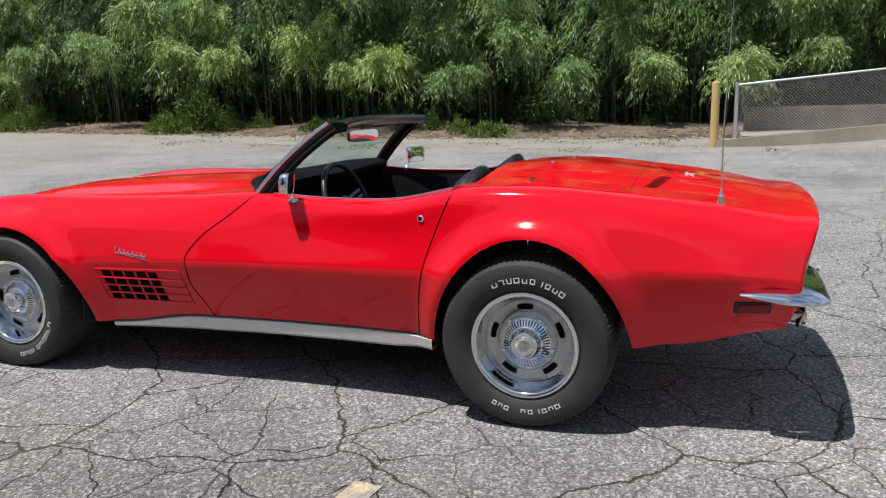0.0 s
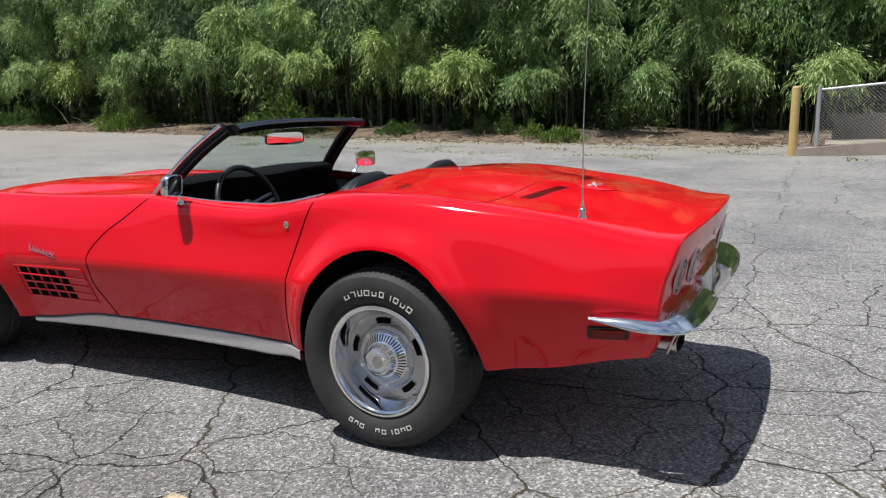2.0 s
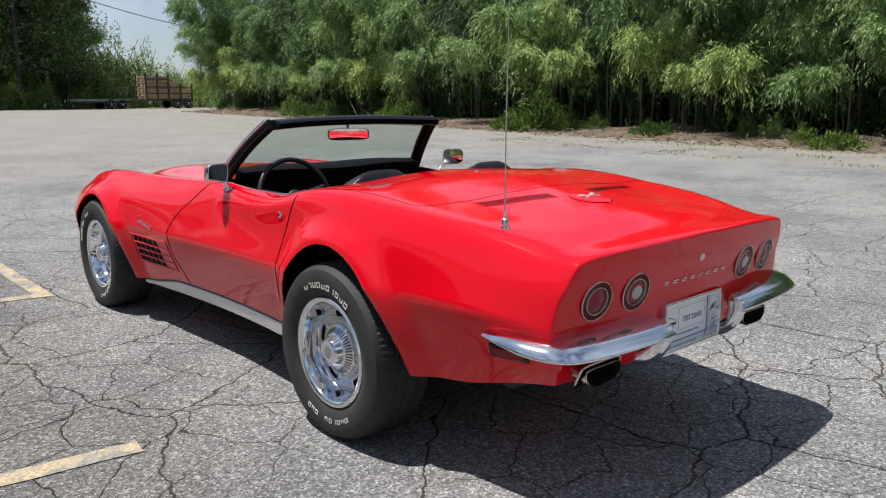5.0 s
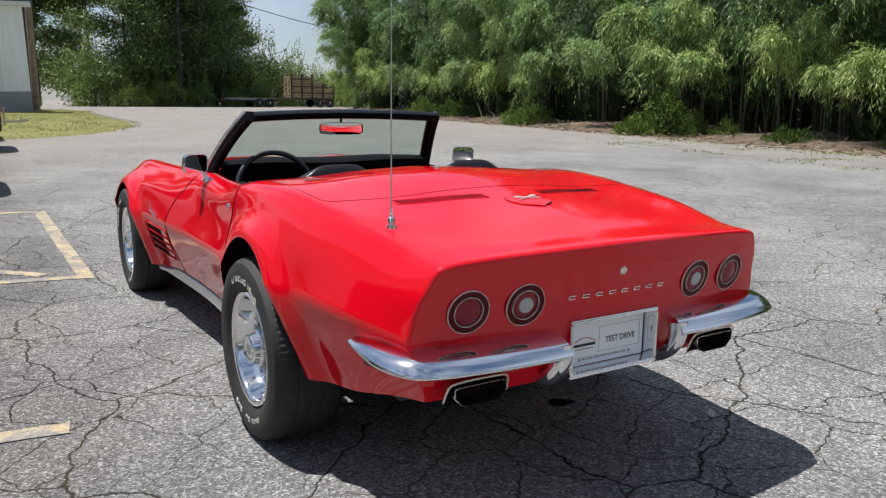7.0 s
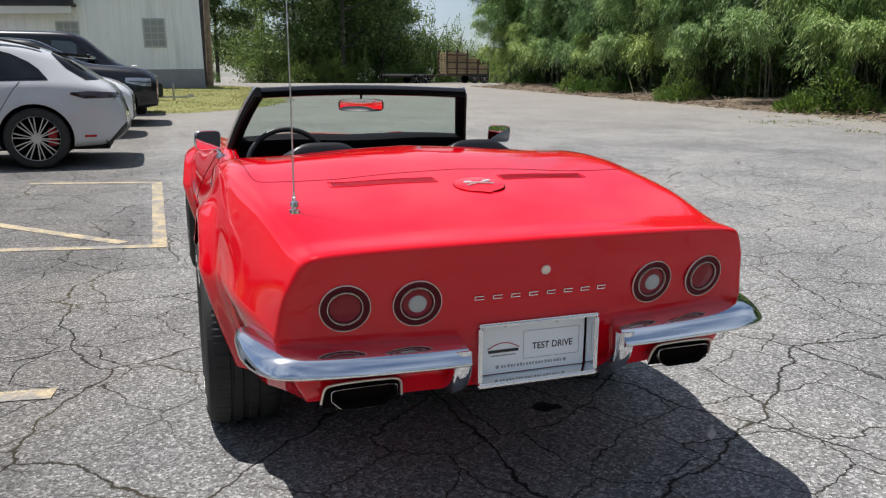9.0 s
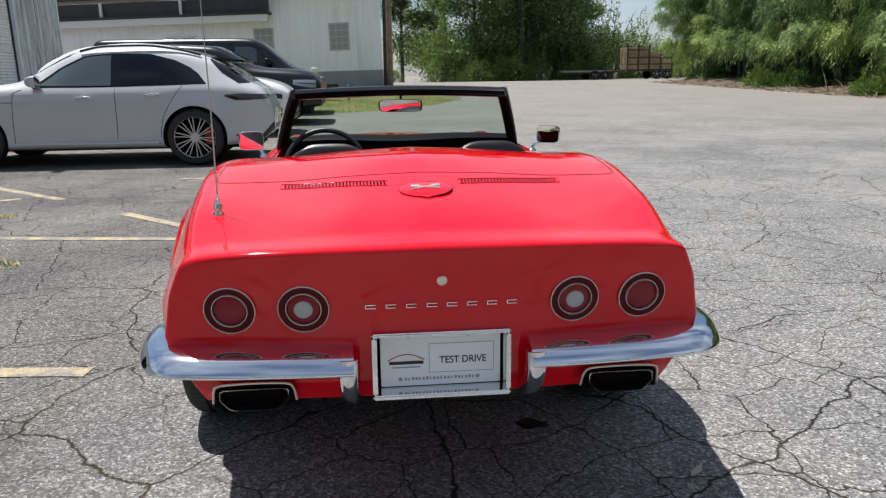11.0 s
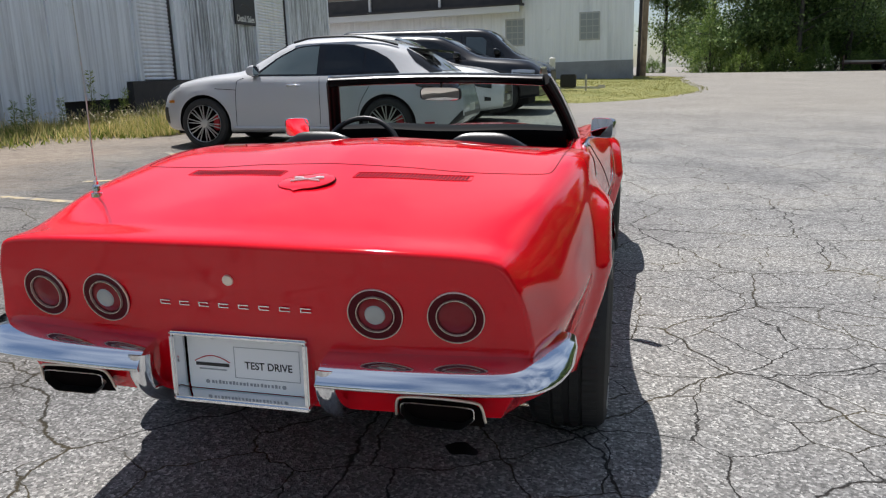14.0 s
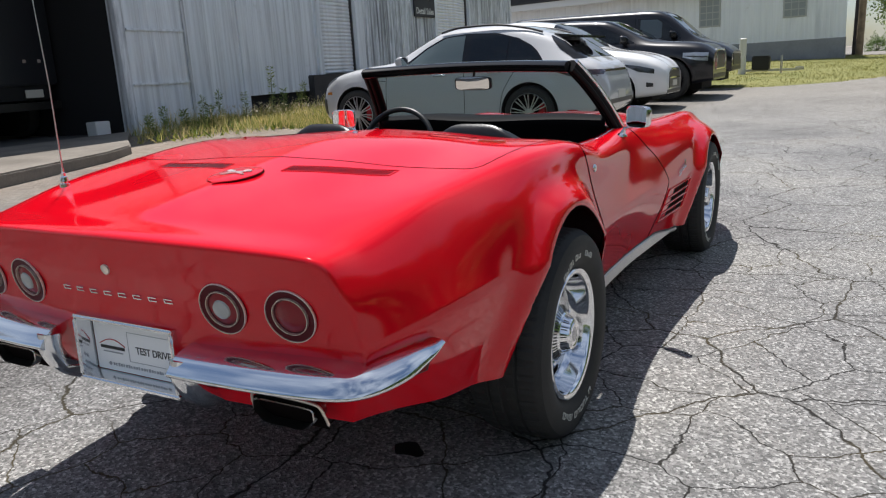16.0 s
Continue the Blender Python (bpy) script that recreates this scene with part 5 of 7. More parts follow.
    part("foliage", shrub_leaves(kind, material), material, s)
    return tagged(s, label, "shrub", "shrubs")


for x, y, kind, size in ((14.1, -16.6, 2, 1.15), (14.9, -16.2, 1, 1.1), (15.4, -16.6, 0, 0.7), (13.4, -16.9, 0, 0.8), (29.7, -16.9, 0, 0.95), (28.3, -16.9, 1, 1.2), (21.0, -16.7, 0, 1.0), (21.3, -16.2, 1, 0.8), (6.8, -17.1, 2, 0.55), (4.9, -16.2, 1, 0.8), (5.9, -16.7, 0, 0.55), (7.6, -17.2, 2, 0.45), (1.0, -17.6, 2, 0.35), (10.2, -16.9, 1, 0.9), (21.8, -16.9, 1, 1.0),
                         (22.6, -17.2, 0, 0.9), (26.5, -17.4, 1, 1.1), (28.0, -17.5, 0, 0.9), (31.5, -17.6, 1, 1.0), (36.5, -17.9, 0, 1.1), (12.3, -17.0, 0, 0.6), (38.5, -18.3, 1, 1.2)):
    shrub(x, y, kind, size, turn=rng.uniform(0, 360))

# The bank of fallen leaves and canes under the bamboo.
vs, nxb, nyb = [], 130, 10
for i in range(nxb):
    for j in range(nyb):
        x, y = -16 + 54.5 * i / (nxb - 1), -15.6 - 3.4 * j / (nyb - 1) - 0.02 * max(0, -16 + 54.5 * i / (nxb - 1) - 20)
        rise = 0.30 * float(step(0, 5, j)) * (0.75 + 0.7 * noise.noise(Vector((x * 0.6, y * 0.6, 3))))
        y += 0.5 * noise.noise(Vector((x * 0.5, 7, 1))) * (1 - j / 9)
        vs.append((x, y, float(ground_z(x, y)) - 0.03 + rise))
LITTER = weathered("leaf_litter", (0.085, 0.06, 0.042), (0.19, 0.145, 0.10), 1.6, 0.95, 0, 0.9, 0.02, 38)
bank = part("leaf_litter", mesh_of("bank", vs, [(i * nyb + j, (i + 1) * nyb + j, (i + 1) * nyb + j + 1, i * nyb + j + 1) for i in range(nxb - 1) for j in range(nyb - 1)]), LITTER, None)
tagged(bank, "brown bank of fallen leaves and dry canes", "leaf litter", kind="stuff")
n = 9000
px, py = rng.uniform(-15, 38.5, n), -15.2 - np.abs(rng.normal(size=n)) * 1.1
pz = np.array([float(ground_z(a, b)) + 0.02 + 0.26 * float(step(-15.9, -17.2, b)) * (0.75 + 0.7 * noise.noise(Vector((a * 0.6, b * 0.6, 3)))) for a, b in zip(px, py)])
way = np.stack([rng.normal(size=n), rng.normal(size=n), rng.normal(size=n) * 0.22], 1)
part("straw", leafy("straw", leaf_mesh(np.stack([px, py, pz], 1), way, rng.uniform(0.10, 0.36, n), rng.uniform(0.012, 0.03, n))), STRAW, bank)


# Shade-coloured undergrowth added between the culms, and the thicket closing the bamboo's back.
for k in range(36):
    x = -14 + 1.6 * k
    shrub(x, -19.9 + rng.normal() * 0.5 - 0.03 * max(0, x - 20), int(rng.choice([0, 2])), rng.uniform(1.0, 1.7), "dense undergrowth in a shade-dark colour added among the bamboo culms", SHADED_GROWTH, rng.uniform(0, 360))
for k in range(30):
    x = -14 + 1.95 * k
    shrub(x, -24.6 + rng.normal() * 0.4 - 0.03 * max(0, x - 20), 0, rng.uniform(2.1, 3.0), "dense dark green thicket behind the bamboo", SHADED_GROWTH, rng.uniform(0, 360))


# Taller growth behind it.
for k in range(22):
    shrub(-14 + 2.6 * k, -26.6 - 0.03 * max(0, 2.6 * k - 34), 2, 4.4 + 0.5 * math.sin(k * 2.3), "dense dark green thicket behind the bamboo", SHADED_GROWTH, 77.0 * k)


# Far trees.
def tree_meshes(h, crown_from, spread_r, count, leaf):
    wood, quads = [], []
    bend = rng.normal(size=2) * 0.4
    line = [(bend[0] * t * t, bend[1] * t * t, h * t) for t in np.linspace(-0.02, 1, 8)]
    wood.append(tube(line, list(np.linspace(0.018 * h * 0.75, 0.03, 8)), 8, caps=False))
    for _ in range(26):
        t = rng.uniform(crown_from, 0.98)
        p = np.array([bend[0] * t * t, bend[1] * t * t, h * t])
        a = rng.uniform(0, 2 * math.pi)
        reach = spread_r * (1.05 - 0.75 * (t - crown_from) / (1 - crown_from)) * rng.uniform(0.55, 1.1)
        tip = p + np.array([math.cos(a) * reach, math.sin(a) * reach, reach * rng.uniform(-0.1, 0.45)])
        wood.append(tube([p, (p + tip) / 2 + np.array([0, 0, 0.12 * reach]), tip], [0.09, 0.05, 0.015], 5, caps=False))
        for q in (0.45, 0.72, 1.0):
            c = p + (tip - p) * q
            k = count // 78
            pos = c + rng.normal(size=(k, 3)) * np.array([0.9, 0.9, 0.6]) * reach * 0.21
            quads.append(leaf_mesh(pos, rng.normal(size=(k, 3)) + np.array([0, 0, -0.4]), rng.uniform(0.6, 1.3, k) * leaf, rng.uniform(0.4, 0.8, k) * leaf, 3))
    return mesh_from(joined(wood)), leafy("crown", np.concatenate(quads), 3)


TREES = [tree_meshes(17, 0.16, 5.2, 30000, 0.25), tree_meshes(15, 0.08, 5.6, 32000, 0.25), tree_meshes(19, 0.30, 4.6, 26000, 0.24), tree_meshes(16, 0.12, 5.4, 9000, 0.42)]


def tree(x, y, kind, size, turn):
    wood, crown = TREES[kind]
    t = empty("tree", pose(x, y, float(ground_z(x, y)), 0, 0, turn))
    t.scale = (size, size, size)
    part("trunk", wood, BARK, t)
    part("crown", crown, TREE, t)
    return tagged(t, "tall dark green tree with a ragged crown", "tree", "far trees")


for x, y, kind, size in ((66, -18.2, 1, 0.95), (65, -14.0, 0, 0.9), (58.5, -12.3, 0, 0.95), (61, -16.2, 2, 0.85), (61.5, -9.0, 1, 0.9), (72, -3.6, 2, 0.8), (70, -7.5, 1, 1.0), (64, -11.5, 2, 0.95), (68, -15, 1, 0.95), (74, -19, 0, 0.9), (72, -12, 2, 1.05), (80, -23.5, 1, 0.66),
                         (88, -9, 1, 1.1), (90, 8, 0, 1.1), (84, -15, 0, 1.1), (70, 12, 1, 1.0), (78, 22, 0, 1.1), (92, -20, 1, 0.9)):
    tree(x, y, kind, size, rng.uniform(0, 360))
for x, y, kind, size in ((57.5, -8.6, 3, 1.9), (57.2, -10.6, 4, 1.3), (57.6, -11.4, 3, 2.2), (57.0, -13.6, 4, 1.5), (60, -6.5, 4, 2.6), (61, -9.5, 3, 3.2), (60, -12.5, 4, 2.9), (62, -15.5, 3, 3.6), (63, -18.5, 4, 3.2), (65, -21.5, 3, 3.4), (66, -25, 3, 3.3), (66, -2.5, 3, 1.3), (59, -18.5, 3, 1.7), (70, -28, 4, 2.9), (78, -33, 3, 3.8), (56, -24.5, 3, 2.4),
                         (52, -25.5, 3, 2.6), (82, -30, 4, 4.6), (86, -35.5, 3, 4.2), (80, -26, 4, 5.2), (90, -41, 3, 4.2), (58.5, -16.6, 3, 1.5), (66, -7, 4, 4.0), (68, -18, 4, 4.2), (67, -12, 3, 5.0)):
    shrub(x, y, kind, size, "vine-covered green thicket below tall trees", VINE, rng.uniform(0, 360))
# Unseen trees and hedge added behind the camera's way to darken what paint and chrome mirror.
for k in range(13):
    tree(-36 + 3.5 * math.sin(k * 1.7), -33 + 5.2 * k, 3, 0.8 + 0.1 * math.sin(k * 2.3), 47.0 * k)
for k in range(16):
    shrub(-31 + 1.5 * math.sin(k * 2.1), -34 + 4.4 * k, 0, 3.2, "unseen green hedge added behind the camera for reflections", VINE, 61.0 * k)
for a0, b0 in (((26.4, -17.6, 1.5), (23.6, -16.3, 0.42)), ((24.9, -17.3, 0.9), (22.6, -16.4, 0.36))):
    line = [Vector(a0).lerp(Vector(b0), t) + Vector((0, 0, 0.12 * math.sin(math.pi * t))) for t in np.linspace(0, 1, 8)]
    tagged(part("fallen_cane", tube(line, 0.014, 6), CULM, None), "dry bamboo cane fallen out of the hedge", "cane", "fallen canes")


# ---- buildings ----
def tin(name, c1, c2, scale, rough=0.55, dirt=0.25):
    """Painted sheet metal, streaked and rust-stained down its length."""
    m = mat(name, c1, rough, 0.0)
    streak = noisy(m, scale, 6, 0.65, coords(m, (3.0, 3.0, 0.35)))
    c = ramp(m, streak, "Fac", [(0.30, c1), (0.52, c2), (0.70, tuple(0.86 * v for v in c1))])
    rust = ramp(m, noisy(m, 1.4, 6, 0.7), "Fac", [(0.63, (0, 0, 0)), (0.74, (1, 1, 1))])
    run = noisy(m, 1.0, 5, 0.6, coords(m, (9.0, 9.0, 0.22)))
    worn = ramp(m, run, "Fac", [(0.36, (1 - dirt,) * 3), (0.5, (1 - 0.35 * dirt,) * 3), (0.62, (1.0, 1.0, 1.0))])
    c2_mix = mixed(m, "MULTIPLY", 1.0, (c, "Color"), (worn, "Color"))
    x = mixed(m, "MIX", 0.0, 0.0, (0.16, 0.10, 0.07))
    m.node_tree.links.new(c2_mix.outputs[2], x.inputs[6])
    f = node(m, "ShaderNodeMath")
    f.operation = "MULTIPLY"
    f.inputs[1].default_value = 0.35
    link(m, rust, "Color", f, 0)
    link(m, f, "Value", x, 0)
    m.node_tree.links.new(x.outputs[2], shader(m).inputs["Base Color"])
    bumped(m, noisy(m, 30, 3), "Fac", 0.12, 0.003)
    return m


TIN = tin("grey_tin", (0.74, 0.785, 0.845), (0.85, 0.89, 0.935), 1.2)
TIN_DARK = tin("dark_tin", (0.39, 0.42, 0.46), (0.84, 0.875, 0.92), 1.9, 0.55, 0.6)
ROLL = tin("roller_door_tin", (0.82, 0.85, 0.885), (0.885, 0.905, 0.935), 0.8, 0.5, 0.1)
WHITE_WALL = tin("white_siding", (0.80, 0.84, 0.89), (0.85, 0.88, 0.92), 0.5, 0.6, 0.08)
BLOCKWORK = weathered("grey_blockwork", (0.27, 0.28, 0.295), (0.35, 0.36, 0.375), 1.2, 0.9, 0, 0.4, 0.006, 20)
DARK_STEEL = weathered("dark_steel", (0.03, 0.03, 0.032), (0.055, 0.05, 0.05), 2, 0.6, 0.2, 0.3, 0.004, 30)
CONCRETE = weathered("concrete", (0.34, 0.325, 0.295), (0.46, 0.44, 0.405), 0.8, 0.92, 0, 0.5, 0.006, 45)
# Near-black: the shade inside the shed is put into this colour.
SHADED_INSIDE = mat("shaded_interior", (0.018, 0.018, 0.02), 0.9)
TIMBER = weathered("weathered_timber", (0.16, 0.115, 0.07), (0.34, 0.26, 0.16), 2.2, 0.85, 0, 0.6, 0.008, 24)


def corrugated(u0, u1, z0, z1, pitch, depth, y=0.0):
    """A ribbed metal sheet along u."""
    n = int((u1 - u0) / pitch)
    us, ds = [], []
    for k in range(n + 1):
        for f, d in ((0.0, 0.0), (0.55, 0.0), (0.68, depth), (0.87, depth)):
            u = u0 + (k + f) * pitch
            if u <= u1:
                us.append(u), ds.append(d)
    us.append(u1), ds.append(0.0)
    vs = [(u, y - d, z) for u, d in zip(us, ds) for z in (z0, z1)]
    return mesh_of("sheet", vs, [(2 * k, 2 * k + 2, 2 * k + 3, 2 * k + 1) for k in range(len(us) - 1)], False)


def roller(u0, u1, z0, z1, y):
    """A roll-up door of narrow rounded slats."""
    n = int((z1 - z0) / 0.095)
    vs = []
    for k in range(n + 1):
        for f, d in ((0.0, 0.0), (0.10, 0.030), (0.4, 0.044), (0.75, 0.026), (0.95, 0.0)):
            z = min(z0 + (k + f) * 0.095, z1)
            vs += [(u0, y - d, z), (u1, y - d, z)]
    return mesh_of("roller", vs, [(2 * k, 2 * k + 1, 2 * k + 3, 2 * k + 2) for k in range(len(vs) // 2 - 1)], False)


# The grey metal shed; u runs along its front, y into it.
shed = tagged(empty("metal_shed", pose(7.5, 10.1, 0.0, -1.2, 0, 3.4)), "long grey corrugated metal shed with roller doors and an open bay", "shed")
part("wall", corrugated(1.80, 3.45, 0.1, 5.2, 0.55, 0.02), TIN, shed)
part("corner_post", boxed(3.42, 3.58, -0.05, 0.05, 0.1, 5.19, bevel=0.005), TIN, shed)
part("wall", corrugated(3.58, 6.42, 0.60, 5.2, 0.40, 0.018), TIN, shed)
part("wall", corrugated(8.75, 13.42, -0.1, 5.2, 0.19, 0.035), TIN_DARK, shed)
part("wall", corrugated(16.5, 20.8, -0.1, 5.2, 0.19, 0.035), TIN_DARK, shed)
part("wall", corrugated(6.55, 8.4, 3.3, 5.2, 0.40, 0.018, 0.02), TIN, shed)
part("wall", corrugated(13.55, 16.40, 3.9, 5.2, 0.19, 0.035, 0.02), TIN_DARK, shed)
part("wall", corrugated(-12.0, -5.0, -0.1, 5.2, 0.40, 0.018), TIN, shed)
part("wall", corrugated(-5.0, 0.0, 3.9, 5.2, 0.40, 0.018, 0.01), TIN, shed)
for a, b, c, d, e in ((-12.0, 20.8, 9.0, 9.2, 5.2), (20.65, 20.8, 0.0, 9.2, 5.2), (-12.2, -12.0, 0.0, 9.2, 5.2)):
    part("wall", boxed(a, b, c + 0.02, d, -0.1, e), TIN_DARK, shed)
part("roof", boxed(-12.4, 21.0, -0.35, 9.4, 5.2, 5.35), TIN_DARK, shed)
part("roof_edge", boxed(-12.4, 21.0, -0.40, -0.35, 5.12, 5.38), TIN, shed)
for u, wide in ((6.40, 0.20), (8.32, 0.42), (13.40, 0.18), (16.32, 0.16), (20.68, 0.14)):
    part("corner_post", boxed(u, u + wide, -0.075, 0.13, 0.0, 5.19, bevel=0.006), TIN, shed)
part("door_post", boxed(0.06, 0.24, -0.10, 0.10, -0.05, 5.18, bevel=0.01), TIN_DARK, shed, "rusty dark door post")
slide = part("sliding_door", corrugated(0.28, 1.80, 0.05, 5.1, 0.41, 0.014, -0.05), TIN, shed, "grey sheet-metal sliding door with cross rails")
for z in (0.98, 1.95, 3.1):
    part("rail", boxed(0.28, 1.78, -0.085, -0.055, z - 0.022, z + 0.022, bevel=0.006), TIN, slide)
part("stile", boxed(1.72, 1.80, -0.09, -0.06, 0.05, 5.1, bevel=0.006), TIN_DARK, slide)
for u0, u1, z0, z1 in ((6.60, 8.32, 0.98, 3.4), (13.58, 16.32, 0.6, 4.0)):
    door = part("roller_door", roller(u0, u1, z0, z1, 0.12), ROLL, shed, "pale ribbed roll-up door")
    for u in (u0, u1 - 0.05):
        part("guide", boxed(u, u + 0.05, 0.04, 0.11, z0, z1), DARK_STEEL, door)
part("dock", boxed(5.9, 8.9, -0.16, 0.04, -0.1, 0.97, bevel=0.02), DARK_STEEL, shed, "black loading dock front")
# Dark sheet for the shade under the wall, dark boxes for the bay's.
part("shade_sheet", boxed(3.6, 6.4, 0.15, 0.2, -0.1, 0.68), SHADED_INSIDE, shed)
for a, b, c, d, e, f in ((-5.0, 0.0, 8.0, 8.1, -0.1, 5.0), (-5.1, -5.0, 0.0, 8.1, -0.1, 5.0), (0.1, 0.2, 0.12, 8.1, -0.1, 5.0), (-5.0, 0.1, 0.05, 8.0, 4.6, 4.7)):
    part("shade_lining", boxed(a, b, c, d, e, f), SHADED_INSIDE, shed)
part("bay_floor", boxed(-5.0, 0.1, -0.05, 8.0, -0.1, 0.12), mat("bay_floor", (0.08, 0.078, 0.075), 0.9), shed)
sign = tagged(empty("sign", shed.matrix_world @ pose(12.62, -0.07, 2.96)), "black painted sign with white lettering on the shed", "sign")
part("board", boxed(-0.74, 0.74, -0.025, 0.02, -0.40, 0.40, bevel=0.008), mat("black_sign", (0.022, 0.022, 0.025), 0.5), sign)
words("lettering", "Detail Sales", 0.27, mat("sign_white", (0.72, 0.72, 0.70), 0.6), sign, Matrix.Translation((0, -0.028, -0.23)) @ pose(0, 0, 0, 90, 0, 0))
part("painted_shape", tube([(-0.4, -0.026, 0.1), (-0.2, -0.026, 0.2), (0.1, -0.026, 0.17), (0.42, -0.026, 0.08)], 0.018, 5, flat=0.4), mat("sign_grey", (0.12, 0.11, 0.11), 0.6), sign)

# Apron in front of the open bay, and the truck standing inside.
outline = [(-6.0, 5.2), (2.0, 6.35), (4.85, 7.3), (5.6, 7.75), (6.6, 9.0), (7.55, 10.05), (-6.0, 9.2)]
ab = bmesh.new()
low = [ab.verts.new((x, y, float(ground_z(x, y)) - 0.05)) for x, y in outline]
high = [ab.verts.new((x, y, 0.17)) for x, y in outline]
ab.faces.new(high), ab.faces.new(list(reversed(low)))
for k in range(7):
    ab.faces.new((low[k], low[(k + 1) % 7], high[(k + 1) % 7], high[k]))
bmesh.ops.bevel(ab, geom=[e for e in ab.edges if all(v in high for v in e.verts)], offset=0.02, segments=2, affect="EDGES")
tagged(part("apron", ab, weathered("stained_apron", (0.14, 0.122, 0.10), (0.26, 0.23, 0.195), 1.1, 0.92, 0, 0.6, 0.008, 40), None), "worn raised concrete apron with a kerb edge", "apron", kind="structure")

truck = tagged(empty("parked_truck", shed.matrix_world @ pose(-1.15, 1.5, 0.12)), "dark box truck parked inside the unlit bay", "truck")
NIGHT = mat("truck_paint", (0.02, 0.021, 0.025), 0.3)
part("cargo_box", boxed(-1.25, 1.15, 0.0, 4.6, 0.95, 3.5, bevel=0.03), NIGHT, truck)
part("chassis", boxed(-1.1, 1.0, 0.05, 4.6, 0.7, 0.95), UNDER, truck)
part("step_bumper", boxed(-1.1, 1.05, -0.12, 0.05, 0.52, 0.66, bevel=0.01), SOOT, truck)
for u in (-0.95, 0.9):
    part("wheel", lathe([(0.0, -0.12), (0.25, -0.12), (0.42, -0.1), (0.45, 0.0), (0.42, 0.1), (0.25, 0.12), (0.0, 0.12)], 32, "x"), RUBBER, truck, "", pose(u, 0.9, 0.45))
part("number_plate", boxed(0.42, 0.78, -0.02, 0.0, 0.74, 0.88, bevel=0.004), WHITE, truck, "white plate with dark bars")
for u in (-0.6, -0.1, 0.5, 0.8):
    part("marker_lamp", boxed(u - 0.03, u + 0.03, -0.03, 0.0, 1.9 if u < 0.3 else 1.35, 1.96 if u < 0.3 else 1.41, bevel=0.008), mat("dim_lens", (0.5, 0.42, 0.38), 0.2), truck)
crate = tagged(part("crate", boxed(-0.16, 0.16, -0.12, 0.12, 0, 0.26, bevel=0.01), mat("pale_plastic", (0.72, 0.72, 0.71), 0.6), None, "", shed.matrix_world @ pose(-0.32, 0.3, 0.12)), "pale plastic crate on the bay floor", "crate")

# The white building; v runs along its front from the near corner, y into it.
hall = tagged(empty("white_building", pose(36.4, -0.85, 0.55, -1.2, 0, 0) @ pose(0, 0, 0, 0, 0, 81)), "white sheet-clad building on a grey block base", "building")


def hall_box(name, u0, u1, y0, y1, z0, z1, material, label="", parent=None, bevel=0.0):
    return part(name, boxed(u0, u1, y0, y1, z0, z1, bevel=bevel), material, parent or hall, label)


part("wall", corrugated(0.0, 18.0, 0.95, 4.55, 0.30, 0.012), WHITE_WALL, hall)
part("end_wall", boxed(-0.02, 0.0, -12.0, 0.0, 0.95, 4.55, m=pose(0, 0, 0, 0, 0, 13)), WHITE_WALL, hall)
base_wall = hall_box("block_base", 0.0, 18.0, -0.30, 0.03, -0.6, 0.95, BLOCKWORK, "grey painted block base")
for row in range(5):
    for col in range(13):
        u = 0.012 + 0.5 * col - (0.25 if row % 2 else 0.0)
        part("block", boxed(max(0.012, u), u + 0.485, 0.022, 0.045, -0.05 + 0.2 * row, 0.137 + 0.2 * row, bevel=0.004), BLOCKWORK, base_wall)
part("end_base", boxed(0.0, 0.25, -12.0, -0.30, -0.6, 0.95, m=pose(0, 0, 0, 0, 0, 13)), BLOCKWORK, hall)
hall_box("eave", -0.35, 4.9, -0.3, 0.4, 4.55, 4.72, mat("white_eave", (0.66, 0.67, 0.68), 0.6))
hall_box("roof", -0.35, 18.2, -1.2, 0.35, 4.72, 4.85, DARK_STEEL)

PANE = mat("pale_window_glass", (0.30, 0.33, 0.34), 0.15)
SASH = mat("grey_window_bars", (0.42, 0.43, 0.43), 0.6)
for u0, z0 in ((5.39, 1.86), (1.62, 1.99)):
    w = hall_box("window", u0 - 0.05, u0 + 0.95, -0.02, 0.03, z0 - 0.05, z0 + 1.27, SASH, "small barred window with pale panes")
    for i in range(3):
        for j in range(4):
            part("pane", boxed(u0 + 0.02 + 0.30 * i, u0 + 0.28 + 0.30 * i, 0.028, 0.04, z0 + 0.02 + 0.305 * j, z0 + 0.285 + 0.305 * j), PANE, w)
hall_box("awning_beam", 5.4, 17.9, 0.55, 0.75, 3.42, 3.74, mat("white_beam", (0.62, 0.63, 0.62), 0.6), "white awning beam")
hall_box("awning_roof", 5.35, 18.0, 0.0, 0.80, 3.745, 3.86, DARK_STEEL)
hall_box("awning_void", 5.45, 17.9, 0.02, 0.50, 3.87, 4.54, DARK_STEEL, "dark recess above the awning")
for u in (9.6, 13.6):
    hall_box("awning_post", u, u + 0.12, 0.52, 0.64, 3.88, 4.54, mat("post_white", (0.6, 0.6, 0.6), 0.6))
board = hall_box("notice", 9.2, 10.9, 0.0, 0.05, 2.55, 2.88, mat("notice_white", (0.72, 0.72, 0.72), 0.6), "white notice with unreadable dark words")
for u in (9.35, 10.15):
    part("printed_bar", boxed(u, u + 0.6, 0.052, 0.058, 2.63, 2.80), INK, board)

# Pole, post and trailer tongue beside it.
def upright(name, x, y, h, r, material, label, category, cap=None):
    t = tagged(empty(name, pose(x, y, float(ground_z(x, y)))), label, category)
    part("shaft", lathe([(r, -0.1), (r * 0.96, h * 0.5), (r * 0.9, h - 0.02), (r * 0.7, h), (0.0, h + 0.005)], 18, "z"), material, t)
    if cap:
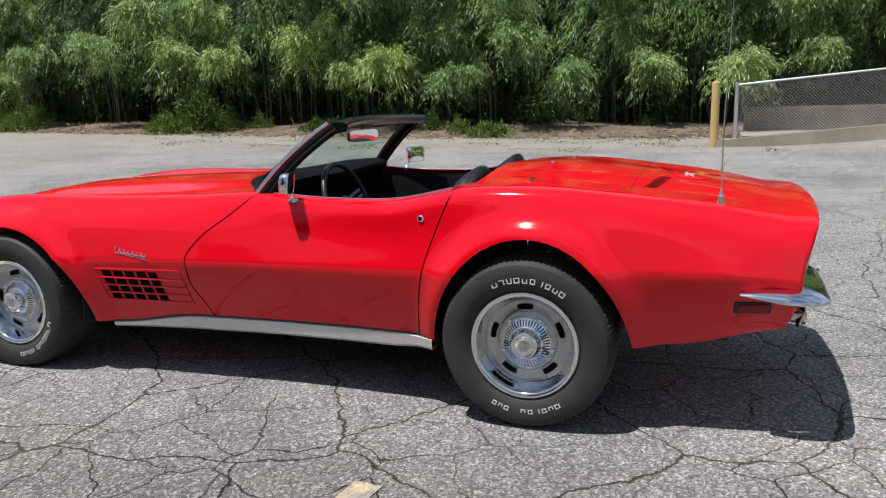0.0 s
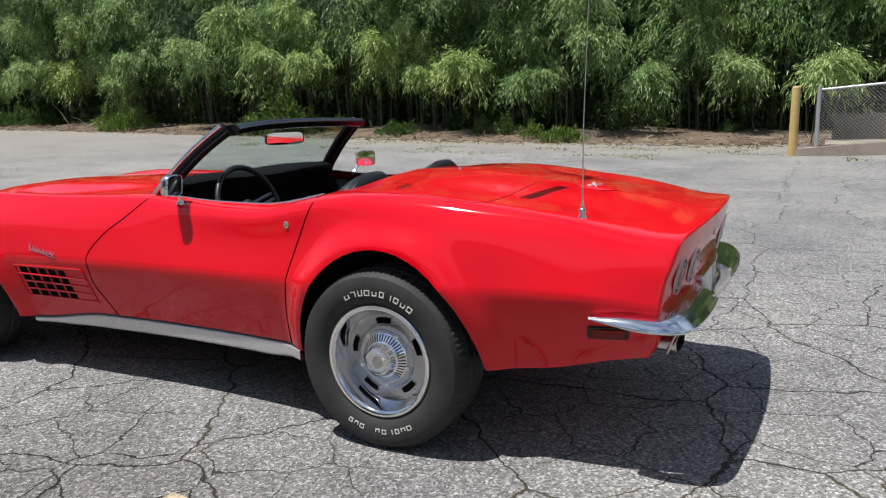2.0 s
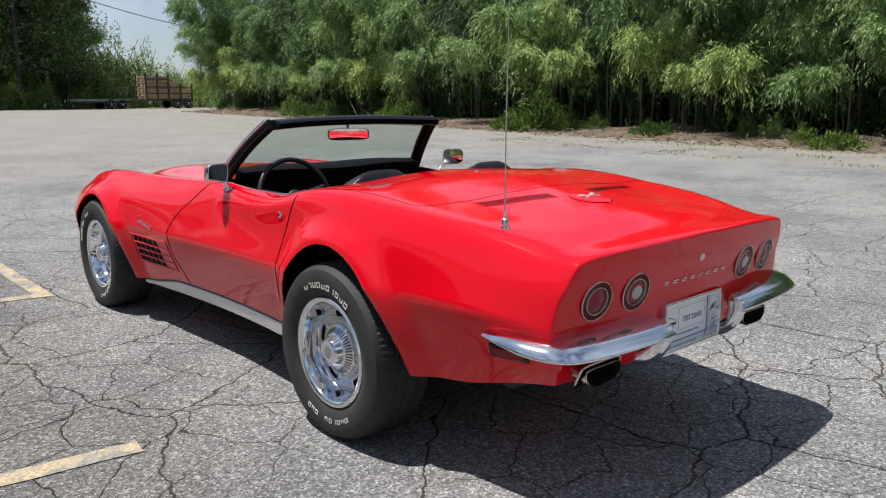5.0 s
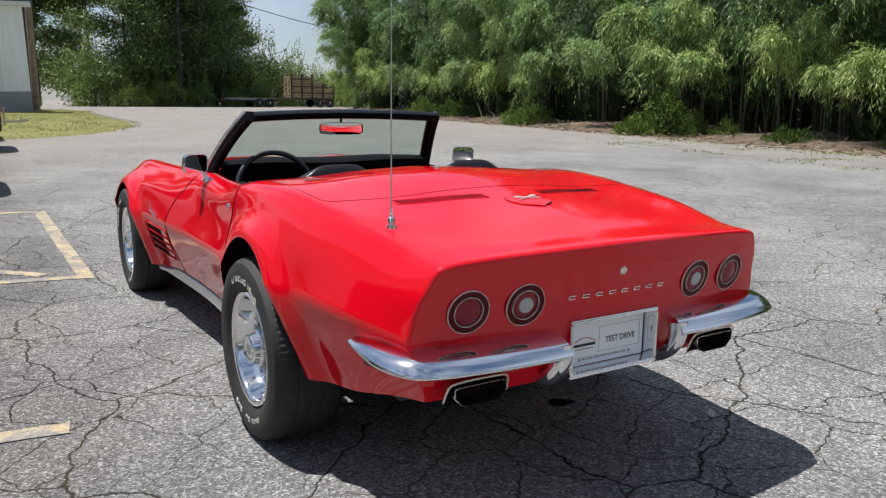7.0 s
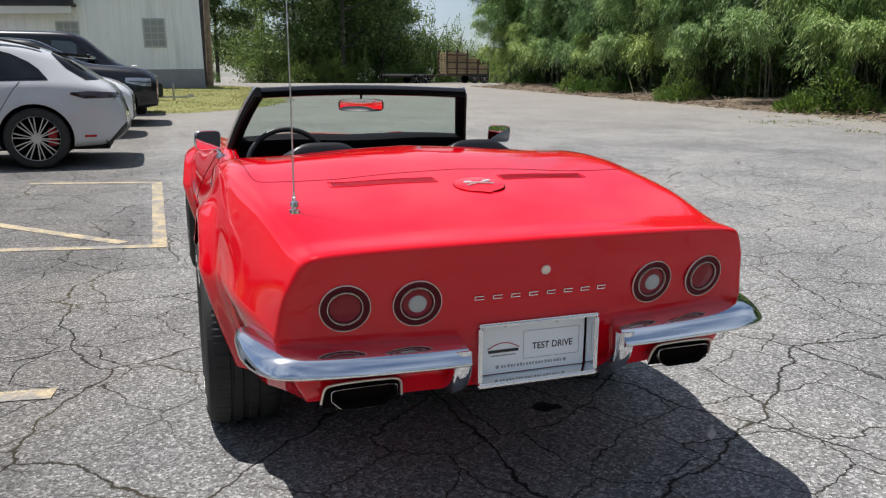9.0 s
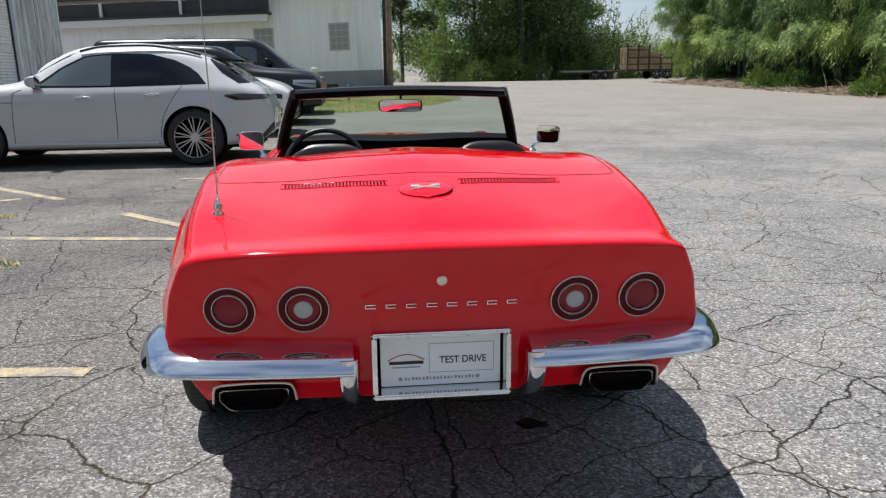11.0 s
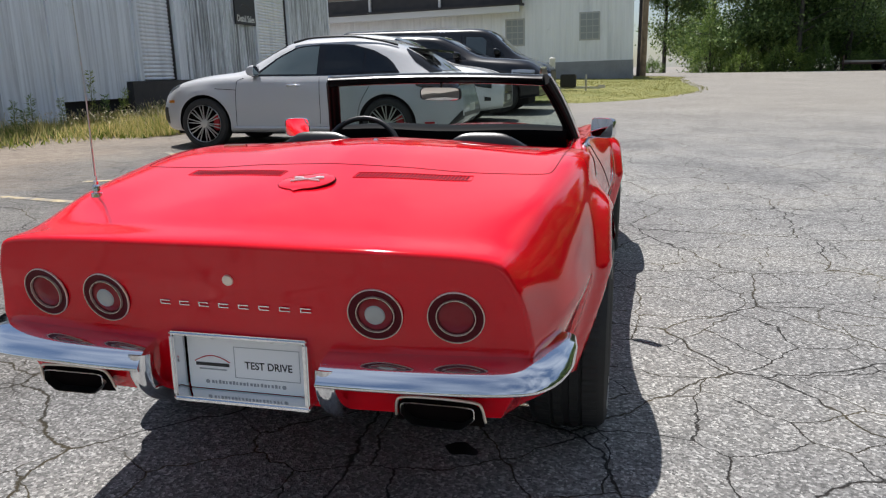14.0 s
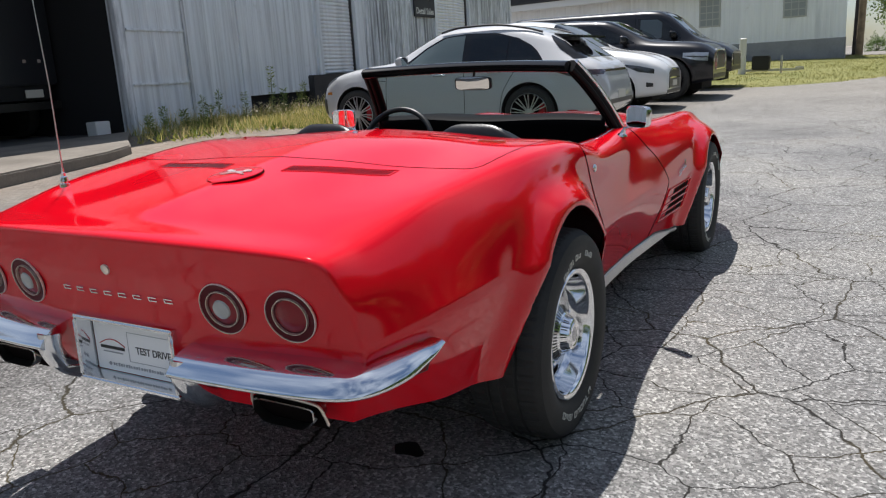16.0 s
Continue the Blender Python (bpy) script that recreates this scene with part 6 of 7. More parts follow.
        part("cap", lathe([(r * 1.15, h - 0.05), (r * 1.15, h + 0.03), (r * 0.4, h + 0.16), (0.0, h + 0.18)], 14, "z"), cap, t)
    return t


upright("utility_pole", 42.1, -1.4, 10.5, 0.17, TIMBER, "tall weathered wooden utility pole", "pole")
upright("utility_pole", 43.4, -1.2, 6.0, 0.14, BARK, "short weathered wooden pole by the building", "pole")
PALE = mat("pale_post", (0.70, 0.69, 0.66), 0.6)
upright("white_post", 24.4, 1.8, 1.12, 0.115, PALE, "white post on the grass verge", "post")
tow = tagged(empty("trailer_tongue", pose(24.6, 0.97, float(ground_z(24.6, 0.97)))), "steel trailer tongue with a black tool box", "trailer")
part("tool_box", boxed(-0.2, 0.2, 0.03, 0.55, 0.12, 0.56, bevel=0.03), BLACK, tow)
part("drawbar", boxed(-0.05, 0.05, -0.75, 0.9, 0.08, 0.15, bevel=0.01), SATIN, tow)
part("jack", tube([(0, -0.3, -0.02), (0, -0.3, 0.55)], 0.035, 10), SATIN, tow)
part("coupler", boxed(-0.06, 0.06, -0.95, -0.7, 0.10, 0.20, bevel=0.02), SATIN, tow)
cable = [(42.1 + 48 * t, -1.4 - 58.6 * t, 9.6 - 3.0 * math.sin(math.pi * t) + 2 * t) for t in np.linspace(0, 1, 30)]
tagged(part("overhead_cable", tube(cable, 0.03, 5), BLACK, None), "thin black overhead cable from the pole", "cable", kind="structure")

# Yellow bollard, second post, chain-link fence on its concrete kerb.
YELLOW = weathered("faded_yellow_paint", (0.50, 0.35, 0.12), (0.60, 0.43, 0.18), 3, 0.6, 0, 0.3, 0.002, 60)
upright("bollard", -0.67, -13.0, 1.28, 0.083, YELLOW, "faded yellow steel bollard at the lot's edge", "bollard")
GALV = mat("galvanised_steel", (0.55, 0.56, 0.57), 0.42, 0.8)
fence = tagged(empty("chain_link_fence", pose(-1.06, -13.0, 0.0)), "galvanised chain-link fence on a concrete kerb", "fence")


def fence_low(u):
    return 0.24 + 0.095 * u


def fence_high(u):
    return 1.27 + 0.087 * u


for u in (0.0, 3.0, 6.0, 9.0):
    part("post", tube([(-u, 0, fence_low(u) - 0.3), (-u, 0, fence_high(u) + (0.06 if u == 0 else 0.02))], 0.038 if u == 0 else 0.028, 12), GALV, fence)
part("top_rail", tube([(0, 0, fence_high(0)), (-9.0, 0, fence_high(9.0))], 0.021, 8), GALV, fence)
vs, fs = [], []
for k in range(-16, 150):
    for way in (1, -1):
        pts = []
        for j in range(19):
            u, v = 0.062 * k + 0.055 * j, j / 18
            u = u if way > 0 else 0.062 * k + 0.055 * (18 - j)
            if 0 <= u <= 9.0:
                pts.append((-u, 0.004 * way, fence_low(u) + (fence_high(u) - fence_low(u)) * v))
        for a, b in zip(pts, pts[1:]):
            n0, w = len(vs), 0.0036
            for p in (a, b):
                vs += [(p[0] - w, p[1], p[2]), (p[0] + w, p[1], p[2]), (p[0], p[1] + w * 1.6, p[2] + w)]
            fs += [(n0, n0 + 1, n0 + 4, n0 + 3), (n0 + 1, n0 + 2, n0 + 5, n0 + 4), (n0 + 2, n0, n0 + 3, n0 + 5)]
tagged(part("wire_mesh", mesh_of("mesh", vs, fs), mat("zinc_wire", (0.62, 0.62, 0.61), 0.5, 0.25), fence), kind="stuff")
KERB = weathered("stained_concrete", (0.24, 0.19, 0.145), (0.38, 0.33, 0.27), 1.5, 0.92, 0, 0.5, 0.006, 40)
kb = bmesh.new()
rows = []
for u in np.linspace(-0.35, 11.0, 30):
    g = float(ground_z(-1.06 - u, -13.0)) - 0.1
    rows.append([kb.verts.new((-1.06 - u, -12.86, g)), kb.verts.new((-1.06 - u, -12.87, max(0.2, fence_low(u)) - 0.01)), kb.verts.new((-1.06 - u, -13.14, max(0.2, fence_low(u)) - 0.01)), kb.verts.new((-1.06 - u, -13.16, g))])
for a, b in zip(rows, rows[1:]):
    for k in range(3):
        kb.faces.new((a[k], a[k + 1], b[k + 1], b[k]))
kb.faces.new(rows[0]), kb.faces.new(rows[-1])
tagged(part("kerb", kb, KERB, None), "stained concrete kerb rising along the fence", "kerb", kind="structure")
# The wall's concrete is darker than the kerb's.
wb = boxed(-12.0, -1.3, -15.6, -15.3, -0.1, 0.78, bevel=0.02)
tagged(part("low_wall", wb, weathered("dark_wall_concrete", (0.10, 0.085, 0.07), (0.20, 0.175, 0.15), 1.5, 0.92, 0, 0.5, 0.006, 40), None), "low grey concrete wall behind the fence", "wall", kind="structure")
yard = boxed(-14.0, -1.2, -15.3, -13.17, -0.1, 0.26)
tagged(part("yard_slab", yard, KERB, None), "sloping concrete slab behind the fence", "slab", kind="structure")

# Lumber trailer and flat trailer at the far end of the lot.
STEEL_RUST = weathered("rusty_frame", (0.06, 0.04, 0.032), (0.12, 0.075, 0.055), 2, 0.8, 0.2, 0.4, 0.006, 20)


def road_wheel(parent, m, r, w, spokes, face, turned="y", dark=None):
    """A wheel with its axle along local y; spokes is how many bars its rim has."""
    k = 0.75 * r
    wh = part("wheel", lathe([(k, -w / 2), (0.93 * r, -w / 2), (r, -w * 0.36), (r, w * 0.36), (0.93 * r, w / 2), (0.82 * r, w / 2 + 0.005), (k, w / 2)], 48), RUBBER, parent, "", m)
    part("rim", lathe([(k, w * 0.49), (k * 0.97, w * 0.52), (k * 0.94, w * 0.46), (k * 0.9, w * 0.1), (0.0, w * 0.06)], 40), dark or GAP, wh)
    part("lip", lathe([(k * 0.99, w * 0.5), (k * 0.97, w * 0.535), (k * 0.945, w * 0.5)], 40), face, wh)
    half = 0.075 * r / math.sqrt(spokes)
    bar = mesh_from(boxed(-half, half, w * 0.36, w * 0.47, 0.12 * k, 0.95 * k, bevel=0.003))
    for i in range(spokes):
        lean = (5 if i % 2 else -5) if spokes > 12 else 0
        part("spoke", bar, face, wh, "", pose(0, 0, 0, 0, 360 / spokes * (i if spokes < 13 else i - i % 2 + 0.5) + 1.25 * lean, 0))
    part("centre_cap", lathe([(0.0, w * 0.5), (0.2 * k, w * 0.49), (0.24 * k, w * 0.4)], 20), face, wh)
    return wh


tr = tagged(empty("lumber_trailer", pose(53.5, -20.5, float(ground_z(53.5, -20.5)), 0, 0, -92)), "rusty stake trailer loaded with stacked timber", "trailer")
part("bed", boxed(-1.65, 1.75, -1.0, 1.0, 0.55, 0.70, bevel=0.02), STEEL_RUST, tr)
for x in (-1.6, -0.8, 0.0, 0.85, 1.68):
    for y in (-1.0, 1.0):
        part("stake", boxed(x - 0.055, x + 0.055, y - 0.05, y + 0.05, 0.55, 2.45 if x < 0.5 else 1.75, bevel=0.008), STEEL_RUST, tr)
for z, end in ((1.05, 1.70), (1.50, 1.70), (2.05, 0.05)):
    part("side_rail", boxed(-1.62, end, -1.07, -1.03, z - 0.04, z + 0.04, bevel=0.006), STEEL_RUST, tr)
PLANK = weathered("sawn_timber", (0.30, 0.215, 0.12), (0.56, 0.43, 0.26), 1.6, 0.8, 0, 0.5, 0.006, 24)
for k in range(9):
    far_end = 1.65 if k < 4 else 0.85 if k < 7 else 0.0
    for i in range(5):
        wob = 0.05 * math.sin(3.1 * k + 1.7 * i)
        part("timber", boxed(-1.6 + wob, far_end + 1.6 * wob, -0.92 + 0.37 * i, -0.60 + 0.37 * i, 0.715 + 0.175 * k, 0.715 + 0.175 * k + 0.135, bevel=0.01), PLANK, tr)
for x in (0.55, 1.32):
    for y in (-1.12, 1.12):
        road_wheel(tr, pose(x, y, 0.36, 0, 0, 0 if y > 0 else 180), 0.36, 0.2, 5, SATIN)
part("drawbar", tube([(-1.65, -0.5, 0.6), (-2.8, 0.0, 0.55), (-1.65, 0.5, 0.6)], 0.05, 6), STEEL_RUST, tr)
fl = tagged(empty("flat_trailer", pose(55.5, -16.7, float(ground_z(55.5, -16.7)), 0, 0, -88)), "low flat trailer with a pale deck", "trailer")
part("deck", boxed(-1.9, 1.7, -1.0, 1.0, 0.55, 0.68, bevel=0.02), CONCRETE, fl)
part("frame", boxed(-2.0, 1.8, -1.05, 1.05, 0.42, 0.54, bevel=0.02), STEEL_RUST, fl)
for x in (0.3, 1.1):
    for y in (-1.1, 1.1):
        road_wheel(fl, pose(x, y, 0.33, 0, 0, 0 if y > 0 else 180), 0.33, 0.2, 5, SATIN)
part("jack", tube([(-2.1, 0, 0.0), (-2.1, 0, 1.0)], 0.05, 8), STEEL_RUST, fl)


# ---- parked vehicles ----
def panel(tree, axis, lows, highs, lift, side=1, nu=22, nv=7):
    """A sheet laid on a shell: it spans from one line to the other as seen along an axis, and stands a little proud."""
    lows, highs = np.array(lows, float), np.array(highs, float)
    u0, u1 = lows[0][0], lows[-1][0]
    vs = []
    for back in (0.0, lift + 0.006):
        for i in range(nu + 1):
            u = u0 + (u1 - u0) * i / nu
            a, b = np.interp(u, lows[:, 0], lows[:, 1]), np.interp(u, highs[:, 0], highs[:, 1])
            for j in range(nv + 1):
                v = a + (b - a) * j / nv
                start, way = {"y": (Vector((u, 3.0 * side, v)), Vector((0, -side, 0))), "z": (Vector((v, u, 4.0)), Vector((0, 0, -1))), "x": (Vector((6.0 * side, u, v)), Vector((-side, 0, 0)))}[axis]
                p, n, _, _ = tree.ray_cast(start, way)
                if p is None:
                    p, n, _, _ = tree.find_nearest({"y": Vector((u, 0.9 * side, v)), "z": Vector((v, u, 1.2)), "x": Vector((2.3 * side, u, v))}[axis])
                n = -n if n.dot(way) > 0 else n
                vs.append(p + n * (lift - back))
    k, half = nv + 1, (nu + 1) * (nv + 1)
    fs = [(i * k + j, i * k + j + 1, (i + 1) * k + j + 1, (i + 1) * k + j) for i in range(nu) for j in range(nv)]
    rim = [i * k for i in range(nu + 1)] + [nu * k + j for j in range(1, nv + 1)] + [i * k + nv for i in range(nu - 1, -1, -1)] + [j for j in range(nv - 1, 0, -1)]
    fs += [(a, b, b + half, a + half) for a, b in zip(rim, rim[1:] + rim[:1])]
    return fix(mesh_of("panel", vs, fs), 40)


def even(w, z):
    """A line straight across the car at one height or length."""
    return [(-w, z), (w, z)]


def vehicle(name, label, m, s):
    """A closed car lofted from its profile: s holds curves along its length and the outlines of glass and lamps; x points to its nose."""
    v = tagged(empty(name, m), label, "car", "parked cars")
    paint, n, N, r = s["paint"], 34, 110, s["wheel"]
    L0, L1 = s["ends"]
    w, low, belt, top = (flowing(*s[k]) if k != "low" else curve_of(*s[k]) for k in ("width", "low", "belt", "top"))
    verts, faces = [], []
    for i in range(N):
        x = L0 + (L1 - L0) * (0.5 - 0.5 * math.cos(math.pi * i / (N - 1))) if s.get("blunt") else L0 + (L1 - L0) * i / (N - 1)
        W, a, b = float(w(x)), float(low(x)), float(belt(x))
        H = max(float(top(x)), b + 0.02)
        c, T, h = float(step(0.05, 0.40, H - b)), s["tumble"], H - b
        pts = np.array([(W - 0.12, a), (W - 0.035, a + 0.05), (W - 0.014, a + 0.28 * (b - a)), (W, a + 0.55 * (b - a)), (W - 0.006, a + 0.76 * (b - a)), (W - 0.028, b - 0.05), (W - 0.062, b),
                        (W - 0.08 - 0.45 * T * c - 0.05 * (1 - c), b + 0.45 * h), (W - 0.095 - T * c - 0.12 * (1 - c), b + 0.86 * h), (W - 0.22 - T * c - 0.13 * (1 - c), b + 0.965 * h), (0.4 * W, H - 0.008), (0.0, H)])
        along = np.r_[0, np.cumsum(np.hypot(*np.diff(pts, axis=0).T))]
        q = np.linspace(0, along[-1], n)
        ys, zs = pchip(along, pts[:, 0])(q), pchip(along, pts[:, 1])(q)
        for axle in s["axles"]:
            d = np.hypot(x - axle, zs - r) / (r + 0.05)
            ys = ys + 0.022 * np.exp(-(((d - 1.05) / 0.16) ** 2)) * (ys > 0.5) * (1 - step(b - 0.12, b, zs))
        verts += [(x, ys[k], zs[k]) for k in range(n)] + [(x, -ys[k], zs[k]) for k in range(n - 2, -1, -1)]
    H = 2 * n - 1
    for i in range(N - 1):
        faces += [(i * H + k, i * H + (k + 1) % H, (i + 1) * H + (k + 1) % H, (i + 1) * H + k) for k in range(H)]
    faces += [tuple(range(H)), tuple(range((N - 1) * H, N * H))]
    shell = part("body", fix(mesh_of("shell", verts, faces), 40), paint, None)
    shell.data.materials.append(UNDER)
    tree = BVHTree.FromPolygons([p.co for p in shell.data.vertices], [p.vertices for p in shell.data.polygons])
    tools = []
    for x in s["axles"]:
        for side in (1, -1):
            vs, k = [], 40
            for y in (0.45 * side, 1.4 * side):
                vs += [(x + (r + 0.05) * math.cos(2 * math.pi * i / k), y, r + (r + 0.05) * math.sin(2 * math.pi * i / k)) for i in range(k)]
            tools.append(cutter(fix(mesh_of("arch", vs, [(i, (i + 1) % k, k + (i + 1) % k, k + i) for i in range(k)] + [tuple(range(k)), tuple(range(k, 2 * k))]))))
    cut(shell, tools)
    fix(shell.data, 40)
    shell.parent = v
    for x in s["axles"]:
        for side in (1, -1):
            road_wheel(v, pose(x, side * (float(w(x)) - 0.105), r, 0, 0, 0 if side > 0 else 180), r, 0.24, s["spokes"], s["rim"])

    def flank(x, z, side, lift=0.0):
        p, nn, _, _ = tree.ray_cast(Vector((x, 3 * side, z)), Vector((0, -side, 0)))
        return (p + nn * lift, nn) if p else (Vector((x, side * float(w(x)), z)), Vector((0, side, 0)))

    for side in (1, -1):
        for lows, highs, lift, material, kind in s["side_panels"]:
            part(kind, panel(tree, "y", lows, highs, lift, side), material, v, "dark tinted glass" if kind == "side_window" else "")
        for line in s["doors"]:
            part("shut_line", tube([flank(x, z, side)[0] for x, z in between(line, 16)], 0.0042, 5), GAP, v)
        for x, z in s["handles"]:
            part("door_handle", tube([flank(x - 0.10, z, side, 0.010)[0], flank(x - 0.04, z + 0.004, side, 0.030)[0], flank(x + 0.05, z + 0.004, side, 0.030)[0], flank(x + 0.10, z, side, 0.010)[0]], 0.014, 8), s.get("handle", paint), v)
        mx, mz = s["mirror"]
        reach = side * (abs(flank(mx, mz - 0.06, side)[0].y) + 0.10)
        dm = part("door_mirror", rounded_case(0.105, 0.078, ((-0.05, 0.86), (-0.052, 0.97), (-0.04, 1.0), (0.0, 0.97), (0.05, 0.78), (0.085, 0.45), (0.095, 0.0))), paint, v, "", pose(mx, reach, mz))
        part("mirror_pane", rounded_case(0.105, 0.078, ((-0.0505, 0.88), (-0.051, 0.5), (-0.051, 0.0))), MIRROR, dm)
        part("mirror_arm", boxed(-0.03, 0.04, min(0, -side * 0.13), max(0, -side * 0.13), -0.085, -0.05, bevel=0.012), BLACK, dm)
        part("sill", tube([flank(x, float(low(x)) + 0.07, side, 0.004)[0] for x in np.linspace(s["axles"][0] + r + 0.1, s["axles"][1] - r - 0.1, 12)], 0.03, 6), BLACK if s.get("dark_sill") else paint, v)
    for axis, lows, highs, lift, way, material, kind in s["end_panels"]:
        part(kind, panel(tree, axis, lows, highs, lift, way), material, v, "tinted glass" if kind in ("windscreen", "rear_window") else "")
    part("underbody", boxed(L0 + 0.25, L1 - 0.25, -0.6, 0.6, 0.2, 0.45), UNDER, v)
    return v


def car_paint(name, c, rough=0.4):
    return mat(name, c, rough, 0.0, 1.0, 0.3)


CAR_GLASS = mat("dark_car_glass", (0.008, 0.010, 0.012), 0.03, 0.0, 0.0, 0.5)
CLEARER = mat("light_car_glass", (0.095, 0.125, 0.135), 0.03, 0.0, 0.0, 0.55)
GLOSS_BLACK = mat("gloss_black_trim", (0.007, 0.007, 0.008), 0.18)
HEADLAMP = mat("headlamp_lens", (0.42, 0.44, 0.47), 0.1, 0.5, 0.8)
DARK_LAMP = mat("dark_headlamp", (0.06, 0.062, 0.068), 0.1, 0.3, 0.8)
SMOKED = mat("smoked_lens", (0.035, 0.010, 0.012), 0.10, 0.0, 0.7)
AMBER = mat("amber_lens", (0.55, 0.2, 0.03), 0.2)
RED_REFLECTOR = mat("red_reflector", (0.42, 0.012, 0.02), 0.2)
MESH_GRILLE = mat("dark_grille", (0.025, 0.025, 0.027), 0.35, 0.4)
GREY_PAINT, WHITE_PAINT, BLACK_PAINT = car_paint("chalk_grey_paint", (0.535, 0.538, 0.545)), car_paint("white_paint", (0.76, 0.76, 0.755)), mat("black_paint", (0.006, 0.006, 0.009), 0.3, 0.0, 0.6, 0.3)
CALIPER = mat("red_caliper", (0.55, 0.01, 0.02), 0.4)

suv = vehicle("compact_suv", "chalk grey sporty SUV with large dark alloy wheels", pose(8.52, 3.71, float(ground_z(8.2, 3.6)), 0, 0, 91), dict(
    paint=GREY_PAINT, ends=(-2.43, 2.35), tumble=0.20, wheel=0.372, axles=(-1.38, 1.45), spokes=20, rim=SATIN, handle=CHROME,
    width=((-2.43, 0.70), (-2.36, 0.80), (-2.2, 0.895), (-1.9, 0.945), (-1.38, 0.965), (-0.5, 0.945), (0.5, 0.94), (1.43, 0.955), (1.85, 0.92), (2.08, 0.83), (2.24, 0.70), (2.35, 0.54)),
    low=((-2.43, 0.44), (-2.3, 0.34), (-2.1, 0.27), (-1.2, 0.24), (1.4, 0.24), (2.1, 0.26), (2.35, 0.36)),
    belt=((-2.43, 0.60), (-2.38, 0.80), (-2.29, 0.94), (-2.0, 1.03), (-1.4, 1.075), (-0.8, 1.06), (0.0, 1.045), (0.6, 1.045), (1.0, 1.035), (1.4, 1.01), (1.7, 0.97), (1.9, 0.925), (2.08, 0.85), (2.22, 0.74), (2.32, 0.60), (2.35, 0.54)),
    top=((-2.43, 0.66), (-2.38, 0.88), (-2.29, 1.02), (-2.13, 1.09), (-1.95, 1.22), (-1.75, 1.36), (-1.5, 1.47), (-1.21, 1.55), (-0.71, 1.605), (-0.22, 1.595), (0.0, 1.572), (0.225, 1.51), (0.565, 1.32), (0.88, 1.14), (1.0, 1.115), (1.3, 1.085), (1.6, 1.04), (1.85, 0.985), (2.05, 0.91), (2.2, 0.81), (2.30, 0.70), (2.35, 0.60)),
    side_panels=(([(-1.56, 1.075), (-0.4, 1.05), (0.66, 1.05)], [(-1.56, 1.085), (-1.42, 1.262), (-1.16, 1.392), (-0.83, 1.478), (-0.35, 1.49), (0.02, 1.458), (0.32, 1.315), (0.66, 1.07)], 0.003, GLOSS_BLACK, "window_trim"),
                 ([(-0.325, 1.068), (0.57, 1.072)], [(-0.325, 1.466), (-0.15, 1.456), (0.006, 1.432), (0.302, 1.288), (0.57, 1.080)], 0.008, CLEARER, "side_window"),
                 ([(-1.02, 1.085), (-0.44, 1.074)], [(-1.02, 1.405), (-0.83, 1.454), (-0.44, 1.466)], 0.008, CAR_GLASS, "side_window"),
                 ([(-1.50, 1.10), (-1.05, 1.086)], [(-1.50, 1.112), (-1.38, 1.242), (-1.14, 1.366), (-1.05, 1.396)], 0.008, CAR_GLASS, "side_window"),
                 ([(-2.12, 1.086), (-1.98, 1.08), (-1.76, 1.225), (-1.60, 1.395)], [(-2.12, 1.092), (-2.03, 1.15), (-1.80, 1.31), (-1.60, 1.41)], 0.006, GLOSS_BLACK, "pillar_trim"),
                 ([(-2.37, 0.865), (-1.95, 0.855), (-1.80, 0.905)], [(-2.37, 0.925), (-2.0, 0.945), (-1.80, 0.93)], 0.006, SMOKED, "tail_lamp"),
                 ([(1.86, 0.925), (2.10, 0.80)], [(1.86, 0.95), (1.98, 0.905), (2.10, 0.835)], 0.006, DARK_LAMP, "headlamp"),
                 ([(1.96, 0.675), (2.08, 0.672)], [(1.96, 0.715), (2.08, 0.708)], 0.006, AMBER, "side_marker"),
                 ([(-2.06, 0.378), (-1.92, 0.375)], [(-2.06, 0.408), (-1.92, 0.405)], 0.005, RED_REFLECTOR, "reflector"),
                 ([(-2.42, 0.44), (-2.17, 0.275)], [(-2.42, 0.56), (-2.17, 0.285)], 0.006, BLACK, "diffuser"),
                 ([(2.13, 0.36), (2.28, 0.40)], [(2.13, 0.60), (2.28, 0.62)], 0.006, BLACK, "air_intake"),
                 ([(-0.95, 0.345), (0.85, 0.335)], [(-0.95, 0.375), (0.85, 0.365)], 0.010, GREY_PAINT, "side_blade")),
    doors=([(0.80, 1.03), (0.90, 0.98), (0.93, 0.6), (0.94, 0.30)], [(-0.375, 1.03), (-0.38, 0.6), (-0.36, 0.30)], [(-1.25, 1.06), (-1.13, 0.90), (-0.98, 0.62), (-0.92, 0.30)], [(-0.92, 0.30), (0.0, 0.29), (0.94, 0.30)], [(0.93, 0.86), (1.25, 0.88)]), handles=((0.02, 0.915), (-0.86, 0.94)), mirror=(0.62, 1.13),
    end_panels=(("z", [(-0.62, 0.70), (-0.3, 0.86), (0.3, 0.86), (0.62, 0.70)], [(-0.62, 0.22), (-0.3, 0.20), (0.3, 0.20), (0.62, 0.22)], 0.006, 1, CAR_GLASS, "windscreen"),
                ("x", [(-0.66, 1.10), (0.66, 1.10)], [(-0.66, 1.20), (-0.54, 1.33), (0.54, 1.33), (0.66, 1.20)], 0.006, -1, CAR_GLASS, "rear_window"),
                ("x", even(0.74, 0.895), even(0.74, 0.925), 0.008, -1, SMOKED, "light_bar"), ("x", even(0.20, 0.52), even(0.20, 0.63), 0.006, -1, WHITE, "number_plate"), ("x", even(0.62, 0.46), even(0.62, 0.52), 0.006, -1, BLACK, "diffuser"),
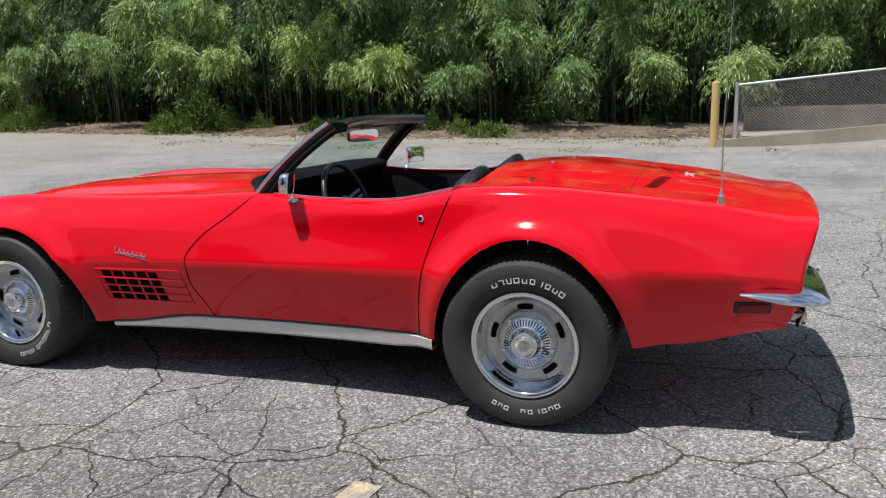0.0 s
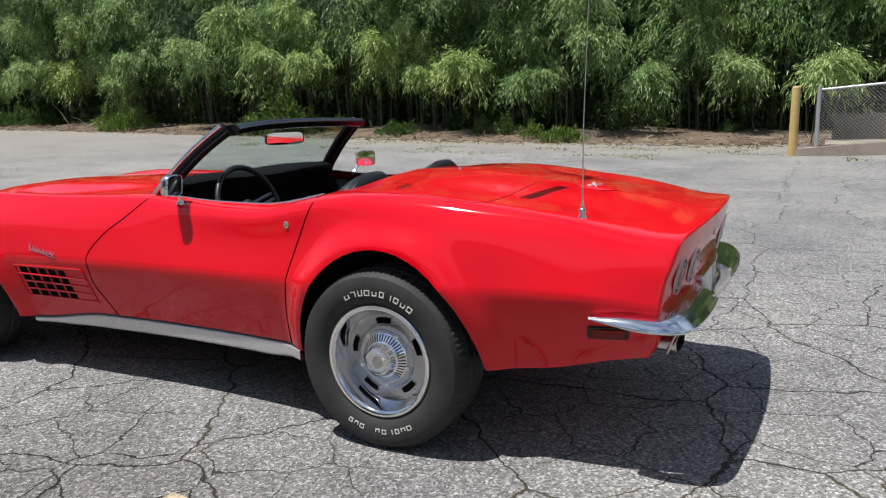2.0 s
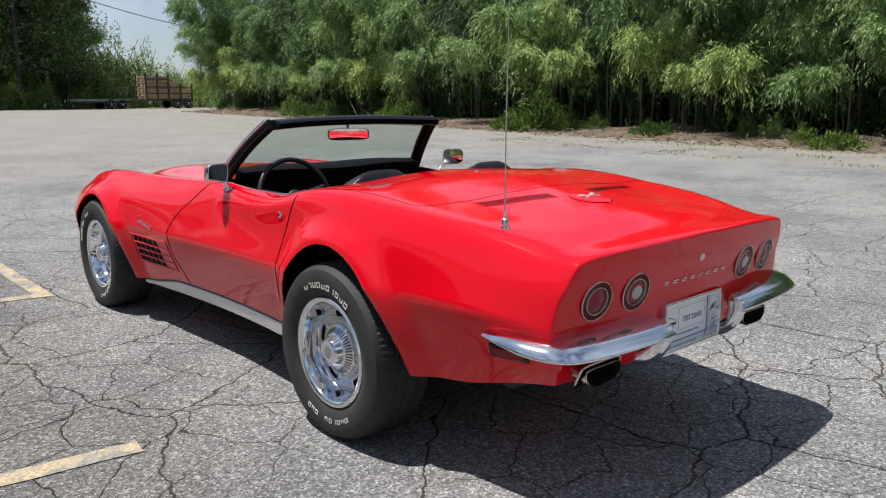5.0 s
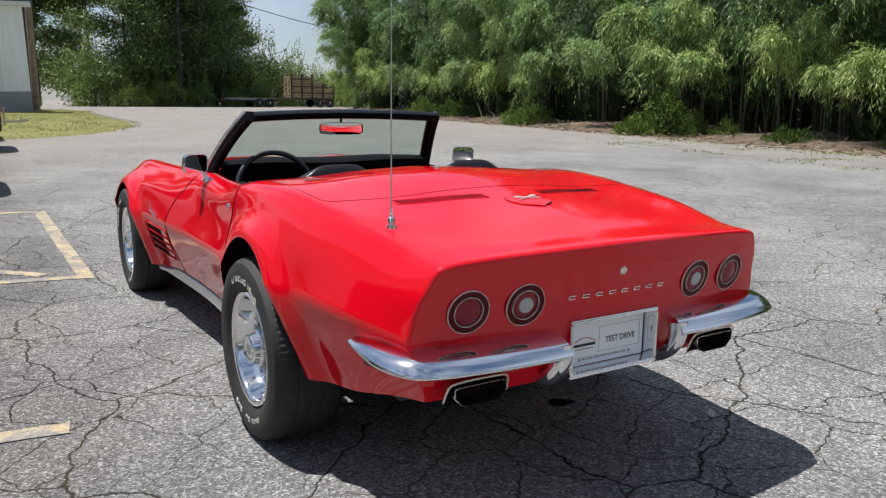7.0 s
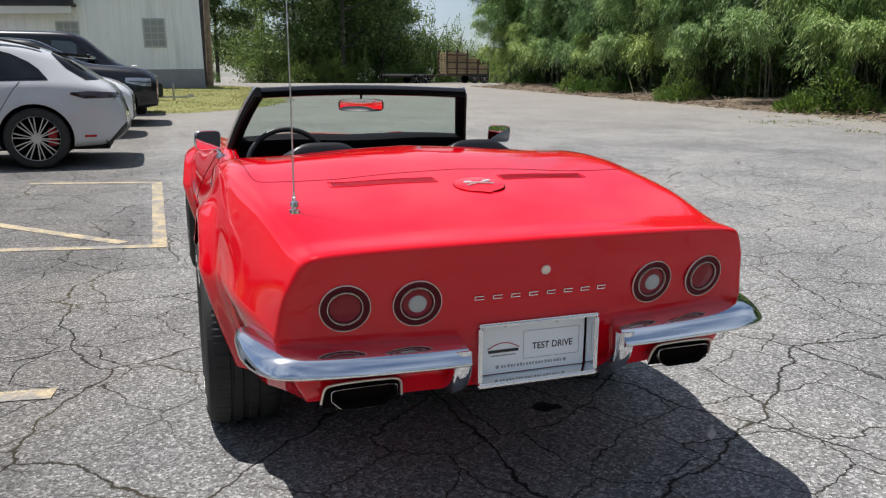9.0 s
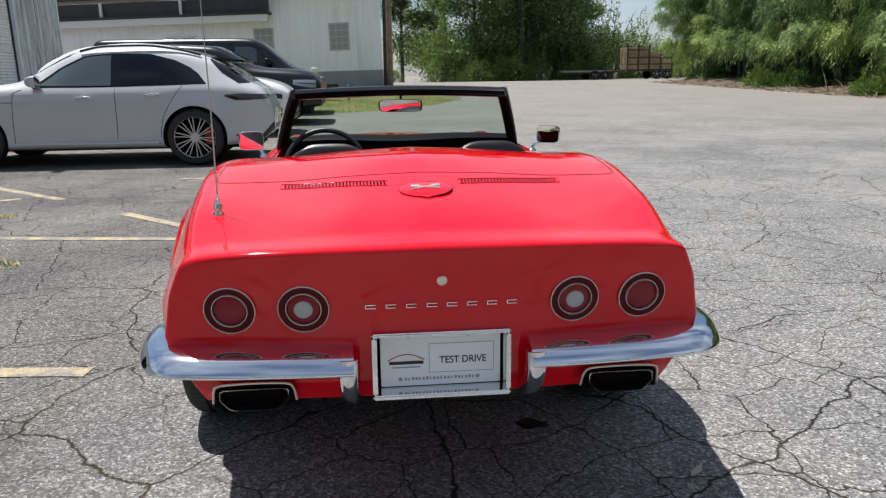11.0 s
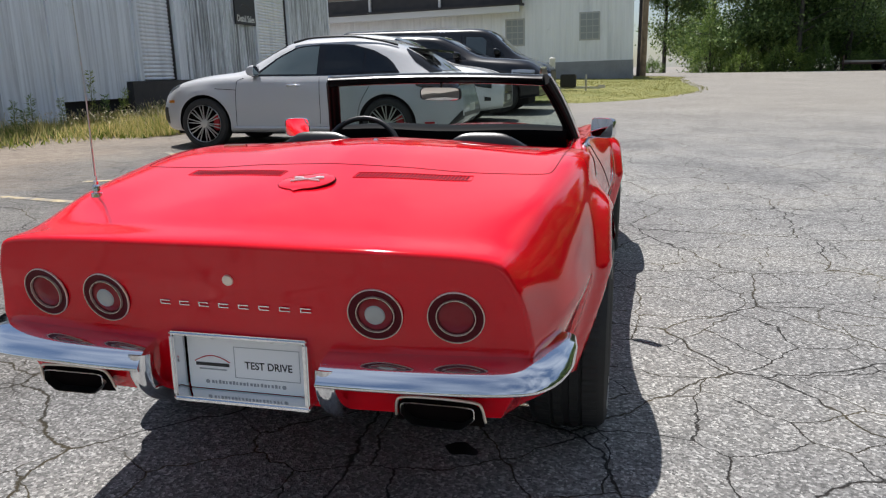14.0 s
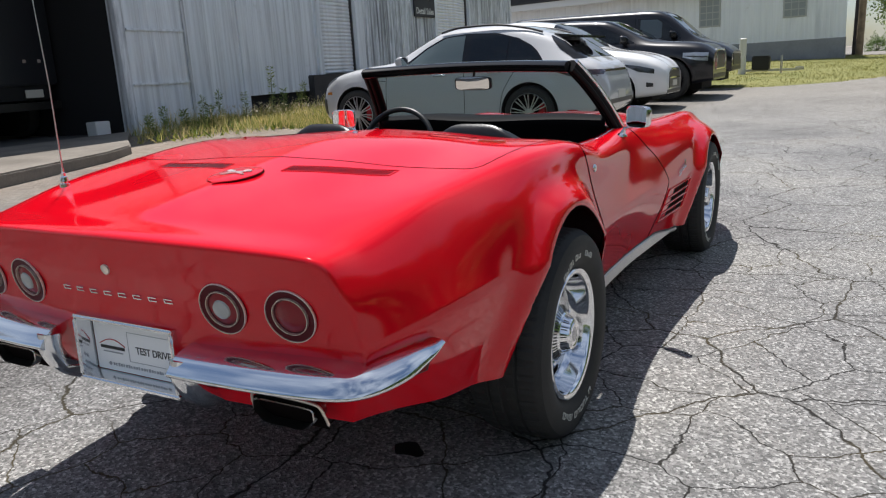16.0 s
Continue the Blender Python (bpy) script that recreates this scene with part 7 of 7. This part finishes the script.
                ("x", even(0.42, 0.40), even(0.42, 0.60), 0.008, 1, MESH_GRILLE, "grille"))))
suv.scale = (0.965, 0.965, 0.965)
for x in (-1.38, 1.45):
    for side in (1, -1):
        part("caliper", boxed(x - 0.23, x - 0.12, side * 0.895 - 0.02, side * 0.895 + 0.02, 0.27, 0.50, bevel=0.02), CALIPER, suv, "red brake caliper")
spoiler = [(-1.60, 1.425, 0.50), (-1.75, 1.405, 0.54), (-1.92, 1.388, 0.55), (-2.04, 1.378, 0.53)]
vs = [(x, sy * hw, z + dz) for x, z, hw in spoiler for sy, dz in ((-1, -0.02), (-1, 0.012), (1, 0.012), (1, -0.02))]
part("roof_spoiler", fix(mesh_of("spoiler", vs, [(i * 4 + j, i * 4 + (j + 1) % 4, i * 4 + 4 + (j + 1) % 4, i * 4 + 4 + j) for i in range(3) for j in range(4)] + [(0, 1, 2, 3), (12, 13, 14, 15)]), 30), GLOSS_BLACK, suv)
rail_z = curve_of((-1.5, 1.442), (-1.21, 1.518), (-0.71, 1.578), (-0.22, 1.566), (0.1, 1.50))
for side in (1, -1):
    part("roof_rail", tube([(x, side * (0.64 + 0.02 * math.cos(x)), float(rail_z(x)) + 0.016) for x in np.linspace(-1.48, 0.08, 16)], 0.016, 8), BLACK, suv)

vehicle("white_suv", "white family SUV parked nose out beside a black one", pose(12.38, 3.72, float(ground_z(12, 2.5)), 0, 0, -90), dict(
    paint=WHITE_PAINT, ends=(-2.3, 2.28), tumble=0.2, wheel=0.36, axles=(-1.4, 1.40), spokes=10, rim=SATIN, handle=CHROME,
    width=((-2.3, 0.74), (-2.0, 0.90), (-1.4, 0.94), (0.5, 0.93), (1.4, 0.935), (1.85, 0.91), (2.08, 0.83), (2.2, 0.74), (2.28, 0.62)), low=((-2.3, 0.42), (-1.9, 0.28), (1.6, 0.24), (2.28, 0.30)),
    belt=((-2.3, 0.95), (-2.0, 1.10), (-0.5, 1.06), (0.9, 1.04), (1.4, 0.99), (1.8, 0.92), (2.05, 0.84), (2.2, 0.76), (2.28, 0.66)),
    top=((-2.3, 1.05), (-2.1, 1.25), (-1.8, 1.45), (-1.3, 1.62), (-0.5, 1.68), (0.1, 1.63), (0.6, 1.40), (1.05, 1.14), (1.2, 1.10), (1.6, 1.045), (1.9, 0.98), (2.1, 0.90), (2.22, 0.82), (2.28, 0.74)),
    side_panels=(([(-1.85, 1.13), (0.78, 1.08)], [(-1.85, 1.15), (-1.5, 1.44), (-1.0, 1.545), (-0.4, 1.56), (0.1, 1.50), (0.5, 1.29), (0.78, 1.10)], 0.003, GLOSS_BLACK, "window_trim"),
                 ([(-0.20, 1.10), (0.66, 1.10)], [(-0.20, 1.535), (0.1, 1.475), (0.46, 1.27), (0.66, 1.11)], 0.008, CAR_GLASS, "side_window"),
                 ([(-1.05, 1.115), (-0.28, 1.10)], [(-1.05, 1.515), (-0.4, 1.54), (-0.28, 1.538)], 0.008, CAR_GLASS, "side_window"),
                 ([(-1.75, 1.15), (-1.12, 1.12)], [(-1.75, 1.17), (-1.5, 1.405), (-1.12, 1.505)], 0.008, CAR_GLASS, "side_window"),
                 ([(1.62, 0.80), (1.85, 0.70), (2.10, 0.66)], [(1.62, 0.83), (1.85, 0.80), (2.10, 0.74)], 0.007, DARK_LAMP, "headlamp"),
                 ([(1.98, 0.44), (2.09, 0.44)], [(1.98, 0.52), (2.09, 0.50)], 0.006, BLACK, "fog_lamp"),
                 ([(-2.25, 0.88), (-1.95, 0.92)], [(-2.25, 1.02), (-1.95, 1.0)], 0.006, SMOKED, "tail_lamp")),
    doors=([(0.80, 1.03), (0.86, 0.6), (0.86, 0.30)], [(-0.24, 1.05), (-0.25, 0.30)], [(-1.1, 1.06), (-0.9, 0.5), (-0.88, 0.30)], [(-0.88, 0.30), (0.86, 0.29)]), handles=((0.0, 0.93), (-0.9, 0.95)), mirror=(0.62, 1.16),
    end_panels=(("z", [(-0.64, 0.82), (-0.3, 1.0), (0.3, 1.0), (0.64, 0.82)], [(-0.64, 0.22), (-0.3, 0.20), (0.3, 0.20), (0.64, 0.22)], 0.006, 1, CAR_GLASS, "windscreen"),
                ("x", [(-0.60, 1.15), (0.60, 1.15)], [(-0.60, 1.45), (0.60, 1.45)], 0.006, -1, CAR_GLASS, "rear_window"),
                ("x", [(-0.42, 0.40), (0.42, 0.40)], [(-0.42, 0.66), (-0.30, 0.73), (0.30, 0.73), (0.42, 0.66)], 0.008, 1, MESH_GRILLE, "grille"), ("x", even(0.30, 0.71), even(0.30, 0.735), 0.016, 1, CHROME, "grille_bar"), ("x", even(0.40, 0.56), even(0.40, 0.585), 0.016, 1, CHROME, "grille_bar"),
                ("x", even(0.17, 0.43), even(0.17, 0.53), 0.018, 1, WHITE, "number_plate"), ("x", even(0.55, 0.31), even(0.55, 0.37), 0.008, 1, BLACK, "air_intake"))))

vehicle("black_suv", "large glossy black SUV with dark wheels parked nose out", pose(15.05, 3.68, float(ground_z(15, 2.5)), 0, 0, -90), dict(
    paint=BLACK_PAINT, ends=(-2.6, 2.62), tumble=0.16, wheel=0.41, axles=(-1.5, 1.78), spokes=12, rim=BLACK, handle=CHROME, dark_sill=True,
    width=((-2.6, 0.84), (-2.3, 0.97), (-1.5, 1.0), (1.6, 1.0), (2.2, 0.98), (2.45, 0.94), (2.62, 0.84)), low=((-2.6, 0.45), (-2.2, 0.32), (2.0, 0.30), (2.62, 0.38)),
    belt=((-2.6, 1.05), (-2.4, 1.14), (-0.5, 1.13), (1.0, 1.13), (1.6, 1.09), (2.3, 1.03), (2.5, 0.98), (2.62, 0.86)),
    top=((-2.6, 1.2), (-2.5, 1.42), (-2.3, 1.60), (-1.9, 1.665), (-0.5, 1.70), (0.35, 1.665), (0.85, 1.46), (1.30, 1.23), (1.45, 1.20), (1.9, 1.17), (2.35, 1.12), (2.52, 1.05), (2.62, 0.96)),
    side_panels=(([(-2.3, 1.17), (1.05, 1.155)], [(-2.3, 1.50), (-1.9, 1.555), (0.25, 1.555), (0.62, 1.41), (1.05, 1.175)], 0.003, GLOSS_BLACK, "window_trim"),
                 ([(-0.22, 1.185), (0.92, 1.175)], [(-0.22, 1.545), (0.22, 1.54), (0.58, 1.395), (0.92, 1.185)], 0.008, CAR_GLASS, "side_window"), ([(-1.25, 1.19), (-0.32, 1.185)], [(-1.25, 1.545), (-0.32, 1.545)], 0.008, CAR_GLASS, "side_window"), ([(-2.2, 1.20), (-1.35, 1.19)], [(-2.2, 1.49), (-1.9, 1.54), (-1.35, 1.545)], 0.008, CAR_GLASS, "side_window"),
                 ([(2.05, 0.84), (2.3, 0.78), (2.52, 0.76)], [(2.05, 0.93), (2.3, 0.935), (2.52, 0.92)], 0.008, HEADLAMP, "headlamp"), ([(2.08, 0.86), (2.5, 0.83)], [(2.08, 0.875), (2.5, 0.848)], 0.012, BLACK, "lamp_bar"),
                 ([(-2.55, 0.9), (-2.4, 0.9)], [(-2.55, 1.12), (-2.4, 1.12)], 0.006, SMOKED, "tail_lamp"), ([(2.3, 0.44), (2.5, 0.46)], [(2.3, 0.56), (2.5, 0.56)], 0.006, BLACK, "air_intake")),
    doors=([(1.08, 1.16), (1.14, 0.6), (1.12, 0.36)], [(-0.27, 1.18), (-0.28, 0.36)], [(-1.3, 1.18), (-1.1, 0.6), (-1.05, 0.36)], [(-1.05, 0.36), (1.12, 0.35)]), handles=((0.0, 1.05), (-1.05, 1.06)), mirror=(0.86, 1.24),
    end_panels=(("z", [(-0.70, 1.06), (-0.3, 1.24), (0.3, 1.24), (0.70, 1.06)], [(-0.70, 0.40), (-0.3, 0.38), (0.3, 0.38), (0.70, 0.40)], 0.006, 1, CAR_GLASS, "windscreen"), ("x", even(0.70, 1.2), even(0.70, 1.48), 0.006, -1, CAR_GLASS, "rear_window"),
                ("x", even(0.52, 0.60), even(0.52, 0.97), 0.008, 1, MESH_GRILLE, "grille"), ("x", even(0.54, 0.955), even(0.54, 0.985), 0.018, 1, CHROME, "grille_bar"), ("x", even(0.54, 0.58), even(0.54, 0.61), 0.018, 1, CHROME, "grille_bar"), ("x", [(-0.54, 0.60), (-0.50, 0.60)], [(-0.54, 0.97), (-0.50, 0.97)], 0.018, 1, CHROME, "grille_bar"), ("x", [(0.50, 0.60), (0.54, 0.60)], [(0.50, 0.97), (0.54, 0.97)], 0.018, 1, CHROME, "grille_bar"),
                ("x", even(0.72, 0.42), even(0.72, 0.50), 0.008, 1, BLACK, "bumper_bar"))))

vehicle("van", "tall black passenger van parked beside the SUVs", pose(18.15, 3.90, float(ground_z(18, 2.5)), 0, 0, -90), dict(
    paint=BLACK_PAINT, ends=(-2.9, 2.75), tumble=0.09, wheel=0.36, axles=(-1.7, 1.75), spokes=8, rim=SATIN, dark_sill=True,
    width=((-2.9, 0.93), (-2.6, 1.0), (1.6, 1.0), (2.3, 0.97), (2.6, 0.90), (2.75, 0.80)), low=((-2.9, 0.42), (2.2, 0.32), (2.75, 0.42)),
    belt=((-2.9, 1.15), (0.9, 1.18), (1.7, 1.14), (2.3, 1.02), (2.6, 0.92), (2.75, 0.80)),
    top=((-2.9, 1.5), (-2.84, 1.80), (-2.6, 1.90), (0.6, 1.92), (1.0, 1.90), (1.25, 1.80), (1.6, 1.50), (1.95, 1.22), (2.1, 1.16), (2.45, 1.06), (2.65, 0.97), (2.75, 0.88)),
    side_panels=(([(0.55, 1.22), (1.60, 1.20)], [(0.55, 1.72), (1.05, 1.70), (1.30, 1.52), (1.60, 1.22)], 0.003, GLOSS_BLACK, "window_trim"), ([(0.62, 1.25), (1.14, 1.24)], [(0.62, 1.69), (1.03, 1.675), (1.14, 1.60)], 0.008, CLEARER, "side_window"), ([(1.18, 1.24), (1.50, 1.23)], [(1.18, 1.575), (1.5, 1.25)], 0.008, CAR_GLASS, "side_window"),
                 ([(2.15, 0.86), (2.55, 0.82)], [(2.15, 0.98), (2.55, 0.92)], 0.007, HEADLAMP, "headlamp"), ([(-2.88, 0.8), (-2.78, 0.8)], [(-2.88, 1.2), (-2.78, 1.2)], 0.006, SMOKED, "tail_lamp")),
    doors=([(1.55, 1.16), (1.5, 0.6), (1.3, 0.40)], [(0.5, 1.8), (0.48, 0.40)], [(-0.75, 1.8), (-0.75, 0.40)], [(-0.75, 0.39), (1.3, 0.39)]), handles=((0.66, 1.0), (0.3, 1.0)), mirror=(1.42, 1.32),
    end_panels=(("z", [(-0.74, 1.72), (-0.3, 1.90), (0.3, 1.90), (0.74, 1.72)], [(-0.74, 1.22), (-0.3, 1.20), (0.3, 1.20), (0.74, 1.22)], 0.006, 1, CAR_GLASS, "windscreen"), ("x", even(0.55, 0.55), even(0.55, 0.82), 0.008, 1, MESH_GRILLE, "grille"), ("x", even(0.8, 0.44), even(0.8, 0.52), 0.008, 1, BLACK, "bumper_bar"))))


# ---- grass and weeds ----
def blades(name, n, inside, h, w, material, label, category, lean=0.35):
    at = []
    while len(at) < n:
        p = inside()
        if p:
            at.append((p[0], p[1], float(ground_z(*p))))
    at = np.array(at)
    way = np.stack([rng.normal(size=n) * lean, rng.normal(size=n) * lean, np.ones(n)], 1)
    tall = np.array([h * (0.5 + 0.9 * max(0, 0.5 + noise.noise(Vector((x * 0.9, y * 0.9, 5))))) for x, y, _ in at]) * rng.uniform(0.5, 1.2, n)
    q = leaf_mesh(at, way, tall, np.full(n, w) * rng.uniform(0.6, 1.4, n))
    return tagged(part(name, leafy(name, q), material, None), label, category, kind="stuff")


def weed_place():
    x, y = rng.uniform(5.2, 14.0), rng.uniform(6.5, 10.1)
    edge = 8.7 - 0.62 * (x - 6.2) + 0.25 * noise.noise(Vector((x * 2, y * 2, 0)))
    if x < 8.9 and rng.uniform() < 0.90:
        return None
    if x > 9.8 and (y > 9.35 or rng.uniform() < 0.5):
        return None
    return (x, y) if y > max(edge, 6.75) and y < 10.0 + 0.06 * (x - 7.5) and not (x < 7.4 and y > 8.6 + 0.9 * (x - 6.4)) else None


blades("tall_grass", 15000, weed_place, 0.32, 0.012, GRASS, "tall yellow-green weeds along the shed", "grass", 0.5)
blades("tall_grass", 3500, weed_place, 0.22, 0.03, LAWN, "low green weeds among dry grass", "grass", 0.7)

n = 1300
spots = []
while len(spots) < n:
    p = weed_place()
    if p and p[0] > 8.2:
        spots.append((p[0], p[1], float(ground_z(*p)) + rng.uniform(0.22, 0.42)))
spots = np.array(spots)
heads = part("seed_heads", leafy("seed_heads", leaf_mesh(spots, np.stack([rng.normal(size=n), rng.normal(size=n), rng.normal(size=n) + 0.6], 1), rng.uniform(0.02, 0.05, n), rng.uniform(0.012, 0.022, n))), mat("pale_seed", (0.52, 0.44, 0.30), 0.8), None)
tagged(heads, "pale dry seed heads on tall grass", "grass", kind="stuff")


VERGE_START = 17.6
VERGE_LINE = curve_of((17.4, 1.0), (18.0, 0.2), (19.5, -1.2), (21.5, -2.4), (26.0, -3.4), (32.0, -3.2), (43.0, -3.6))


def verge_edge(x):
    """The verge's open edge towards the lot."""
    return float(VERGE_LINE(x)) + 0.2 * noise.noise(Vector((x * 0.8, 2, 2)))


def verge_place():
    x, y = rng.uniform(VERGE_START, 42.0), rng.uniform(-4.4, 7.0)
    if x < VERGE_START + 0.12 * max(0, y) + 0.3 * noise.noise(Vector((y, x * 0.2, 9))) or (x > 36.2 + 0.16 * (y + 0.85) and y > -0.85):
        return None
    return (x, y) if y > verge_edge(x) and not (x > 38.0 and y < -3.0 + 0.35 * (x - 38.0)) else None


VERGE = leaf_material("verge_blades", (0.10, 0.12, 0.025), (0.21, 0.22, 0.055), (0.36, 0.33, 0.11))
blades("verge_grass", 30000, verge_place, 0.06, 0.011, VERGE, "mown yellow-green verge by the white building", "grass", 0.5)
vs, nu, nv = [], 40, 24
for i in range(nu):
    for j in range(nv):
        x = VERGE_START + 23.0 * i / (nu - 1)
        low_y, high_y = verge_edge(x) + max(0.0, 0.35 * (x - 38.0)), 7.0 if x < 36.5 else 1.5
        y = low_y + (max(high_y, low_y + 0.2) - low_y) * j / (nv - 1)
        x = x + 0.12 * max(0, y) * (1 - i / (nu - 1))
        vs.append((x, y, float(ground_z(x, y)) + (0.012 if 0 < i < nu - 1 and 0 < j else -0.02)))
TURF = weathered("turf", (0.15, 0.16, 0.04), (0.25, 0.235, 0.08), 0.9, 0.95, 0, 0.8, 0.02, 30)
tagged(part("verge", mesh_of("verge", vs, [(i * nv + j, (i + 1) * nv + j, (i + 1) * nv + j + 1, i * nv + j + 1) for i in range(nu - 1) for j in range(nv - 1)]), TURF, None), "dry yellow-green grass verge by the white building", "grass", kind="stuff")


def stray_place():
    x, y = rng.uniform(-2, 14), rng.uniform(-15.6, -11.5)
    return (x, y) if noise.noise(Vector((x * 0.8, y * 1.1, 4))) > 0.28 - 0.08 * (-11.5 - y) else None


blades("verge_grass", 2200, stray_place, 0.05, 0.02, LAWN, "thin dry grass at the lot's edge", "grass", 0.9)


def tuft_place():
    k = int(rng.integers(0, 4))
    cx, cy = ((2.38, 2.53), (1.87, 2.58), (4.2, 3.3), (-0.35, 2.9))[k]
    return (cx + rng.normal() * 0.04, cy + rng.normal() * 0.05)


blades("weed_tufts", 130, tuft_place, 0.06, 0.014, GRASS, "small green weeds in asphalt cracks", "weeds", 0.9)

WEED = leaf_material("weed_leaves", (0.10, 0.15, 0.03), (0.22, 0.30, 0.07), (0.40, 0.46, 0.16))
STALK = weathered("weed_stalk", (0.14, 0.17, 0.05), (0.2, 0.2, 0.08), 4, 0.7)
for x, y, h in ((8.6, 9.3, 0.62), (8.3, 8.8, 0.5), (9.3, 9.5, 0.7), (10.4, 9.1, 1.1), (10.6, 9.0, 0.6), (7.3, 9.2, 0.4), (7.7, 9.3, 0.5), (8.0, 9.1, 0.42), (11.6, 9.2, 0.7), (9.7, 9.2, 0.6), (11.1, 9.0, 0.55)):
    t = tagged(empty("weed", pose(x, y, float(ground_z(x, y)), 0, 0, rng.uniform(0, 360))), "tall leafy green weed by the shed wall", "weed", "weeds")
    part("stalk", tube([(0, 0, -0.03), (0.02, 0.01, h * 0.5), (0.05, -0.02, h)], [0.010, 0.007, 0.003], 5), STALK, t)
    k = 170
    f = rng.uniform(0.15, 1.0, k)
    a = rng.uniform(0, 2 * math.pi, k)
    way = np.stack([np.cos(a), np.sin(a), rng.uniform(-0.1, 0.8, k)], 1)
    part("foliage", leafy("weed", leaf_mesh(np.stack([0.04 * f, 0 * f, h * f], 1) + way * 0.02, way, rng.uniform(0.04, 0.11, k), rng.uniform(0.012, 0.026, k))), WEED, t)
tagged(part("fallen_leaf", leafy("leaf", leaf_mesh(np.array([[-0.745, -0.785, 0.010]]), np.array([[0.75, -0.66, 0.02]]), np.array([0.10]), np.array([0.034]))), mat("pale_leaf", (0.5, 0.47, 0.42), 0.8), None), "single pale dry leaf lying on the asphalt", "leaf")
# An oil drip dried on the asphalt under the tail.
rim = [(-0.322 + (0.040 + 0.010 * math.sin(3 * a + 1)) * math.cos(a), -0.388 + (0.052 + 0.012 * math.sin(2 * a)) * math.sin(a)) for a in np.linspace(0, 2 * math.pi, 40, endpoint=False)]
vs = [(x, y, float(ground_z(x, y)) + 0.004) for x, y in rim] + [(-0.322, -0.388, float(ground_z(-0.322, -0.388)) + 0.005)]
tagged(part("oil_stain", mesh_of("stain", vs, [(k, (k + 1) % 40, 40) for k in range(40)]), mat("dried_oil", (0.012, 0.012, 0.013), 0.35), None), "small black oil stain on the asphalt", "stain", kind="structure")
